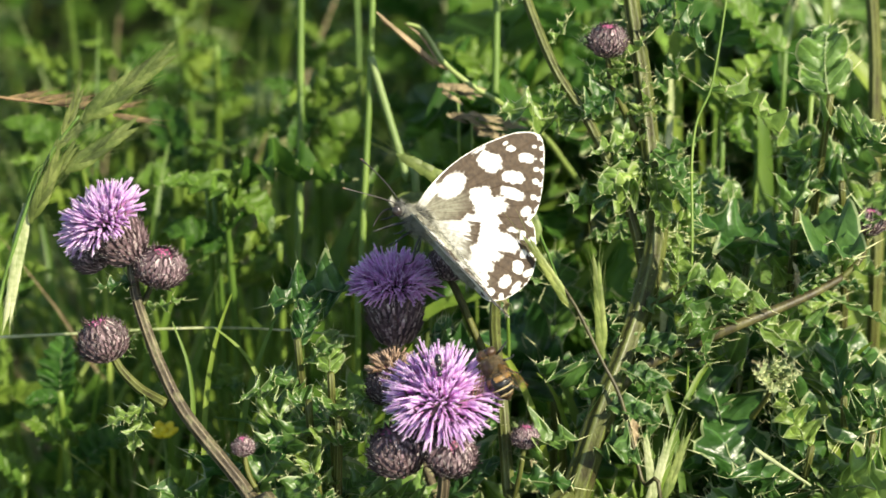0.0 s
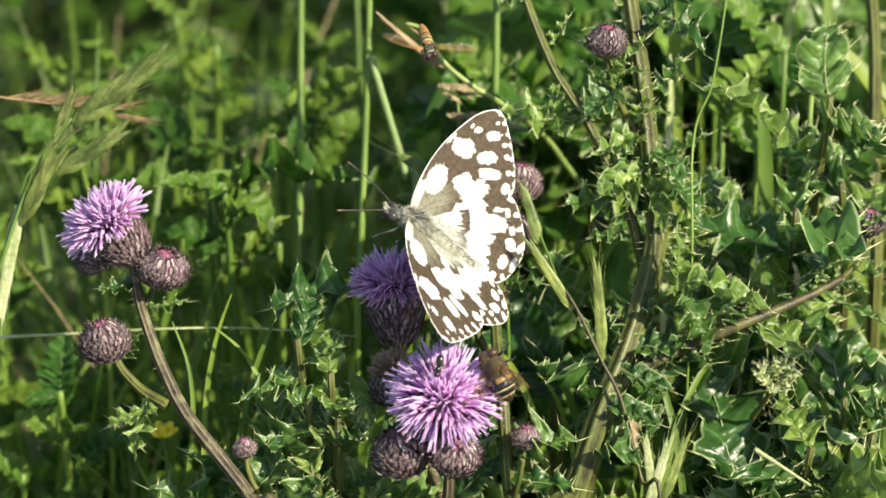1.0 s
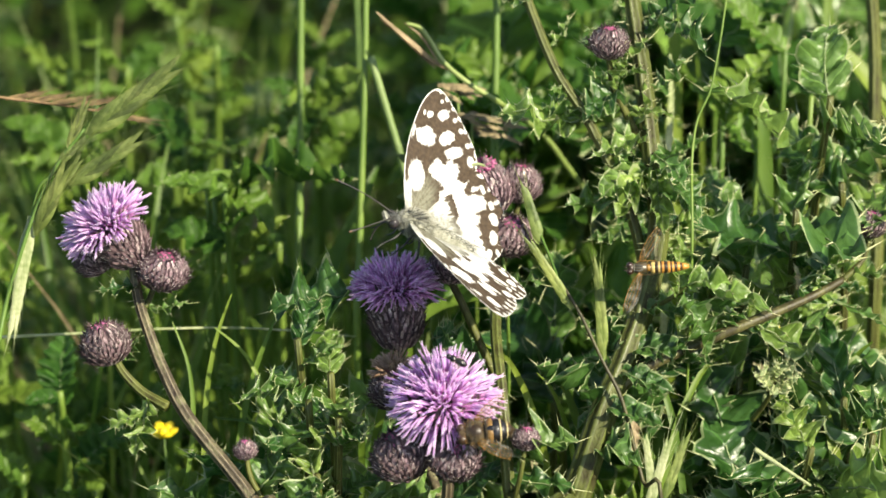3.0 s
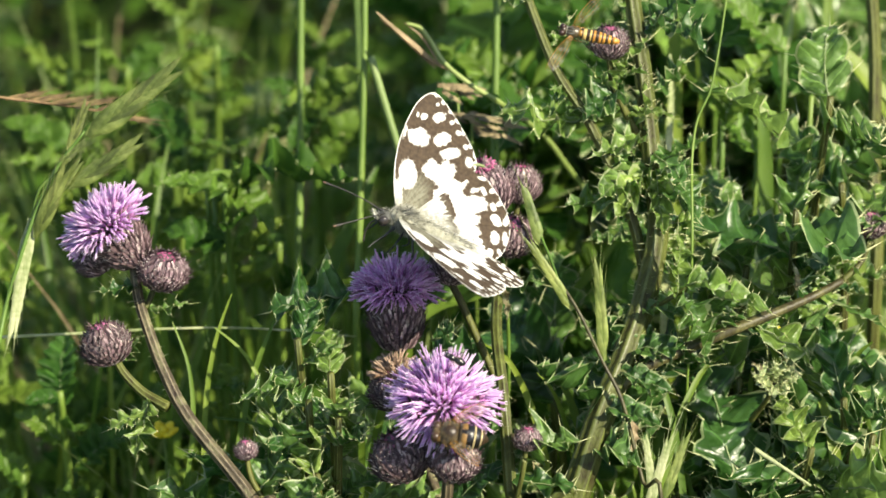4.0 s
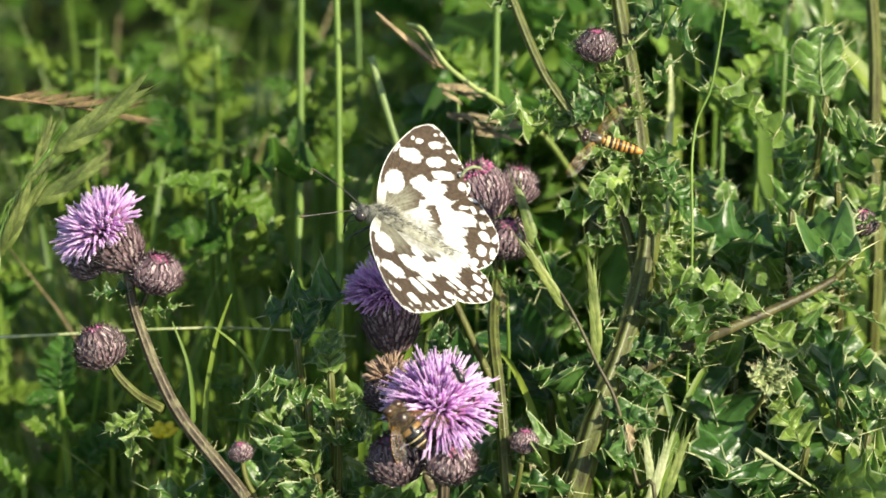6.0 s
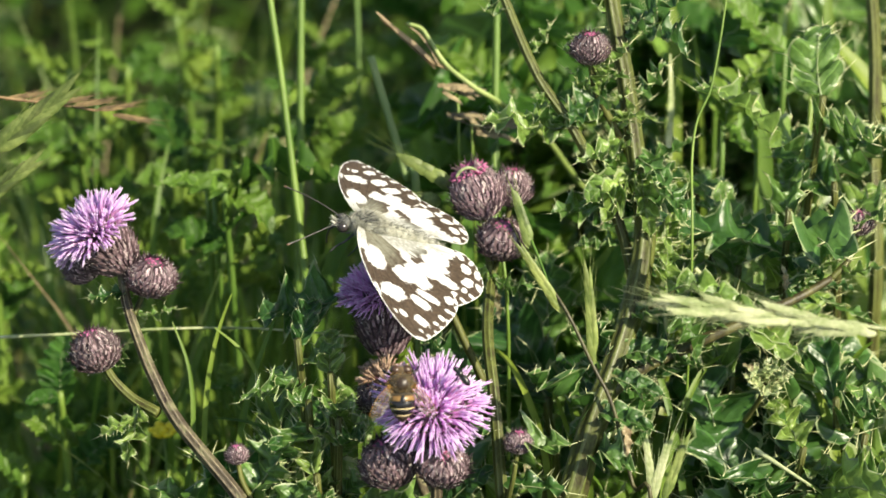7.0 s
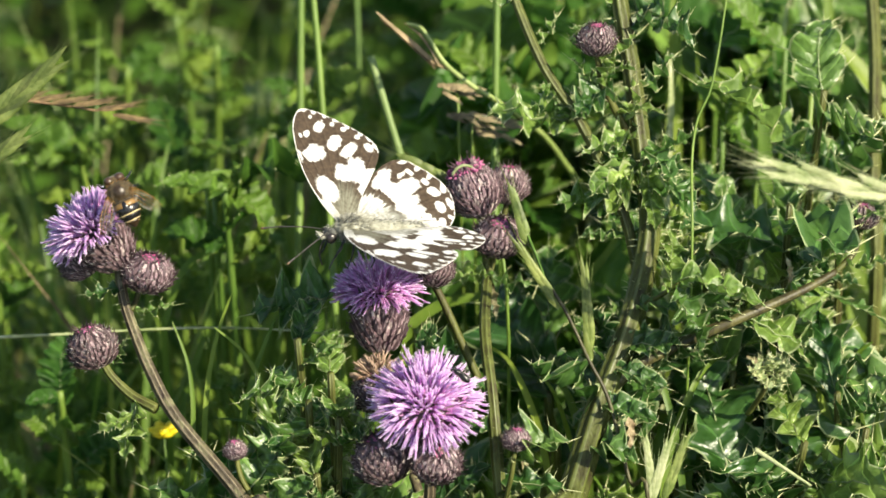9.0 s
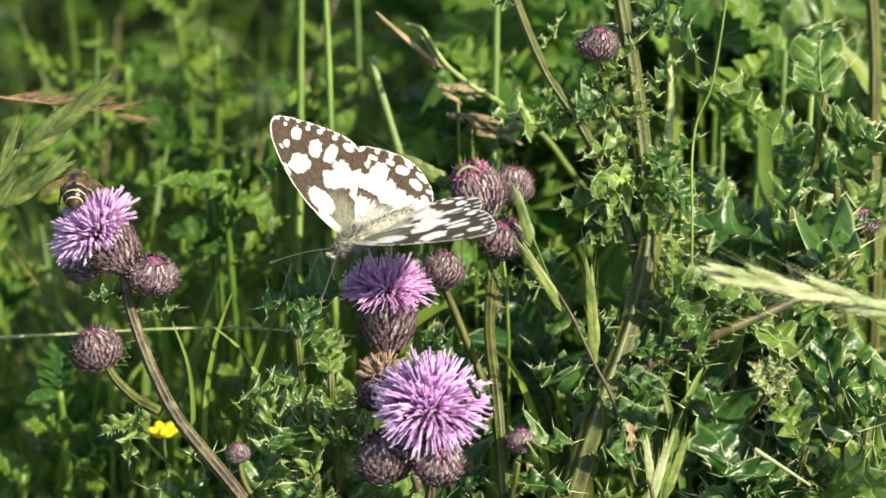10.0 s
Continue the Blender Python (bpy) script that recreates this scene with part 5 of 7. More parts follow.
def build_near_grass():
    """Brome leaning in from the side, close to the eye."""
    o = spot(-2, 110, -60)
    o = Vector((o.x, o.y, 0))
    t = thing("brome_grass", "brome grass with drooping green spikelets, blowing about", "grass", o, "brome grasses")

    def q(x, y, d=-12):
        return plan(x, y, d, o)

    r = random.Random(12)
    stem(t, [Vector((0, 0, -3)), q(-4, 84, -30), q(-1, 58), q(3, 42), q(8, 29), q(14, 20.5)], 0.5, 0.28, STALK, n=6, ridge=0.03)
    for x, y, v, L, w in ((14.6, 21.6, (0.79, 0.61, 0.1), 20, 2.0), (11.4, 30.6, (0.82, 0.55, 0.1), 15, 1.55), (9.6, 26.4, (0.7, 0.65, 0), 6, 1.1), (11.2, 24, (0.35, 0.94, 0), 9, 0.8), (5.4, 39.5, (0.42, 0.9, 0.2), 14, 1.15), (8, 33, (0.6, 0.8, 0.1), 9, 0.95)):
        g = Geo()
        spikelet(g, q(x, y), cam_dir(*v), cam_dir(0, 0, 1), L, w, r, 5.0, 0, 13, 0.24)
        part("spikelet", g, SPIKE_SHADED, t)
    g = Geo()
    spikelet(g, q(4.6, 36, -11), cam_dir(-0.15, -1, 0.05), cam_dir(0, 0, 1), 21, 1.5, r, 4.0, 0, 12)
    part("spikelet", g, PALE, t, "pale ripe hanging spikelet")
    stem(t, [q(8, 29), q(6, 31), q(4.7, 36, -11)], 0.22, 0.18, STALK, "spikelet_stalk")
    t2, o2 = grass_stalk([(-14, 22, 20), (-4, 17.4, 22), (4, 17.8, 24), (12, 18.8, 26), (17, 19.6, 26)], 0.32, 0.22, "dry brown grass stalk lying over", BROWN_STRAW)
    g = Geo()
    for x, y in ((1, 17.6), (5, 18), (9, 18.4), (13, 18.8), (17, 19.6), (20, 20.4)):
        spikelet(g, plan(x, y, 25, o2), cam_dir(0.95, -0.15 + 0.3 * (x % 2), 0), cam_dir(0, 0, 1), 8, 0.6, r, 3.0, 0, 7, 0.14)
    part("spikelet", g, BROWN_STRAW, t2)
    return t


near_grass = build_near_grass()


def build_waving_panicle():
    """Feathery grass that the wind blows in front of the tall thistle; built with its tip at the origin of its stalk."""
    foot = spot(210, 75, -40)
    o = Vector((foot.x, foot.y, 0))
    t = thing("feathery_grass", "pale feathery grass head blown in by the wind", "grass", o, "brome grasses")

    def q(x, y, d=-40):
        return plan(x, y, d, o)

    r = random.Random(15)
    stem(t, [Vector((0, 0, -3)), q(208, 66), q(186, 57), q(165, 53.5), q(150, 51), q(138, 48.8)], 0.5, 0.2, PALE, ridge=0.03)
    g = Geo()
    for i in range(24):
        f = i / 23
        x, y = 160 - 31 * f, 53 - 5.0 * f
        spikelet(g, q(x, y + r.uniform(-0.8, 0.8), -40 + r.uniform(-1.5, 1.5)), cam_dir(-1, 0.12 + r.uniform(-0.2, 0.26), r.uniform(-0.2, 0.2)), cam_dir(0, 0.2, 1), 8, 1.05, r, 7.0, 0, 6, 0.15)
    part("spikelet", g, PALE, t, "pale spikelets with long fine bristles")
    return t


panicle = build_waving_panicle()


def build_small_flowers():
    for x, y, d, r in ((136.9, 59.6, 16, 1.9), (29.0, 77.0, 46, 2.6)):
        o = spot(x, y, d)
        low = Vector((o.x, o.y, 0))
        t = thing("yellow_flower", "small yellow meadow flower among the leaves", "flower", low, "yellow flowers")
        top = (o - low) / S
        stem(t, [Vector((0, 0, -2)), top * 0.5 + Vector((2, 1, 0)), top], 0.25, 0.2, STALK)
        g = Geo()
        k = 6
        for i in range(k):
            a = 6.283 * i / k
            dd = Vector((math.cos(a), math.sin(a), 0.5))
            g.ball(top + dd * r * 0.6, (r * 0.62, r * 0.45, r * 0.2), 7, 5, 0, axes(dd, (0, 0, 1)))
        g.ball(top + Vector((0, 0, 0.3 * r)), (r * 0.4,) * 3, 8, 5)
        part("petals", g, YELLOW, t)


build_small_flowers()


# ---- butterfly ----
def outline(pts, n):
    """A closed rounded outline with n points."""
    pts = [Vector((*p, 0)) for p in pts]
    k = len(pts)
    out = []
    for i in range(n):
        u = i * k / n
        j, t = int(u), u - int(u)
        a, p, q, b = pts[(j - 1) % k], pts[j], pts[(j + 1) % k], pts[(j + 2) % k]
        out.append(0.5 * ((2 * p) + (q - a) * t + (2 * a - 5 * p + 4 * q - b) * t * t + (3 * p - a - 3 * q + b) * t ** 3))
    return out


FORE = ((1.2, -0.6), (2.3, 1.3), (3.0, 4.8), (3.2, 9.0), (2.9, 12.9), (2.1, 16.9), (0.9, 20.8), (-0.5, 24.2), (-2.2, 26.6), (-3.8, 27.8), (-5.2, 27.6), (-6.8, 26.4), (-8.7, 24.5), (-10.6, 22.3), (-12.2, 20.2), (-13.4, 18.1), (-13.9, 16.2), (-13.2, 13.6), (-9.6, 9.4), (-4.6, 4.4), (-1.2, 0.2))
HIND = ((0.8, -1.2), (-0.3, 3.0), (-2.8, 8.0), (-6.6, 12.6), (-10.4, 15.2), (-13.2, 15.3), (-15.6, 13.6), (-17.4, 11.8), (-18.7, 10.1), (-19.5, 8.2), (-19.8, 6.0), (-19.5, 3.8), (-19.0, 1.8), (-17.9, 0.0), (-16.4, -1.2), (-12.7, -1.4), (-8.0, -1.5), (-3.0, -1.6))
# white cells of each wing: middle, half length, half width, slant
SPOTS = ((0.3, 8.0, 3.3, 2.0, 92), (-1.2, 16.7, 2.5, 1.9, 148), (1.7, 16.4, 1.7, 0.35, 100), (-6.2, 18.3, 2.3, 1.25, 134), (-8.2, 16.1, 2.5, 1.1, 147), (-4.6, 11.2, 2.4, 1.7, 118),
         (-7.3, 11.0, 3.6, 1.8, 112), (-9.3, 8.6, 2.6, 2.0, 132), (-7.4, 7.0, 2.6, 1.6, 134), (-5.4, 22.9, 1.7, 0.95, 131), (-0.7, 21.5, 0.65, 0.42, 109), (-2.2, 21.7, 1.05, 0.65, 138), (-12.3, 15.9, 1.2, 0.85, 91))
SPOTLETS = ((-4.8, 25.5, 0.55, 0.35, 130), (-6.7, 24.2, 0.35, 0.25, 130), (-8.1, 22.9, 0.6, 0.45, 140), (-9.6, 21.2, 0.8, 0.6, 140), (-11.4, 18.9, 0.7, 0.55, 130), (-3.9, 27.5, 0.9, 0.45, 15), (-6.1, 26.6, 0.75, 0.45, 130),
            (-7.8, 25.3, 0.75, 0.45, 130), (-9.2, 23.8, 0.75, 0.45, 130), (-10.8, 21.8, 0.85, 0.5, 130), (-12.4, 19.6, 0.85, 0.5, 125), (-13.5, 17.9, 0.8, 0.5, 110), (-13.6, 15.9, 0.9, 0.45, 95))
HIND_SPOTS = ((-3.4, 4.1, 2.7, 1.7, 144), (-8.6, 7.6, 3.0, 2.1, 44), (-11.9, 8.9, 2.9, 1.6, 151), (-10.5, 4.8, 3.2, 1.7, 138), (-11.4, 2.4, 2.7, 1.5, 138), (-13.3, 1.6, 1.1, 0.7, 178), (-7.2, 10.6, 3.4, 1.3, 128),
              (-11.2, 11.6, 1.3, 0.5, 146), (-13.1, 12.3, 0.95, 0.65, 52), (-15.6, 10.1, 0.9, 0.65, 55), (-16.6, 7.6, 1.45, 1.05, 57), (-16.7, 3.8, 1.45, 1.0, 96), (-16.0, 0.2, 1.2, 0.85, 117))
HIND_SPOTLETS = ((-12.6, 14.9, 1.1, 0.4, 170), (-15.0, 13.3, 1.0, 0.5, 140), (-16.9, 11.4, 1.0, 0.5, 128), (-18.8, 8.6, 1.5, 0.65, 110), (-18.9, 4.6, 1.5, 0.65, 82), (-18.2, 1.3, 1.0, 0.55, 60), (-16.6, -0.9, 0.9, 0.4, 20))


def cells(x, y, spots, wobble):
    """How deep each place lies inside the nearest white cell: above nought inside, below outside."""
    val = np.full_like(x, -1.0)
    for cx, cy, a, b, an in spots:
        ca, sa = math.cos(radians(an)), math.sin(radians(an))
        u, v = np.abs((x - cx) * ca + (y - cy) * sa) / a, np.abs((y - cy) * ca - (x - cx) * sa) / b
        val = np.maximum(val, (1.0 - (u ** 2.5 + v ** 2.5) ** 0.4) * min(b, 1.0) + wobble * min(b, 1.0))
    return val


def wing_mesh(name, pts, fore, mirror):
    """A wing of two thin faces, its veins slightly raised, with the scale pattern as attributes."""
    n, rings = 240, 62
    edge = np.array([(e.x, e.y) for e in outline(pts, n)])
    c = np.array((-5.2, 14.5) if fore else (-10.0, 6.6))
    f = ((np.arange(rings + 1) / rings) ** 0.8)[:, None, None]
    p = c + (edge[None] - c) * f
    x, y, f = p[..., 0], p[..., 1], np.broadcast_to(f[..., 0], p.shape[:2])
    rad, ang = np.hypot(x - 0.5, y), np.arctan2(y + 0.5, 1.2 - x)
    wobble = 0.045 * np.sin(2.3 * x + 1.7 * np.sin(1.3 * y)) + 0.035 * np.sin(3.7 * y + 1.9 * np.sin(2.1 * x)) + 0.03 * np.sin(7.1 * x - 5.3 * y)
    streak = np.sin(46 * ang + 3 * np.sin(9 * ang)) * 0.5 + np.sin(83 * ang + 0.3 * rad) * 0.35
    u = np.arange(n) / n * len(pts)
    val = np.maximum(cells(x, y, SPOTS if fore else HIND_SPOTS, wobble), cells(x, y, SPOTLETS if fore else HIND_SPOTLETS, wobble * 0.4))
    if fore:
        costa = (u > 1.2) & (u < 9.4)
        val = np.where(costa[None], np.maximum(val, (f - 0.978 + 0.04 * np.clip(1 - rad / 10, 0, 1)) * 16), val)
        val = np.where((rad < 6.5) & (x > 0.6 + 0.12 * y), np.maximum(val, 0.25 + 0.25 * streak), val)
        grey = np.clip(1.45 - rad / 5.6, 0, 1) * (0.85 + 0.3 * streak) + np.clip(1.05 - np.hypot((x + 2.2 + 0.22 * (y - 5)) / 2.6, (y - 6.0) / 5.0), 0, 1) * (0.75 + 0.45 * streak)
    else:
        grey = np.clip(1.6 - rad / 6.0, 0, 1) * (0.85 + 0.3 * streak) + np.clip(1 - np.abs(y - 0.2) / 2.6, 0, 1) * np.clip((16 + x) / 4, 0, 1) * 0.9 + np.clip(1 - np.hypot((x + 6.5) / 4.0, (y - 2.4) / 2.2), 0, 1) * (0.8 + 0.4 * streak)
        val = np.where((y < 1.2) & (x > -15), np.maximum(val, 0.35 + 0.3 * streak), val)
        val = np.maximum(val, np.clip((8.0 - rad) * 0.3, -1, 0.4) + 0.35 * streak)
    tip = (u > 9.0) & (u < 16.8) if fore else (u > 4.6) & (u < 14.4)
    fringe = 0.5 + 0.5 * np.sin(2 * math.pi * u * 1.6)
    val = np.where(tip[None], np.maximum(val, (f - 0.972 - 0.018 * fringe[None]) * 16), val)
    vein = np.abs(((ang * (9.0 if fore else 7.0)) % 1) - 0.5)
    val = val - np.clip(0.06 - vein, 0, 1) * 3.0 * np.clip(rad / 10 - 0.4, 0, 1)
    z = 0.12 * np.clip(0.12 - vein, 0, 1) / 0.12 + 0.14 * np.sin(0.55 * y + 0.4 * x) * np.clip((1 - f) * 3, 0, 1) - 0.0016 * (y - 6) ** 2
    verts, che, dust = [], [], []
    for layer in range(2):
        lay = np.stack([x, -y if mirror else y, z + 0.05 - 0.1 * layer], -1).reshape(-1, 3)
        verts += (lay * S).tolist()
        che.append(np.maximum(val, -0.5) + 0.25 if layer else val)
        dust.append(np.clip(grey, 0, 1))
    faces = []
    for layer in range(2):
        k0 = layer * (rings + 1) * n
        for i in range(rings):
            for j in range(n):
                k = (j + 1) % n
                q = (k0 + i * n + j, k0 + i * n + k, k0 + (i + 1) * n + k, k0 + (i + 1) * n + j)
                faces.append(q if bool(layer) == mirror else q[::-1])
    me = bpy.data.meshes.new(name)
    me.from_pydata(verts, [], faces)
    me.materials.append(WING_UP if fore else HIND_UP)
    me.materials.append(WING_LOW)
    me.polygons.foreach_set("material_index", [0] * (rings * n) + [1] * (rings * n))
    me.polygons.foreach_set("use_smooth", [True] * len(me.polygons))
    for key, data in (("chequer", che), ("dust", dust)):
        at = me.attributes.new(key, "FLOAT", "POINT")
        at.data.foreach_set("value", np.concatenate(data).ravel().astype(np.float32))
    me.update()
    return me


def fur(g, c, r, n, ln, rnd, back=0.6, slot=0):
    for _ in range(n):
        d = Vector([rnd.gauss(0, 1) for _ in range(3)]).normalized()
        p = Vector(c) + Vector((d.x * r[0], d.y * r[1], d.z * r[2])) * 0.95
        e = (d + Vector((-back, 0, 0))).normalized()
        q = p + e * ln * rnd.uniform(0.6, 1.2)
        g.tube([p, q], [0.042, 0.012], 3, slot)


def build_butterfly():
    t = thing("butterfly", "marbled white butterfly, chequered dark brown and white, feeding", "butterfly")
    r = random.Random(9)
    g = Geo()
    g.ball((0.6, 0, 0.7), (3.4, 2.0, 2.0), 16, 12)
    fur(g, (0.6, 0, 0.7), (3.4, 2.1, 2.1), 1500, 1.3, r, 0.9)
    part("thorax", g, FUR, t, "grey furry thorax")
    g = Geo()
    g.ball((1.0, 0, 1.9), (2.1, 1.15, 1.0), 12, 8)
    fur(g, (1.0, 0, 1.9), (2.1, 1.15, 1.0), 260, 0.9, r)
    part("thorax_crest", g, FUR_DARK, t, "dark bluish-grey back")
    g = Geo()
    pts = [Vector((-2.0 - 1.15 * i, 0, 0.7 - 0.02 * i - 0.008 * i * i)) for i in range(12)]
    g.tube(pts, [1.2, 1.4, 1.36, 1.42, 1.36, 1.4, 1.3, 1.32, 1.15, 1.05, 0.8, 0.4], 14)
    for p in pts[:11]:
        fur(g, p, (0.6, 1.35, 1.35), 60, 1.0, r, 1.4)
    part("abdomen", g, FUR, t, "grey-white abdomen")
    g = Geo()
    for p in pts[:10]:
        fur(g, p + Vector((0, 0, 0.8)), (0.6, 0.7, 0.75), 30, 0.8, r, 1.4)
    part("abdomen_stripe", g, FUR_DARK, t, "dark hair along the back of the abdomen")
    g = Geo()
    g.ball((4.7, 0, -0.5), (1.35, 1.35, 1.3), 12, 9)
    fur(g, (4.7, 0, -0.5), (1.25, 1.2, 1.2), 150, 0.8, r, -0.4)
    head = part("head", g, FUR_DARK, t, "dark head with grey hair")
    g = Geo()
    fur(g, (5.0, 0, 0.2), (1.0, 0.9, 0.8), 45, 0.8, r, -0.5)
    part("head_hair", g, FUR, head, "pale tufts on the head")
    for s in (1, -1):
        g = Geo()
        g.ball((5.0, s * 1.15, -0.6), (0.95, 0.72, 1.0), 14, 10)
        part("eye", g, EYE_DARK, head, "glossy dark eye")
        g = Geo()
        line = smooth_line([(5.6, s * 0.5, 0.3), (8.6, s * 2.6, -0.2), (12, s * 4.8, -1.2), (15.2, s * 6.6, -2.4)], 6)
        g.tube(line, [0.11] * (len(line) - 4) + [0.14, 0.2, 0.24, 0.12], 6)
        part("antenna", g, VEIN, t, "thin dark antenna")
        g = Geo()
        g.tube(line[-3:], [0.17, 0.25, 0.14], 6)
        part("antenna_club", g, CLUB, t, "orange-tipped antenna club")
        g = Geo()
        g.tube([(5.6, s * 0.4, -0.9), (6.6, s * 0.6, -0.6), (7.4, s * 0.6, 0.0)], [0.28, 0.3, 0.08], 6)
        fur(g, (6.3, s * 0.5, -0.6), (0.8, 0.3, 0.3), 40, 0.6, r, -0.4)
        part("palp", g, FUR, t, "hairy palp")
    g = Geo()
    line = smooth_line([(5.6, 0, -1.2), (6.3, 0, -2.8), (6.0, 0, -4.8), (5.4, 0.3, -6.4)], 4)
    g.tube(line, [0.16] * len(line), 5)
    part("proboscis", g, VEIN, t, "thin dark proboscis")
    for s in (1, -1):
        for x, fx in ((2.0, 4.5), (0.2, 1.0), (-1.0, -3.6)):
            g = Geo()
            g.tube(smooth_line([(x, s * 0.8, -0.2), ((x + fx) / 2 + 0.4, s * 2.4, -2.2), (fx, s * 2.2, -4.6), (fx + 0.6, s * 2.6, -6.0)], 3), [0.3, 0.28, 0.24, 0.24, 0.2, 0.18, 0.16, 0.14, 0.12, 0.08], 5)
            part("leg", g, FUR_DARK, t, "thin dark leg")
    wings = {}
    for s, nm in ((1, "l"), (-1, "r")):
        wings["f" + nm] = part("forewing", wing_mesh("forewing", FORE, True, s < 0), None, t, "chequered forewing with dark tip")
        wings["h" + nm] = part("hindwing", wing_mesh("hindwing", HIND, False, s < 0), None, t, "white hindwing with spotted dark margin")
    return t, wings


butterfly, wings = build_butterfly()


# ---- flies ----
def fly_wing(s, L, w, spread, lift):
    g = Geo()
    d = Vector((-math.cos(spread), s * math.sin(spread), lift)).normalized()
    pts = [d * L * k for k in (0, 0.15, 0.35, 0.6, 0.85, 1)]
    ws = [w * k for k in (0.12, 0.45, 0.85, 1, 0.7, 0.05)]
    g.strip(pts, ws, (0, 0, 1), 0, 0.06)
    return g


def wing_veins(wing, s, L, w, spread, lift):
    """Fine dark veins on a fly's wing, the front edge the strongest."""
    d = Vector((-math.cos(spread), s * math.sin(spread), lift)).normalized()
    side = d.cross(Vector((0, 0, 1))).normalized()
    front = 1 if side.x > 0 else -1
    for off, reach, thick in ((0.95, 0.97, 0.1), (0.5, 0.95, 0.06), (0.05, 0.92, 0.06), (-0.5, 0.8, 0.05)):
        g = Geo()
        ks = [reach * i / 7 for i in range(8)]
        g.tube([d * L * k + side * front * off * w * math.sin(math.pi * min(1, 0.06 + 0.8 * k)) ** 0.7 + Vector((0, 0, 0.03)) for k in ks], [thick * (1 - 0.5 * k) for k in ks], 4)
        part("vein", g, AMBER, wing)


def build_drone_fly():
    t = thing("drone_fly", "brown drone fly with tawny and black banded abdomen", "fly")
    t.scale = (1.0,) * 3
    r = random.Random(19)
    g = Geo()
    g.ball((3.7, 0, -0.2), (0.9, 1.75, 1.25), 12, 9)
    head = part("head", g, BROWN_FUR, t)
    for s in (1, -1):
        g = Geo()
        g.ball((3.85, s * 0.95, 0.0), (0.85, 0.98, 1.12), 14, 10)
        part("eye", g, EYE_BROWN, head, "large brown eye")
    g = Geo()
    g.ball((1.5, 0, 0.1), (2.0, 2.2, 1.75), 16, 12)
    fur(g, (1.5, 0, 0.1), (2.0, 2.2, 1.75), 500, 0.55, r, 0.3)
    part("thorax", g, BROWN_FUR, t, "fuzzy dark brown thorax")
    g = Geo()
    fur(g, (1.5, 0, 0.1), (2.1, 2.3, 1.5), 330, 0.7, r, 0.3)
    part("thorax_hair", g, GOLD_FUR, t, "golden hair fringe")
    g = Geo()
    g.ball((1.5, 0, 0.78), (1.5, 1.5, 1.2), 14, 10)
    part("shield", g, DARK_BROWN, t, "glossy dark back of the thorax")
    prof = lambda x: 2.25 * max(0.03, math.sin(math.pi * min(1, (0.3 + 0.7 * x)))) ** 0.7
    for a, b, m, lab in ((0, 0.07, BROWN_FUR, "brown segment"), (0.07, 0.24, TAWNY, "tawny band"), (0.24, 0.47, BLACK, "black band"), (0.47, 0.51, CREAM, "cream band"), (0.51, 0.7, BLACK, "black band"), (0.7, 0.735, CREAM, "cream band"), (0.735, 1.0, DARK_BROWN, "dark tip")):
        g = Geo()
        xs = [a + (b - a) * k / 4 for k in range(5)]
        g.tube([(-0.1 - 5.0 * x, 0, -0.1 - 0.5 * x * x) for x in xs], [prof(x) * (1.0 if 0 < k < 4 else 0.985) for k, x in enumerate(xs)], 18)
        part("segment", g, m, t, lab)
    g = Geo()
    g.ball((-1.3, 0, 1.25), (1.3, 0.95, 0.95), 10, 7)
    part("saddle", g, BLACK, t, "black saddle mark")
    g = Geo()
    for k in range(9):
        fur(g, (-0.3 - 0.46 * k, 0, -0.1), (0.3, prof(k / 10), prof(k / 10) * 0.8), 40 if k < 4 else 20, 0.5, r, 0.8)
    part("abdomen_hair", g, GOLD_FUR, t, "golden hair fringe")
    for s in (1, -1):
        wing = part("wing", fly_wing(s, 6.8, 1.25, radians(32), 0.12), MEMBRANE, t, "clear veined wing", Matrix.Translation(Vector((1.2, s * 1.7, 1.1)) * S))
        wing_veins(wing, s, 6.8, 1.25, radians(32), 0.12)
        for x, fx in ((2.8, 4.0), (1.6, 1.4), (0.6, -1.6)):
            g = Geo()
            g.tube(smooth_line([(x, s * 1.0, -0.9), ((x + fx) / 2, s * 2.5, -0.7), (fx, s * 3.0, -2.2), (fx + 0.3, s * 3.3, -2.8)], 3), [0.28, 0.26, 0.25, 0.22, 0.2, 0.18, 0.15, 0.12, 0.1, 0.08], 5)
            part("leg", g, BLACK, t, "dark bent leg")
    return t


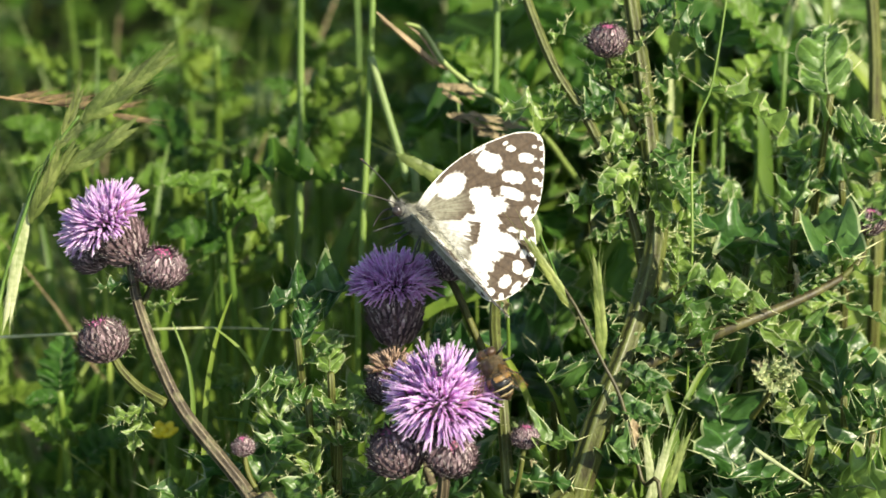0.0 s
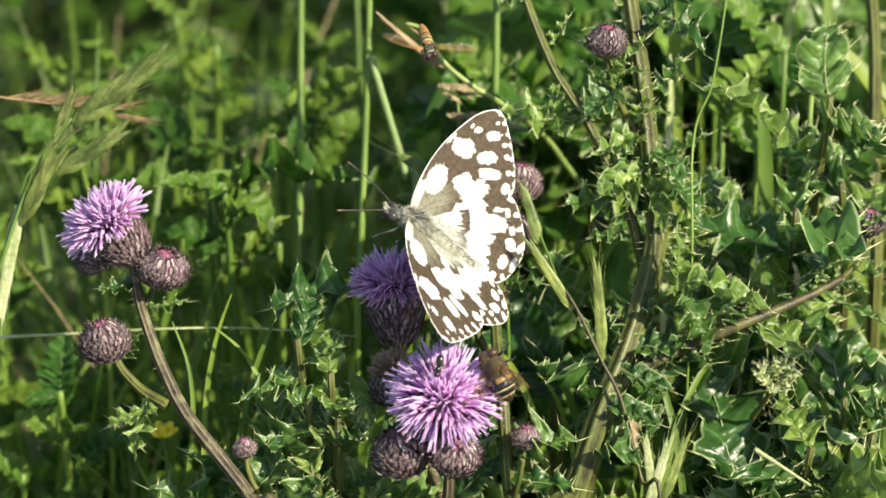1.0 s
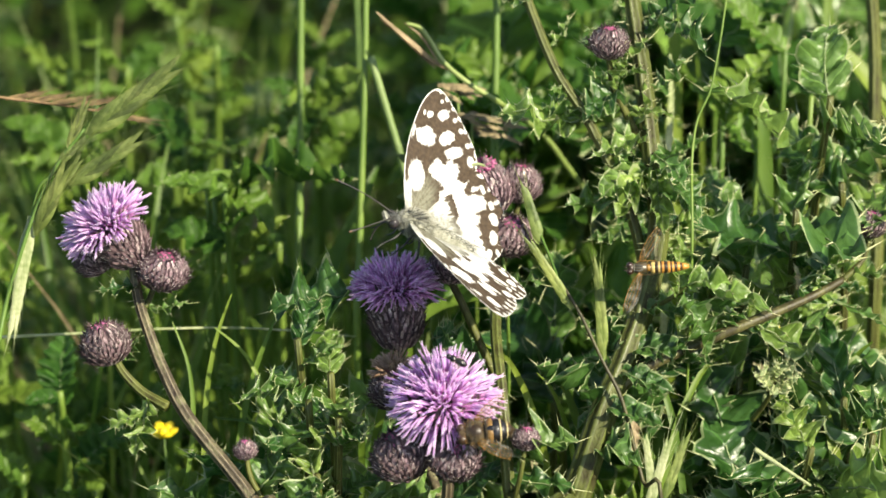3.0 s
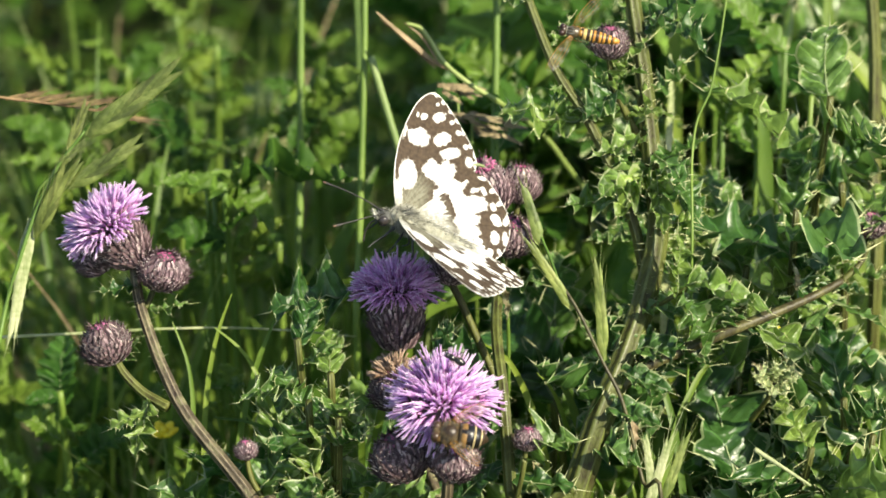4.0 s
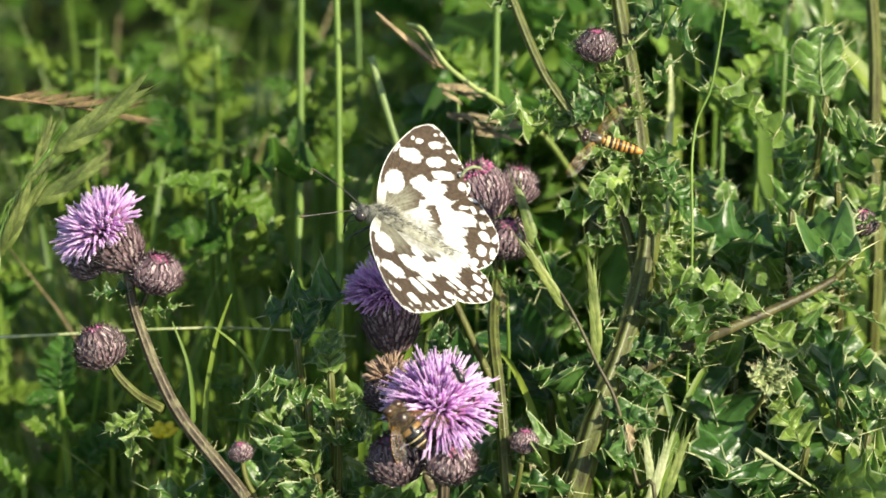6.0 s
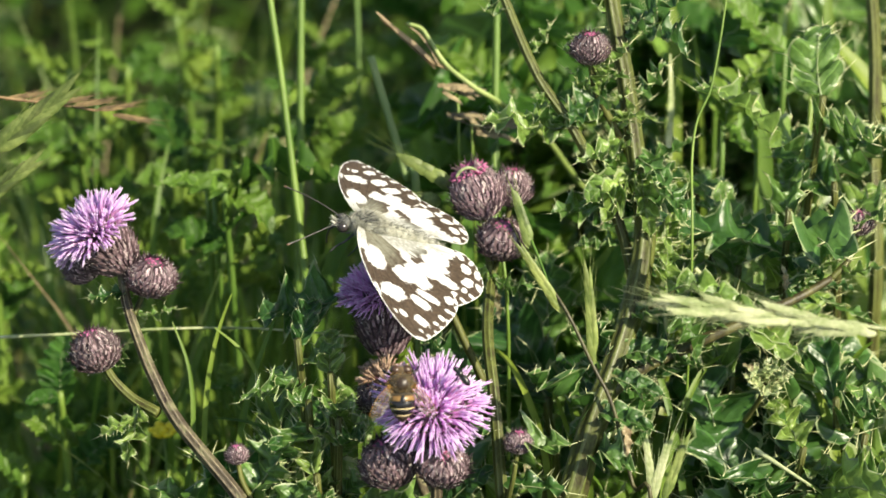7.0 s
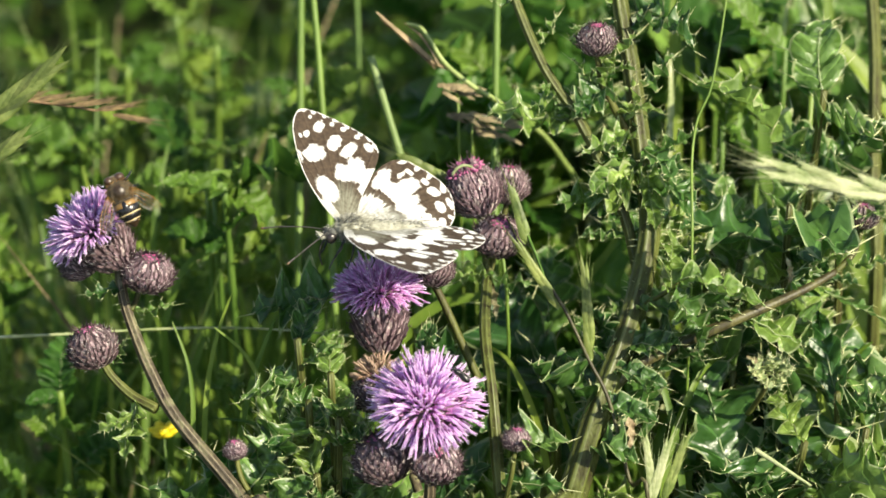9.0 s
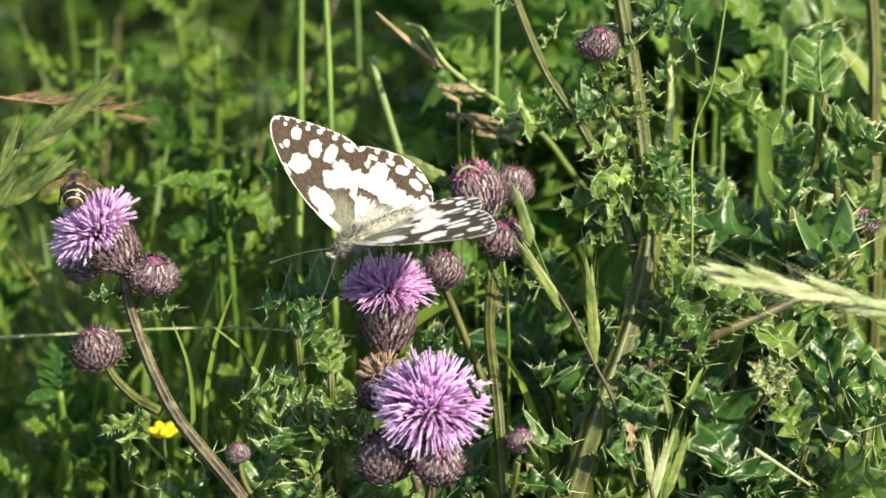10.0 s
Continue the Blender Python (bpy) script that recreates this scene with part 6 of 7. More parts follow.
def build_hover_fly():
    t = thing("hover_fly", "slim hoverfly with amber and black banded abdomen, hovering", "fly")
    t.scale = (1.1,) * 3
    g = Geo()
    g.ball((3.75, 0, 0.0), (0.6, 0.98, 0.85), 12, 9)
    head = part("head", g, DARK_BROWN, t)
    for s in (1, -1):
        g = Geo()
        g.ball((3.95, s * 0.5, 0.12), (0.55, 0.56, 0.78), 12, 9)
        part("eye", g, EYE_RED, head, "large reddish-dark eye")
        g = Geo()
        g.tube([(4.4, s * 0.2, 0.3), (4.8, s * 0.25, 0.35), (4.95, s * 0.3, 0.2)], [0.08, 0.1, 0.05], 5)
        part("antenna", g, DARK_BROWN, head)
    g = Geo()
    g.ball((2.2, 0, 0.1), (1.4, 0.95, 0.92), 14, 10)
    thorax = part("thorax", g, BRONZE, t, "shiny dark bronze thorax")
    g = Geo()
    g.tube([(3.22, 0, 0.05), (3.32, 0, 0.05)], [0.74, 0.68], 14)
    part("collar", g, FUR, thorax, "pale collar behind the head")
    for s in (1, -1, 0):
        g = Geo()
        g.tube([(3.2 - 0.3 * k, s * 0.45 * math.sin(0.8 + 0.4 * k), 0.3 + 0.74 * math.sin(0.55 + 0.4 * k)) for k in range(7)], [0.05] + [0.11] * 5 + [0.05], 5)
        part("stripe", g, FUR_DARK, thorax, "greyish stripe")
    g = Geo()
    g.ball((1.0, 0, 0.62), (0.42, 0.6, 0.35), 10, 7)
    part("shield", g, AMBER, thorax, "amber rear shield")
    cuts = (0, 0.06, 0.15, 0.23, 0.28, 0.32, 0.38, 0.46, 0.53, 0.57, 0.63, 0.7, 0.78, 0.82, 1.0)
    for k in range(14):
        a, b = cuts[k], cuts[k + 1]
        g = Geo()
        xs = [a + (b - a) * i / 3 for i in range(4)]
        g.tube([(1.0 - 6.4 * x, 0, -0.35 * x) for x in xs], [0.98 * max(0.04, math.sin(math.pi * (0.3 + 0.67 * x))) ** 0.5 for x in xs], 14)
        part("segment", g, DARK_BROWN if k % 2 == 0 else STRAW_BAND if k < 4 else ORANGE, t, "dark band" if k % 2 == 0 else "straw-yellow band" if k < 4 else "amber band")
    for s, spread, lift in ((1, radians(112), -0.15), (-1, radians(58), 0.4)):
        wing = part("wing", fly_wing(s, 7.0, 1.05, spread, lift), MEMBRANE, t, "clear outspread wing", Matrix.Translation(Vector((2.2, s * 0.8, 0.7)) * S))
        wing_veins(wing, s, 7.0, 1.05, spread, lift)
        for x in (3.0, 2.2, 1.4):
            g = Geo()
            g.tube([(x, s * 0.6, -0.8), (x - 0.6, s * 1.2, -1.6), (x - 1.8, s * 1.0, -2.0)], [0.09, 0.07, 0.04], 5)
            part("leg", g, AMBER, t, "thin tucked leg")
    return t


def build_beetle():
    t = thing("small_bee", "tiny glossy black insect crawling over florets", "insect")
    t.scale = (0.85,) * 3
    for nm, c, r_ in (("head", (1.9, 0, 0), (0.55, 0.6, 0.5)), ("thorax", (0.85, 0, 0.05), (0.8, 0.7, 0.65)), ("abdomen", (-0.9, 0, 0), (1.35, 0.8, 0.7))):
        g = Geo()
        g.ball(c, r_, 12, 8)
        part(nm, g, BLACK, t)
    for s in (1, -1):
        part("wing", fly_wing(s, 2.6, 0.5, radians(22), 0.08), MEMBRANE, t, "smoky wing", Matrix.Translation(Vector((0.8, s * 0.4, 0.5)) * S))
        g = Geo()
        g.tube([(2.3, s * 0.2, 0.1), (2.9, s * 0.7, 0.3), (3.5, s * 0.9, 0.1)], [0.09, 0.07, 0.05], 4)
        part("antenna", g, BLACK, t)
        for x in (1.2, 0.6, 0.1):
            g = Geo()
            g.tube([(x, s * 0.5, -0.3), (x - 0.2, s * 1.2, 0.0), (x - 0.5, s * 1.6, -0.9)], [0.1, 0.09, 0.04], 4)
            part("leg", g, BLACK, t)
    return t


drone_fly = build_drone_fly()
hover_fly = build_hover_fly()
beetle = build_beetle()

VIEW_BASE = Matrix.Translation(CENTRE) @ BASIS.to_4x4()


def held(x, y, z, rx, ry, rz):
    """The butterfly's pose, in units right, up and towards the eye from the centre."""
    return VIEW_BASE @ pose(x * S, y * S, z * S, rx, ry, rz)


def hinge(side, hind, lift, sweep):
    """A wing's pose on the body: its root, raised and swept."""
    root = Vector((-1.2, 1.2 * side, 0.8) if hind else (1.0, 1.3 * side, 1.2))
    return Matrix.Translation(root * S) @ pose(0, 0, 0, lift) @ pose(0, 0, 0, 0, 0, sweep)


def crawl(x, y, d, heading, roll=0, dip=0):
    """An insect at a place of the window, its head towards heading, its back to the eye."""
    return Matrix.Translation(spot(x, y, d)) @ BASIS.to_4x4() @ pose(0, 0, 0, 0, 0, heading) @ pose(0, 0, 0, roll, dip)


def sway(ob, x, y, rows, d=0.0):
    """A plant shifted right, down and turned about a place of the window."""
    p, rest = spot(x, y, d), ob.matrix_basis.copy()
    keys = []
    for t, dx, dy, turn in rows:
        move = Matrix.Translation(S * (dx * RIGHT - dy * UP))
        keys.append((t, move @ Matrix.Translation(p) @ Matrix.Rotation(radians(-turn), 4, BACK) @ Matrix.Translation(-p) @ rest))
    walk(ob, keys)


def motions():
    sway(side_thistle, 30, 68, [
        (0.0, 0.00, 0.00, 0.00), (0.5, 0.24, 0.02, 0.12), (1.0, 0.33, 0.24, 0.29), (1.5, 0.26, 0.27, 0.05), (2.0, 0.21, 0.47, -0.18), (2.5, 0.38, 0.51, 0.07), (4.0, 0.49, 0.60, 0.03), (4.5, 0.38, 0.68, 0.10), (5.0, 0.29, 0.63, -0.23), (5.5, 0.10, 0.76, -0.27), (7.0, -1.29, 1.60, -0.89), (7.5, -0.81, 1.05, -0.81), (8.0, -1.01, 1.25, -0.80), (8.5, -2.71, 1.42, -1.66), (9.0, -1.68, 0.90, -1.36), (9.5, -1.00, 1.49, -0.99), (10.0, -1.03, 1.38, -0.84)])
    sway(middle_thistle, 78, 70, [
        (0.0, 0.00, 0.00, 0.00), (0.5, 0.54, -0.24, -1.21), (1.0, 0.59, -0.04, -1.22), (1.5, 0.50, 0.18, -1.55), (2.0, 0.28, 0.43, -1.66), (2.5, 0.52, 0.52, -1.10), (4.0, 0.48, 0.85, -0.67), (4.5, 0.31, 0.81, -0.55), (5.0, 0.01, 0.83, -0.33), (5.5, 0.02, 0.92, -1.10), (7.0, -1.56, 1.76, -1.20), (7.5, -1.12, 1.27, -0.42), (8.0, -1.51, 1.20, -0.73), (8.5, -3.51, 1.50, -0.71), (9.0, -2.58, 1.16, -0.58), (9.5, -1.95, 1.49, 2.03), (10.0, -1.79, 1.32, 1.73)])
    sway(bud_thistle, 87, 60, [
        (0.0, 0.00, 0.00, 0.00), (0.5, 0.10, -0.01, 0.29), (1.0, 0.20, 0.09, 0.29), (1.5, 0.09, 0.14, 0.36), (2.0, 0.10, 0.22, -0.58), (2.5, 0.10, 0.19, 0.29), (4.0, 0.29, 0.36, -0.22), (4.5, 0.09, 0.34, 0.36), (5.0, -0.01, 0.35, 0.07), (5.5, -0.21, 0.56, -0.22), (7.0, -1.27, 0.91, -0.18), (7.5, -1.17, 0.58, 0.43), (8.0, -1.27, 0.61, -0.18), (8.5, -2.88, 0.68, -0.71), (9.0, -1.76, 0.47, -0.55), (9.5, -0.97, 0.91, -0.18), (10.0, -0.95, 0.72, -0.61)])
    sway(tall_thistle, 112, 60, [
        (0.0, 0.00, 0.00, 0.00), (0.5, -0.09, -0.10, -0.12), (1.0, 0.00, 0.15, -0.12), (1.5, 0.00, 0.15, -0.01), (2.0, -0.00, 0.30, 0.11), (2.5, 0.20, 0.35, -0.01), (4.0, 0.00, 0.36, 0.31), (4.5, -0.10, 0.46, 0.20), (5.0, -0.30, 0.45, 0.10), (5.5, -0.68, 0.53, -0.46), (7.0, -1.73, 1.24, -1.52), (7.5, -0.73, -0.81, -0.37), (8.0, -1.81, -0.97, -1.57), (8.5, -2.37, -0.20, -2.28), (9.0, -0.99, -0.29, -1.07), (9.5, -0.38, 0.53, -0.48), (10.0, -0.86, 0.62, -0.82)])
    sway(brome, 104.5, 53, [
        (0.0, 0.00, 0.00, 0.00), (0.5, 0.00, 0.00, 0.00), (1.0, 0.00, 0.10, 0.00), (1.5, 0.00, 0.10, 0.00), (2.0, -0.10, 0.30, 0.00), (2.5, 0.10, 0.10, 0.00), (4.0, 0.20, 0.30, 0.00), (4.5, 0.10, 0.30, 0.00), (5.0, -0.10, 0.30, 0.00), (5.5, -0.40, 0.30, 0.00), (7.0, -1.60, 0.90, 0.00), (7.5, -1.30, 0.40, 0.00), (8.0, -1.60, 0.30, 0.00), (8.5, -3.40, 0.60, 0.00), (9.0, -2.20, 0.10, 0.00), (9.5, -1.30, 0.60, 0.00), (10.0, -1.30, 0.60, 0.00)])
    for ob, x, y in shoots:
        if x > 25 and 80 < y < 330:
            sway(ob, 140, 60, [
        (0.0, 0.00, 0.00, 0.00), (0.5, 0.00, 0.00, 0.00), (1.0, 0.00, 0.20, 0.00), (1.5, 0.00, 0.20, 0.00), (2.0, 0.00, 0.20, 0.00), (2.5, 0.00, 0.20, 0.00), (4.0, 0.00, 0.30, 0.00), (4.5, 0.00, 0.30, 0.00), (5.0, -0.10, 0.30, 0.00), (5.5, -0.40, 0.30, 0.00), (7.0, -1.40, 0.20, 0.00), (7.5, -0.60, -0.30, 0.00), (8.0, -1.70, -0.90, 0.00), (8.5, -2.10, -0.60, 0.00), (9.0, -1.20, -0.80, 0.00), (9.5, -0.70, -0.10, 0.00), (10.0, -1.00, -0.30, 0.00)], 60)
    sway(swaying_stalk, 62.5, 90, [
        (0.0, 0.5, 0, 0), (1.0, 0.6, 0, -0.4), (2.5, 0.8, 0, -0.9), (4.0, 0.9, 0, -1.1), (4.5, 0.9, 0, -1.3), (5.0, 0.9, 0, -1.5), (5.5, -1, 0, -1.3), (5.7, -0.4, 0, -2.2), (6.8, -2.2, 0, -4.4),
        (7.0, -2.4, 0, -9.8), (7.2, -3.4, 0, -7.5), (7.5, -0.8, 0, -5.9), (8.0, -1.5, 0, -7.5), (8.2, 0.8, 0, -7), (8.5, -0.3, 0, -4.9), (8.8, 0.6, 0, -6), (9.0, 0.6, 0, -6.7), (9.2, 0.1, 0, -5.2), (9.5, -0.5, 0, -4.8), (10.0, -1, 0, -4.4)], 50)
    sway(near_grass, 0, 90, [
        (0.0, 0, 0, 0), (0.5, -0.8, 0, 0), (1.0, -1.6, 0.3, 0.3), (1.5, -0.6, 0, 0.2), (2.0, -1.0, 0.6, 0.2), (2.5, 0.6, 1.6, 0.2), (4.0, 0.6, 2.6, 0.3), (4.5, 0.4, 2.8, 0.3), (5.0, 0.4, 3.0, 0.3),
        (5.5, -2.0, 3.0, 0.3), (5.7, -4.0, 6.0, 0.3), (6.8, -8.0, 3.6, 0), (7.0, -15.0, 6.0, -1), (7.3, -16.0, 0, -2), (7.5, -10.5, -3.0, -1), (8.0, -12.0, -1.0, -1), (8.3, -22.0, 4.0, -3),
        (8.7, -24.0, 4.0, -3), (9.0, -16.0, 2.0, -2), (9.2, -20.0, 3.0, -2), (9.5, -10.0, 3.0, -1), (10.0, -9.6, 6.0, -1)], -22)
    sway(panicle, 156.8, 52, [
        (0.0, 60, -10, 0), (5.7, 60, -10, 0), (6.8, 24, -8, 0), (6.9, 13, -5.5, 1), (7.0, -4.6, 5.0, -2), (7.2, -0.6, -9, 4), (7.4, 36, -16, 3), (7.6, 40, -20, 3), (7.8, 28, -26, 4),
        (8.0, 6.8, -15, 3), (8.2, 5.4, -17, 4), (8.4, -4.6, -14, 5), (8.6, -4.2, -8, 1), (8.8, 6.8, -16, 3), (9.0, 10.8, -14, 4), (9.3, 13, -2, 0), (9.5, 6, 6.8, 0), (10.0, 2.5, 2, 2)], -40)
    walk(butterfly, [
        (0.0, held(-4.1, 3.9, 1.9, 63.9, -9.9, 133.7)), (0.5, held(-4.3, 4.2, 1.9, 63.2, -12.7, 140.7)),
        (1.0, held(-4.7, 3.9, 1.8, 53.2, -22.1, 143.6)), (1.5, held(-4.8, 4.2, 1.9, 50.4, -22.1, 144.9)),
        (2.0, held(-4.8, 3.5, 1.9, 54.4, -36.8, 149.4)), (2.5, held(-4.8, 3.2, 1.8, 62.6, -36.4, 159.8)),
        (2.7, held(-4.6, 3.4, 1.8, 56.1, -37.7, 154.6)), (3.8, held(-6.0, 4.4, 1.8, 60.2, -28.8, 159.7)),
        (4.0, held(-6.2, 4.3, 1.8, 60.6, -26.1, 157.3)), (4.5, held(-6.1, 4.4, 1.7, 56.6, -29, 157.5)),
        (5.0, held(-6.4, 4.9, 1.8, 54.8, -25.4, 155.4)), (5.5, held(-6.9, 5.6, 2.0, 54.8, -12.5, 148.9)),
        (5.7, held(-8.4, 4.9, 1.7, 51.4, -12.4, 149.3)), (6.8, held(-11.6, 4.0, 1.7, 48.9, -21.5, 164.3)),
        (7.0, held(-13.0, 3.8, 1.4, 41.5, -23.1, 165.7)), (7.2, held(-11.0, 4.2, 1.9, 44.5, -20.1, 168.1)),
        (7.5, held(-12.3, 4.3, 2.0, 51.5, -20.7, 170.1)), (8.0, held(-12.9, 4.1, 1.8, 52.1, -27.4, 170.1)),
        (8.2, held(-15.5, 3.5, 1.3, 50.6, -30.3, 169.1)), (8.5, held(-16.1, 3.4, 1.5, 43.5, -33.9, 173.7)),
        (8.8, held(-17.0, 3.3, 1.2, 50.2, -31, 176.9)), (9.0, held(-15.4, 3.1, 1.8, 60.7, -25.6, -177.9)),
        (9.2, held(-15.6, 2.9, 2.0, 51.6, -35.1, -174.2)), (9.3, held(-16.0, 1.8, 1.8, 56, -37.5, -168.6)),
        (9.5, held(-14.3, 1.4, 2.1, 62.1, -30.7, -160.6)), (9.7, held(-15.0, 1.6, 2.1, 51.8, -32.8, -158.1)),
        (10.0, held(-14.9, 1.7, 2.0, 40.6, -38.3, -152.4))])
    walk(wings["fl"], [
        (0.0, hinge(1, 0, 27.5, 2.5)), (0.5, hinge(1, 0, 11.1, 9.1)), (1.0, hinge(1, 0, 10.6, 6.7)), (1.5, hinge(1, 0, 19.8, 2.8)),
        (2.0, hinge(1, 0, 15.2, 2.7)), (2.5, hinge(1, 0, 17.7, 1)), (2.7, hinge(1, 0, 18.5, 1)), (3.8, hinge(1, 0, 18.7, 1.7)),
        (4.0, hinge(1, 0, 17, 1.7)), (4.5, hinge(1, 0, 15.1, 3.2)), (5.0, hinge(1, 0, 21, 3)), (5.5, hinge(1, 0, 23.3, 7.4)),
        (5.7, hinge(1, 0, 16.1, 2.9)), (6.8, hinge(1, 0, 20.9, 1.3)), (7.0, hinge(1, 0, 14.2, 3)), (7.2, hinge(1, 0, 29.4, 8.2)),
        (7.5, hinge(1, 0, 24.3, 6.8)), (8.0, hinge(1, 0, 14.3, 6.5)), (8.2, hinge(1, 0, -11.1, 7.6)), (8.5, hinge(1, 0, -11.6, 8.2)),
        (8.8, hinge(1, 0, -7.3, 9)), (9.0, hinge(1, 0, 14.3, -8.1)), (9.2, hinge(1, 0, 1.9, -3.9)), (9.3, hinge(1, 0, 9, -2.4)),
        (9.5, hinge(1, 0, 25.8, 10.8)), (9.7, hinge(1, 0, 32.3, 8.3)), (10.0, hinge(1, 0, 30.5, 4.8))])
    walk(wings["fr"], [
        (0.0, hinge(-1, 0, -42.8, -3.8)), (0.5, hinge(-1, 0, -33.9, -6.7)), (1.0, hinge(-1, 0, -26.2, -4)), (1.5, hinge(-1, 0, -20.4, -0.3)),
        (2.0, hinge(-1, 0, -15.7, -0.7)), (2.5, hinge(-1, 0, -33, 0.7)), (2.7, hinge(-1, 0, -22, 0.6)), (3.8, hinge(-1, 0, -29, -1.7)),
        (4.0, hinge(-1, 0, -25.6, 0.5)), (4.5, hinge(-1, 0, -13.1, -1.8)), (5.0, hinge(-1, 0, -13.7, -3)), (5.5, hinge(-1, 0, -23.9, -5.2)),
        (5.7, hinge(-1, 0, -2.7, -1.5)), (6.8, hinge(-1, 0, -2.7, -1.5)), (7.0, hinge(-1, 0, 26.6, -3.3)), (7.2, hinge(-1, 0, -8.1, -5.9)),
        (7.5, hinge(-1, 0, -8.2, -5.4)), (8.0, hinge(-1, 0, -7.9, -6)), (8.2, hinge(-1, 0, 11.8, -8.4)), (8.5, hinge(-1, 0, 30.7, -8.7)),
        (8.8, hinge(-1, 0, 16.7, -9.2)), (9.0, hinge(-1, 0, -20.8, 9.5)), (9.2, hinge(-1, 0, 14.2, 3.9)), (9.3, hinge(-1, 0, -12.3, 2.4)),
        (9.5, hinge(-1, 0, -61.2, -3.6)), (9.7, hinge(-1, 0, -42.3, -3.9)), (10.0, hinge(-1, 0, -17.5, -3.1))])
    walk(wings["hl"], [
        (0.0, hinge(1, 1, 27.5, 2)), (0.5, hinge(1, 1, 11.1, 3.9)), (1.0, hinge(1, 1, 10.6, 1.5)), (1.5, hinge(1, 1, 19.8, 1.9)),
        (2.0, hinge(1, 1, 15.2, 2.4)), (2.5, hinge(1, 1, 17.7, 1.2)), (2.7, hinge(1, 1, 18.5, 0.7)), (3.8, hinge(1, 1, 18.7, 2.5)),
        (4.0, hinge(1, 1, 17, 1.5)), (4.5, hinge(1, 1, 15.1, 2.2)), (5.0, hinge(1, 1, 21, 3)), (5.5, hinge(1, 1, 23.3, 3.4)),
        (5.7, hinge(1, 1, 16.1, 2.5)), (6.8, hinge(1, 1, 20.9, 0.7)), (7.0, hinge(1, 1, 14.2, -3.5)), (7.2, hinge(1, 1, 29.4, 1.9)),
        (7.5, hinge(1, 1, 24.3, 2)), (8.0, hinge(1, 1, 14.3, 2)), (8.2, hinge(1, 1, -11.1, -5.9)), (8.5, hinge(1, 1, -11.6, -5.2)),
        (8.8, hinge(1, 1, -7.3, -6.2)), (9.0, hinge(1, 1, 14.3, 1)), (9.2, hinge(1, 1, 1.9, 0)), (9.3, hinge(1, 1, 9, -0.8)),
        (9.5, hinge(1, 1, 25.8, 1.7)), (9.7, hinge(1, 1, 32.3, 0.8)), (10.0, hinge(1, 1, 30.5, 1.8))])
    walk(wings["hr"], [
        (0.0, hinge(-1, 1, -42.8, -2.3)), (0.5, hinge(-1, 1, -33.9, -6.3)), (1.0, hinge(-1, 1, -26.2, -2.7)), (1.5, hinge(-1, 1, -20.4, -3.4)),
        (2.0, hinge(-1, 1, -15.7, -4.2)), (2.5, hinge(-1, 1, -33, -2)), (2.7, hinge(-1, 1, -22, -1.1)), (3.8, hinge(-1, 1, -29, -4.4)),
        (4.0, hinge(-1, 1, -25.6, -2.6)), (4.5, hinge(-1, 1, -13.1, -3.7)), (5.0, hinge(-1, 1, -13.7, -5.1)), (5.5, hinge(-1, 1, -23.9, -5.9)),
        (5.7, hinge(-1, 1, -2.7, -4.3)), (6.8, hinge(-1, 1, -2.7, -1.2)), (7.0, hinge(-1, 1, 26.6, 2)), (7.2, hinge(-1, 1, -8.1, -3.2)),
        (7.5, hinge(-1, 1, -8.2, -3.5)), (8.0, hinge(-1, 1, -7.9, -3.5)), (8.2, hinge(-1, 1, 11.8, 3.4)), (8.5, hinge(-1, 1, 30.7, 3)),
        (8.8, hinge(-1, 1, 16.7, 3.6)), (9.0, hinge(-1, 1, -20.8, -1.7)), (9.2, hinge(-1, 1, 14.2, 0)), (9.3, hinge(-1, 1, -12.3, 1.4)),
        (9.5, hinge(-1, 1, -61.2, -2.9)), (9.7, hinge(-1, 1, -42.3, -1.4)), (10.0, hinge(-1, 1, -17.5, -3.1))])
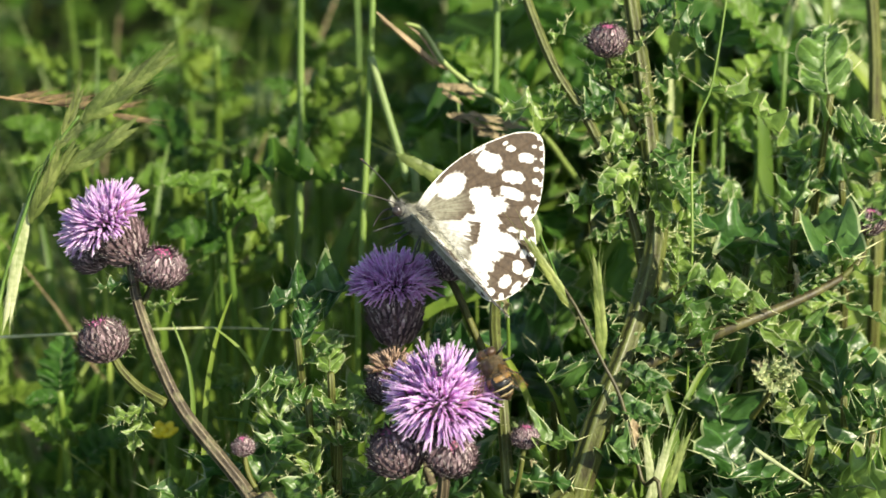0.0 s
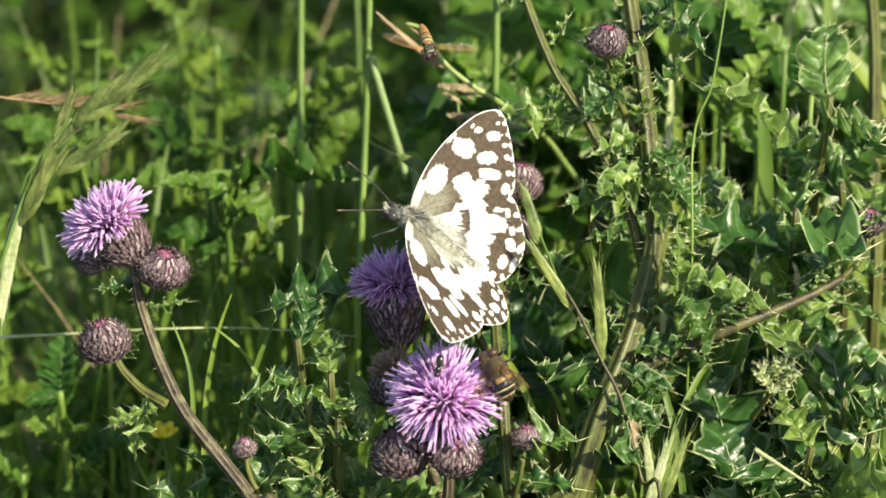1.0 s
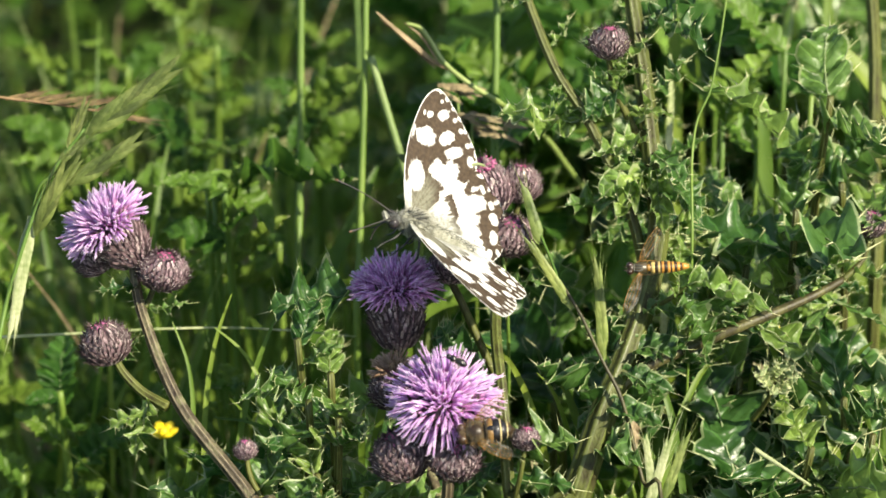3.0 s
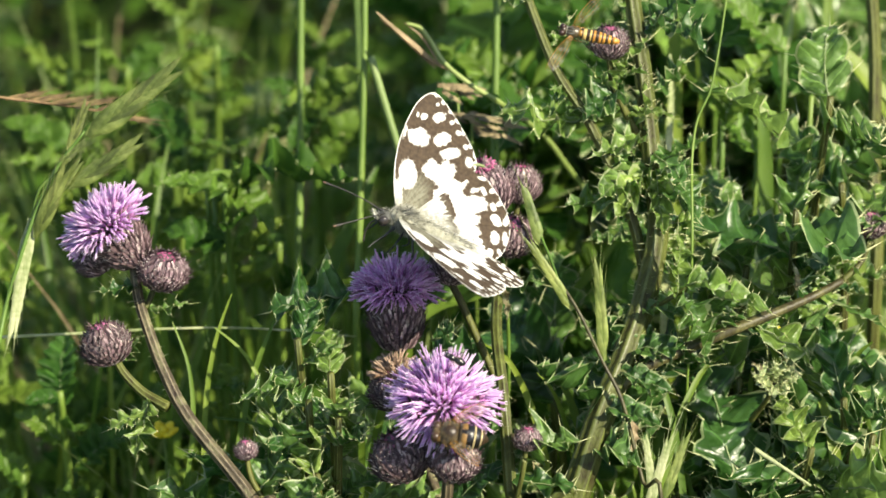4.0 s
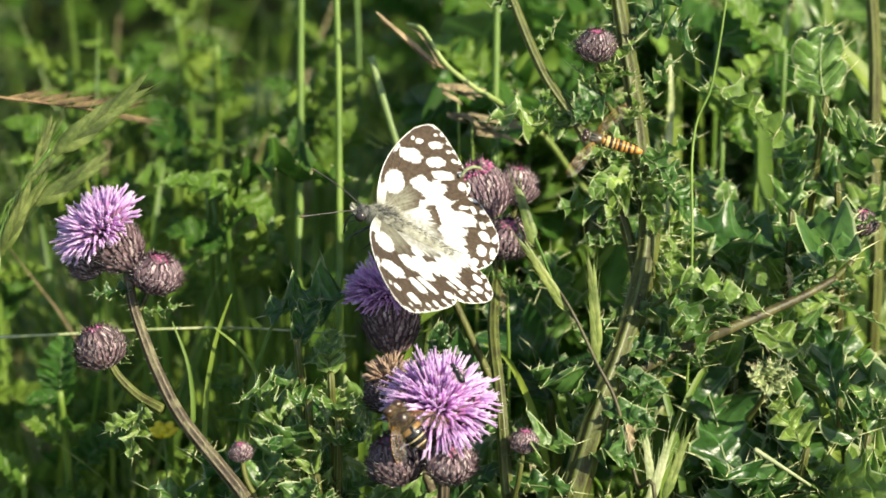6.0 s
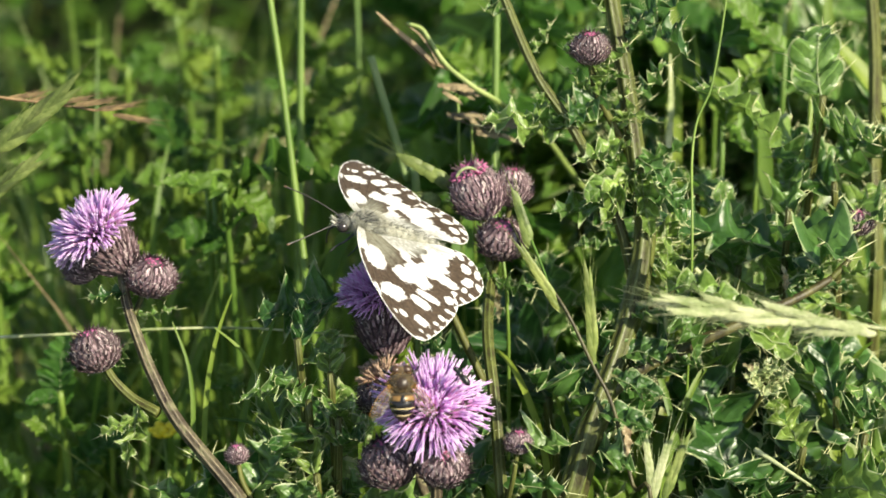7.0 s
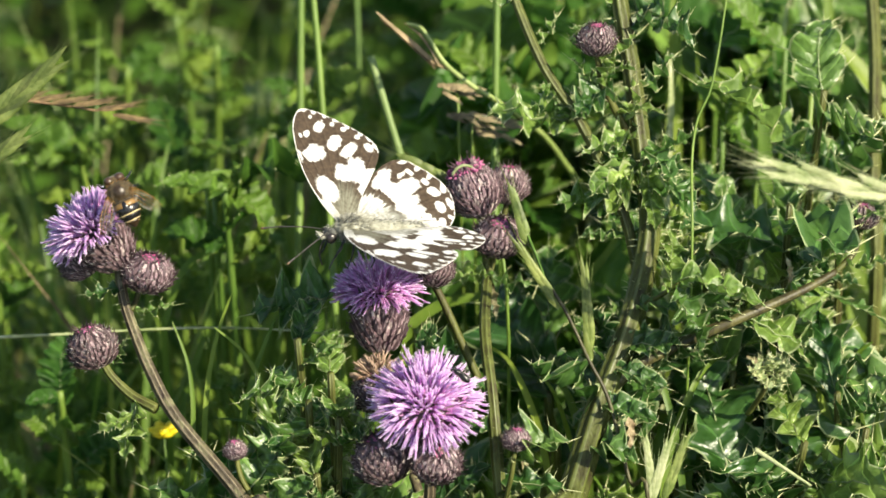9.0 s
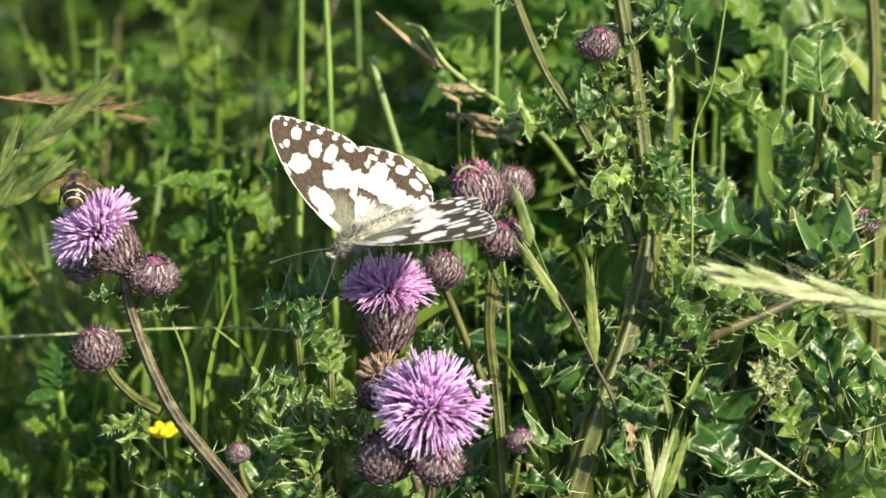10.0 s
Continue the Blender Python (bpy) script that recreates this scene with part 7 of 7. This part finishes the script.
    walk(drone_fly, [
        (0.0, crawl(87.7, 66.2, -17, 115, -30)), (0.6, crawl(88.1, 66.4, -17, 113, -30)), (1.2, crawl(88, 66.4, -17, 115, -30)), (1.5, crawl(88.2, 67.5, -18, 140, -15)), (1.7, crawl(88.4, 69.5, -18, 165, 0)),
        (1.9, crawl(88.5, 69.8, -18, 160, 0)), (2.2, crawl(88.8, 72.1, -18, 178)), (2.5, crawl(88.4, 72.6, -18, 173)), (2.7, crawl(87.2, 75.3, -19, 188, 10)), (3.2, crawl(85.2, 76.6, -22, 184, 20)), (3.8, crawl(83.1, 77, -23, 178, 25)),
        (4.0, crawl(81.2, 77, -23, 172, 25)), (4.3, crawl(77.4, 76, -23, 148, 20)), (4.5, crawl(76.5, 77, -23, 146, 20)), (5.0, crawl(74.3, 77, -22, 158, 20)), (5.7, crawl(72.5, 76.6, -20, 140, 15)), (6.2, crawl(71.8, 74, -20, 125, 10)),
        (6.8, crawl(71.5, 70.2, -21, 112, 10)), (7.0, crawl(71.1, 69.5, -21, 92, 5)), (7.4, crawl(72.9, 67.6, -22, 103)), (7.5, crawl(73.7, 67.2, -22, 82)), (7.8, crawl(74.2, 67.4, -22, 80)), (8.1, crawl(73.4, 66.2, -22, 85)),
        (8.4, crawl(70.8, 66.2, -22, 90)), (8.6, crawl(72.4, 66.2, -22, 95)), (8.7, crawl(71.6, 65.4, -22, 80)), (8.8, crawl(69.5, 65, -22, 60)), (8.9, crawl(52, 52.8, -18, 110)), (9.0, crawl(21.8, 35.4, -14, 115)),
        (9.1, crawl(13, 31.4, -8, 95, 0, 30)), (9.2, crawl(13.2, 32.4, -6, 88, 0, 45)), (9.3, crawl(13.2, 33, -6, 85, 0, 50)), (9.5, crawl(15.0, 32.4, -6, 80, 0, 52)), (9.7, crawl(13.6, 33, -6, 85, 0, 50)), (10.0, crawl(13.4, 33.3, -6, 92, 0, 50))])
    walk(hover_fly, [
        (0.0, crawl(79, -12, -10, 290, 0, -50)), (0.3, crawl(79, -4, -10, 288, 0, -50)), (0.4, crawl(79.4, 5.6, -10, 288, 0, -50)), (0.5, crawl(79.4, 6.8, -10, 287, 0, -50)), (0.6, crawl(79.2, 4.4, -10, 287, 0, -50)), (0.8, crawl(79.6, 4.8, -10, 287, 0, -50)),
        (1.0, crawl(75.6, 7.6, -10, 287, 0, -50)), (1.2, crawl(67.5, 10.4, -10, 285, 0, -50)), (1.6, crawl(75.5, 8.5, -10, 290, 0, -50)), (1.9, crawl(76.7, 8.5, -10, 287, 0, -50)), (2.1, crawl(76.7, 9.4, -10, 285, 0, -50)), (2.2, crawl(81.9, 11.3, -10, 285, 0, -50)),
        (2.3, crawl(86.5, 17.5, -10, 275, 0, -50)), (2.4, crawl(91.7, 22.9, 4, 245, 0, -38)), (2.5, crawl(94.6, 29.6, 10, 212, 0, -38)), (2.6, crawl(99.2, 37.3, 4, 215, 0, -38)), (2.7, crawl(110.5, 52, -6, 200)), (3.1, crawl(116, 44, -8, 180)),
        (3.5, crawl(113, 30, -8, 170)), (3.8, crawl(107, 20.8, -8, 168)), (3.9, crawl(107.1, 7.9, -2, 168)), (4.0, crawl(103.8, 6.2, -2, 168)), (4.1, crawl(105, 6.3, -2, 168)), (4.3, crawl(130.2, 21.2, -6, 163)),
        (4.5, crawl(126.6, 19.0, -6, 165, -20)), (4.8, crawl(125.2, 19.2, -6, 164, -20)), (5.1, crawl(125.6, 18.4, -6, 164, -20)), (5.4, crawl(125.4, 19.3, -6, 160, -20)), (5.5, crawl(124.4, 23, -6, 164, -20)), (5.6, crawl(120.9, 23.6, -6, 164)),
        (5.7, crawl(118.1, 26.2, -6, 166)), (6.1, crawl(104, 22, -12, 160)), (6.6, crawl(92, -20, -20, 120)), (10.0, crawl(92, -40, -20, 120))])
    walk(beetle, [
        (0.0, crawl(77.6, 64.6, -22, 275)), (0.6, crawl(77.9, 63.8, -22, 275)), (1.2, crawl(77.6, 65, -22, 240)), (1.7, crawl(78.6, 64.3, -22, 200)), (1.9, crawl(79.6, 63.9, -21, 190)), (2.2, crawl(81.1, 64, -21, 160)),
        (2.5, crawl(80.9, 64, -21, 155)), (3.8, crawl(80.9, 63.6, -21, 150)), (4.3, crawl(80.1, 63.9, -21, 160)), (5.0, crawl(82.2, 64.9, -21, 140)), (5.7, crawl(80.9, 66.2, -21, 120)), (6.8, crawl(81.8, 66.2, -21, 130)),
        (7.0, crawl(81.8, 66.7, -21, 130)), (7.4, crawl(83.2, 65.8, -21, 140)), (8.0, crawl(82.4, 66, -21, 140)), (8.5, crawl(80.4, 66.2, -21, 140)), (9.0, crawl(81.6, 66.4, -21, 140)), (10.0, crawl(83.9, 69, -20, 120))])


motions()
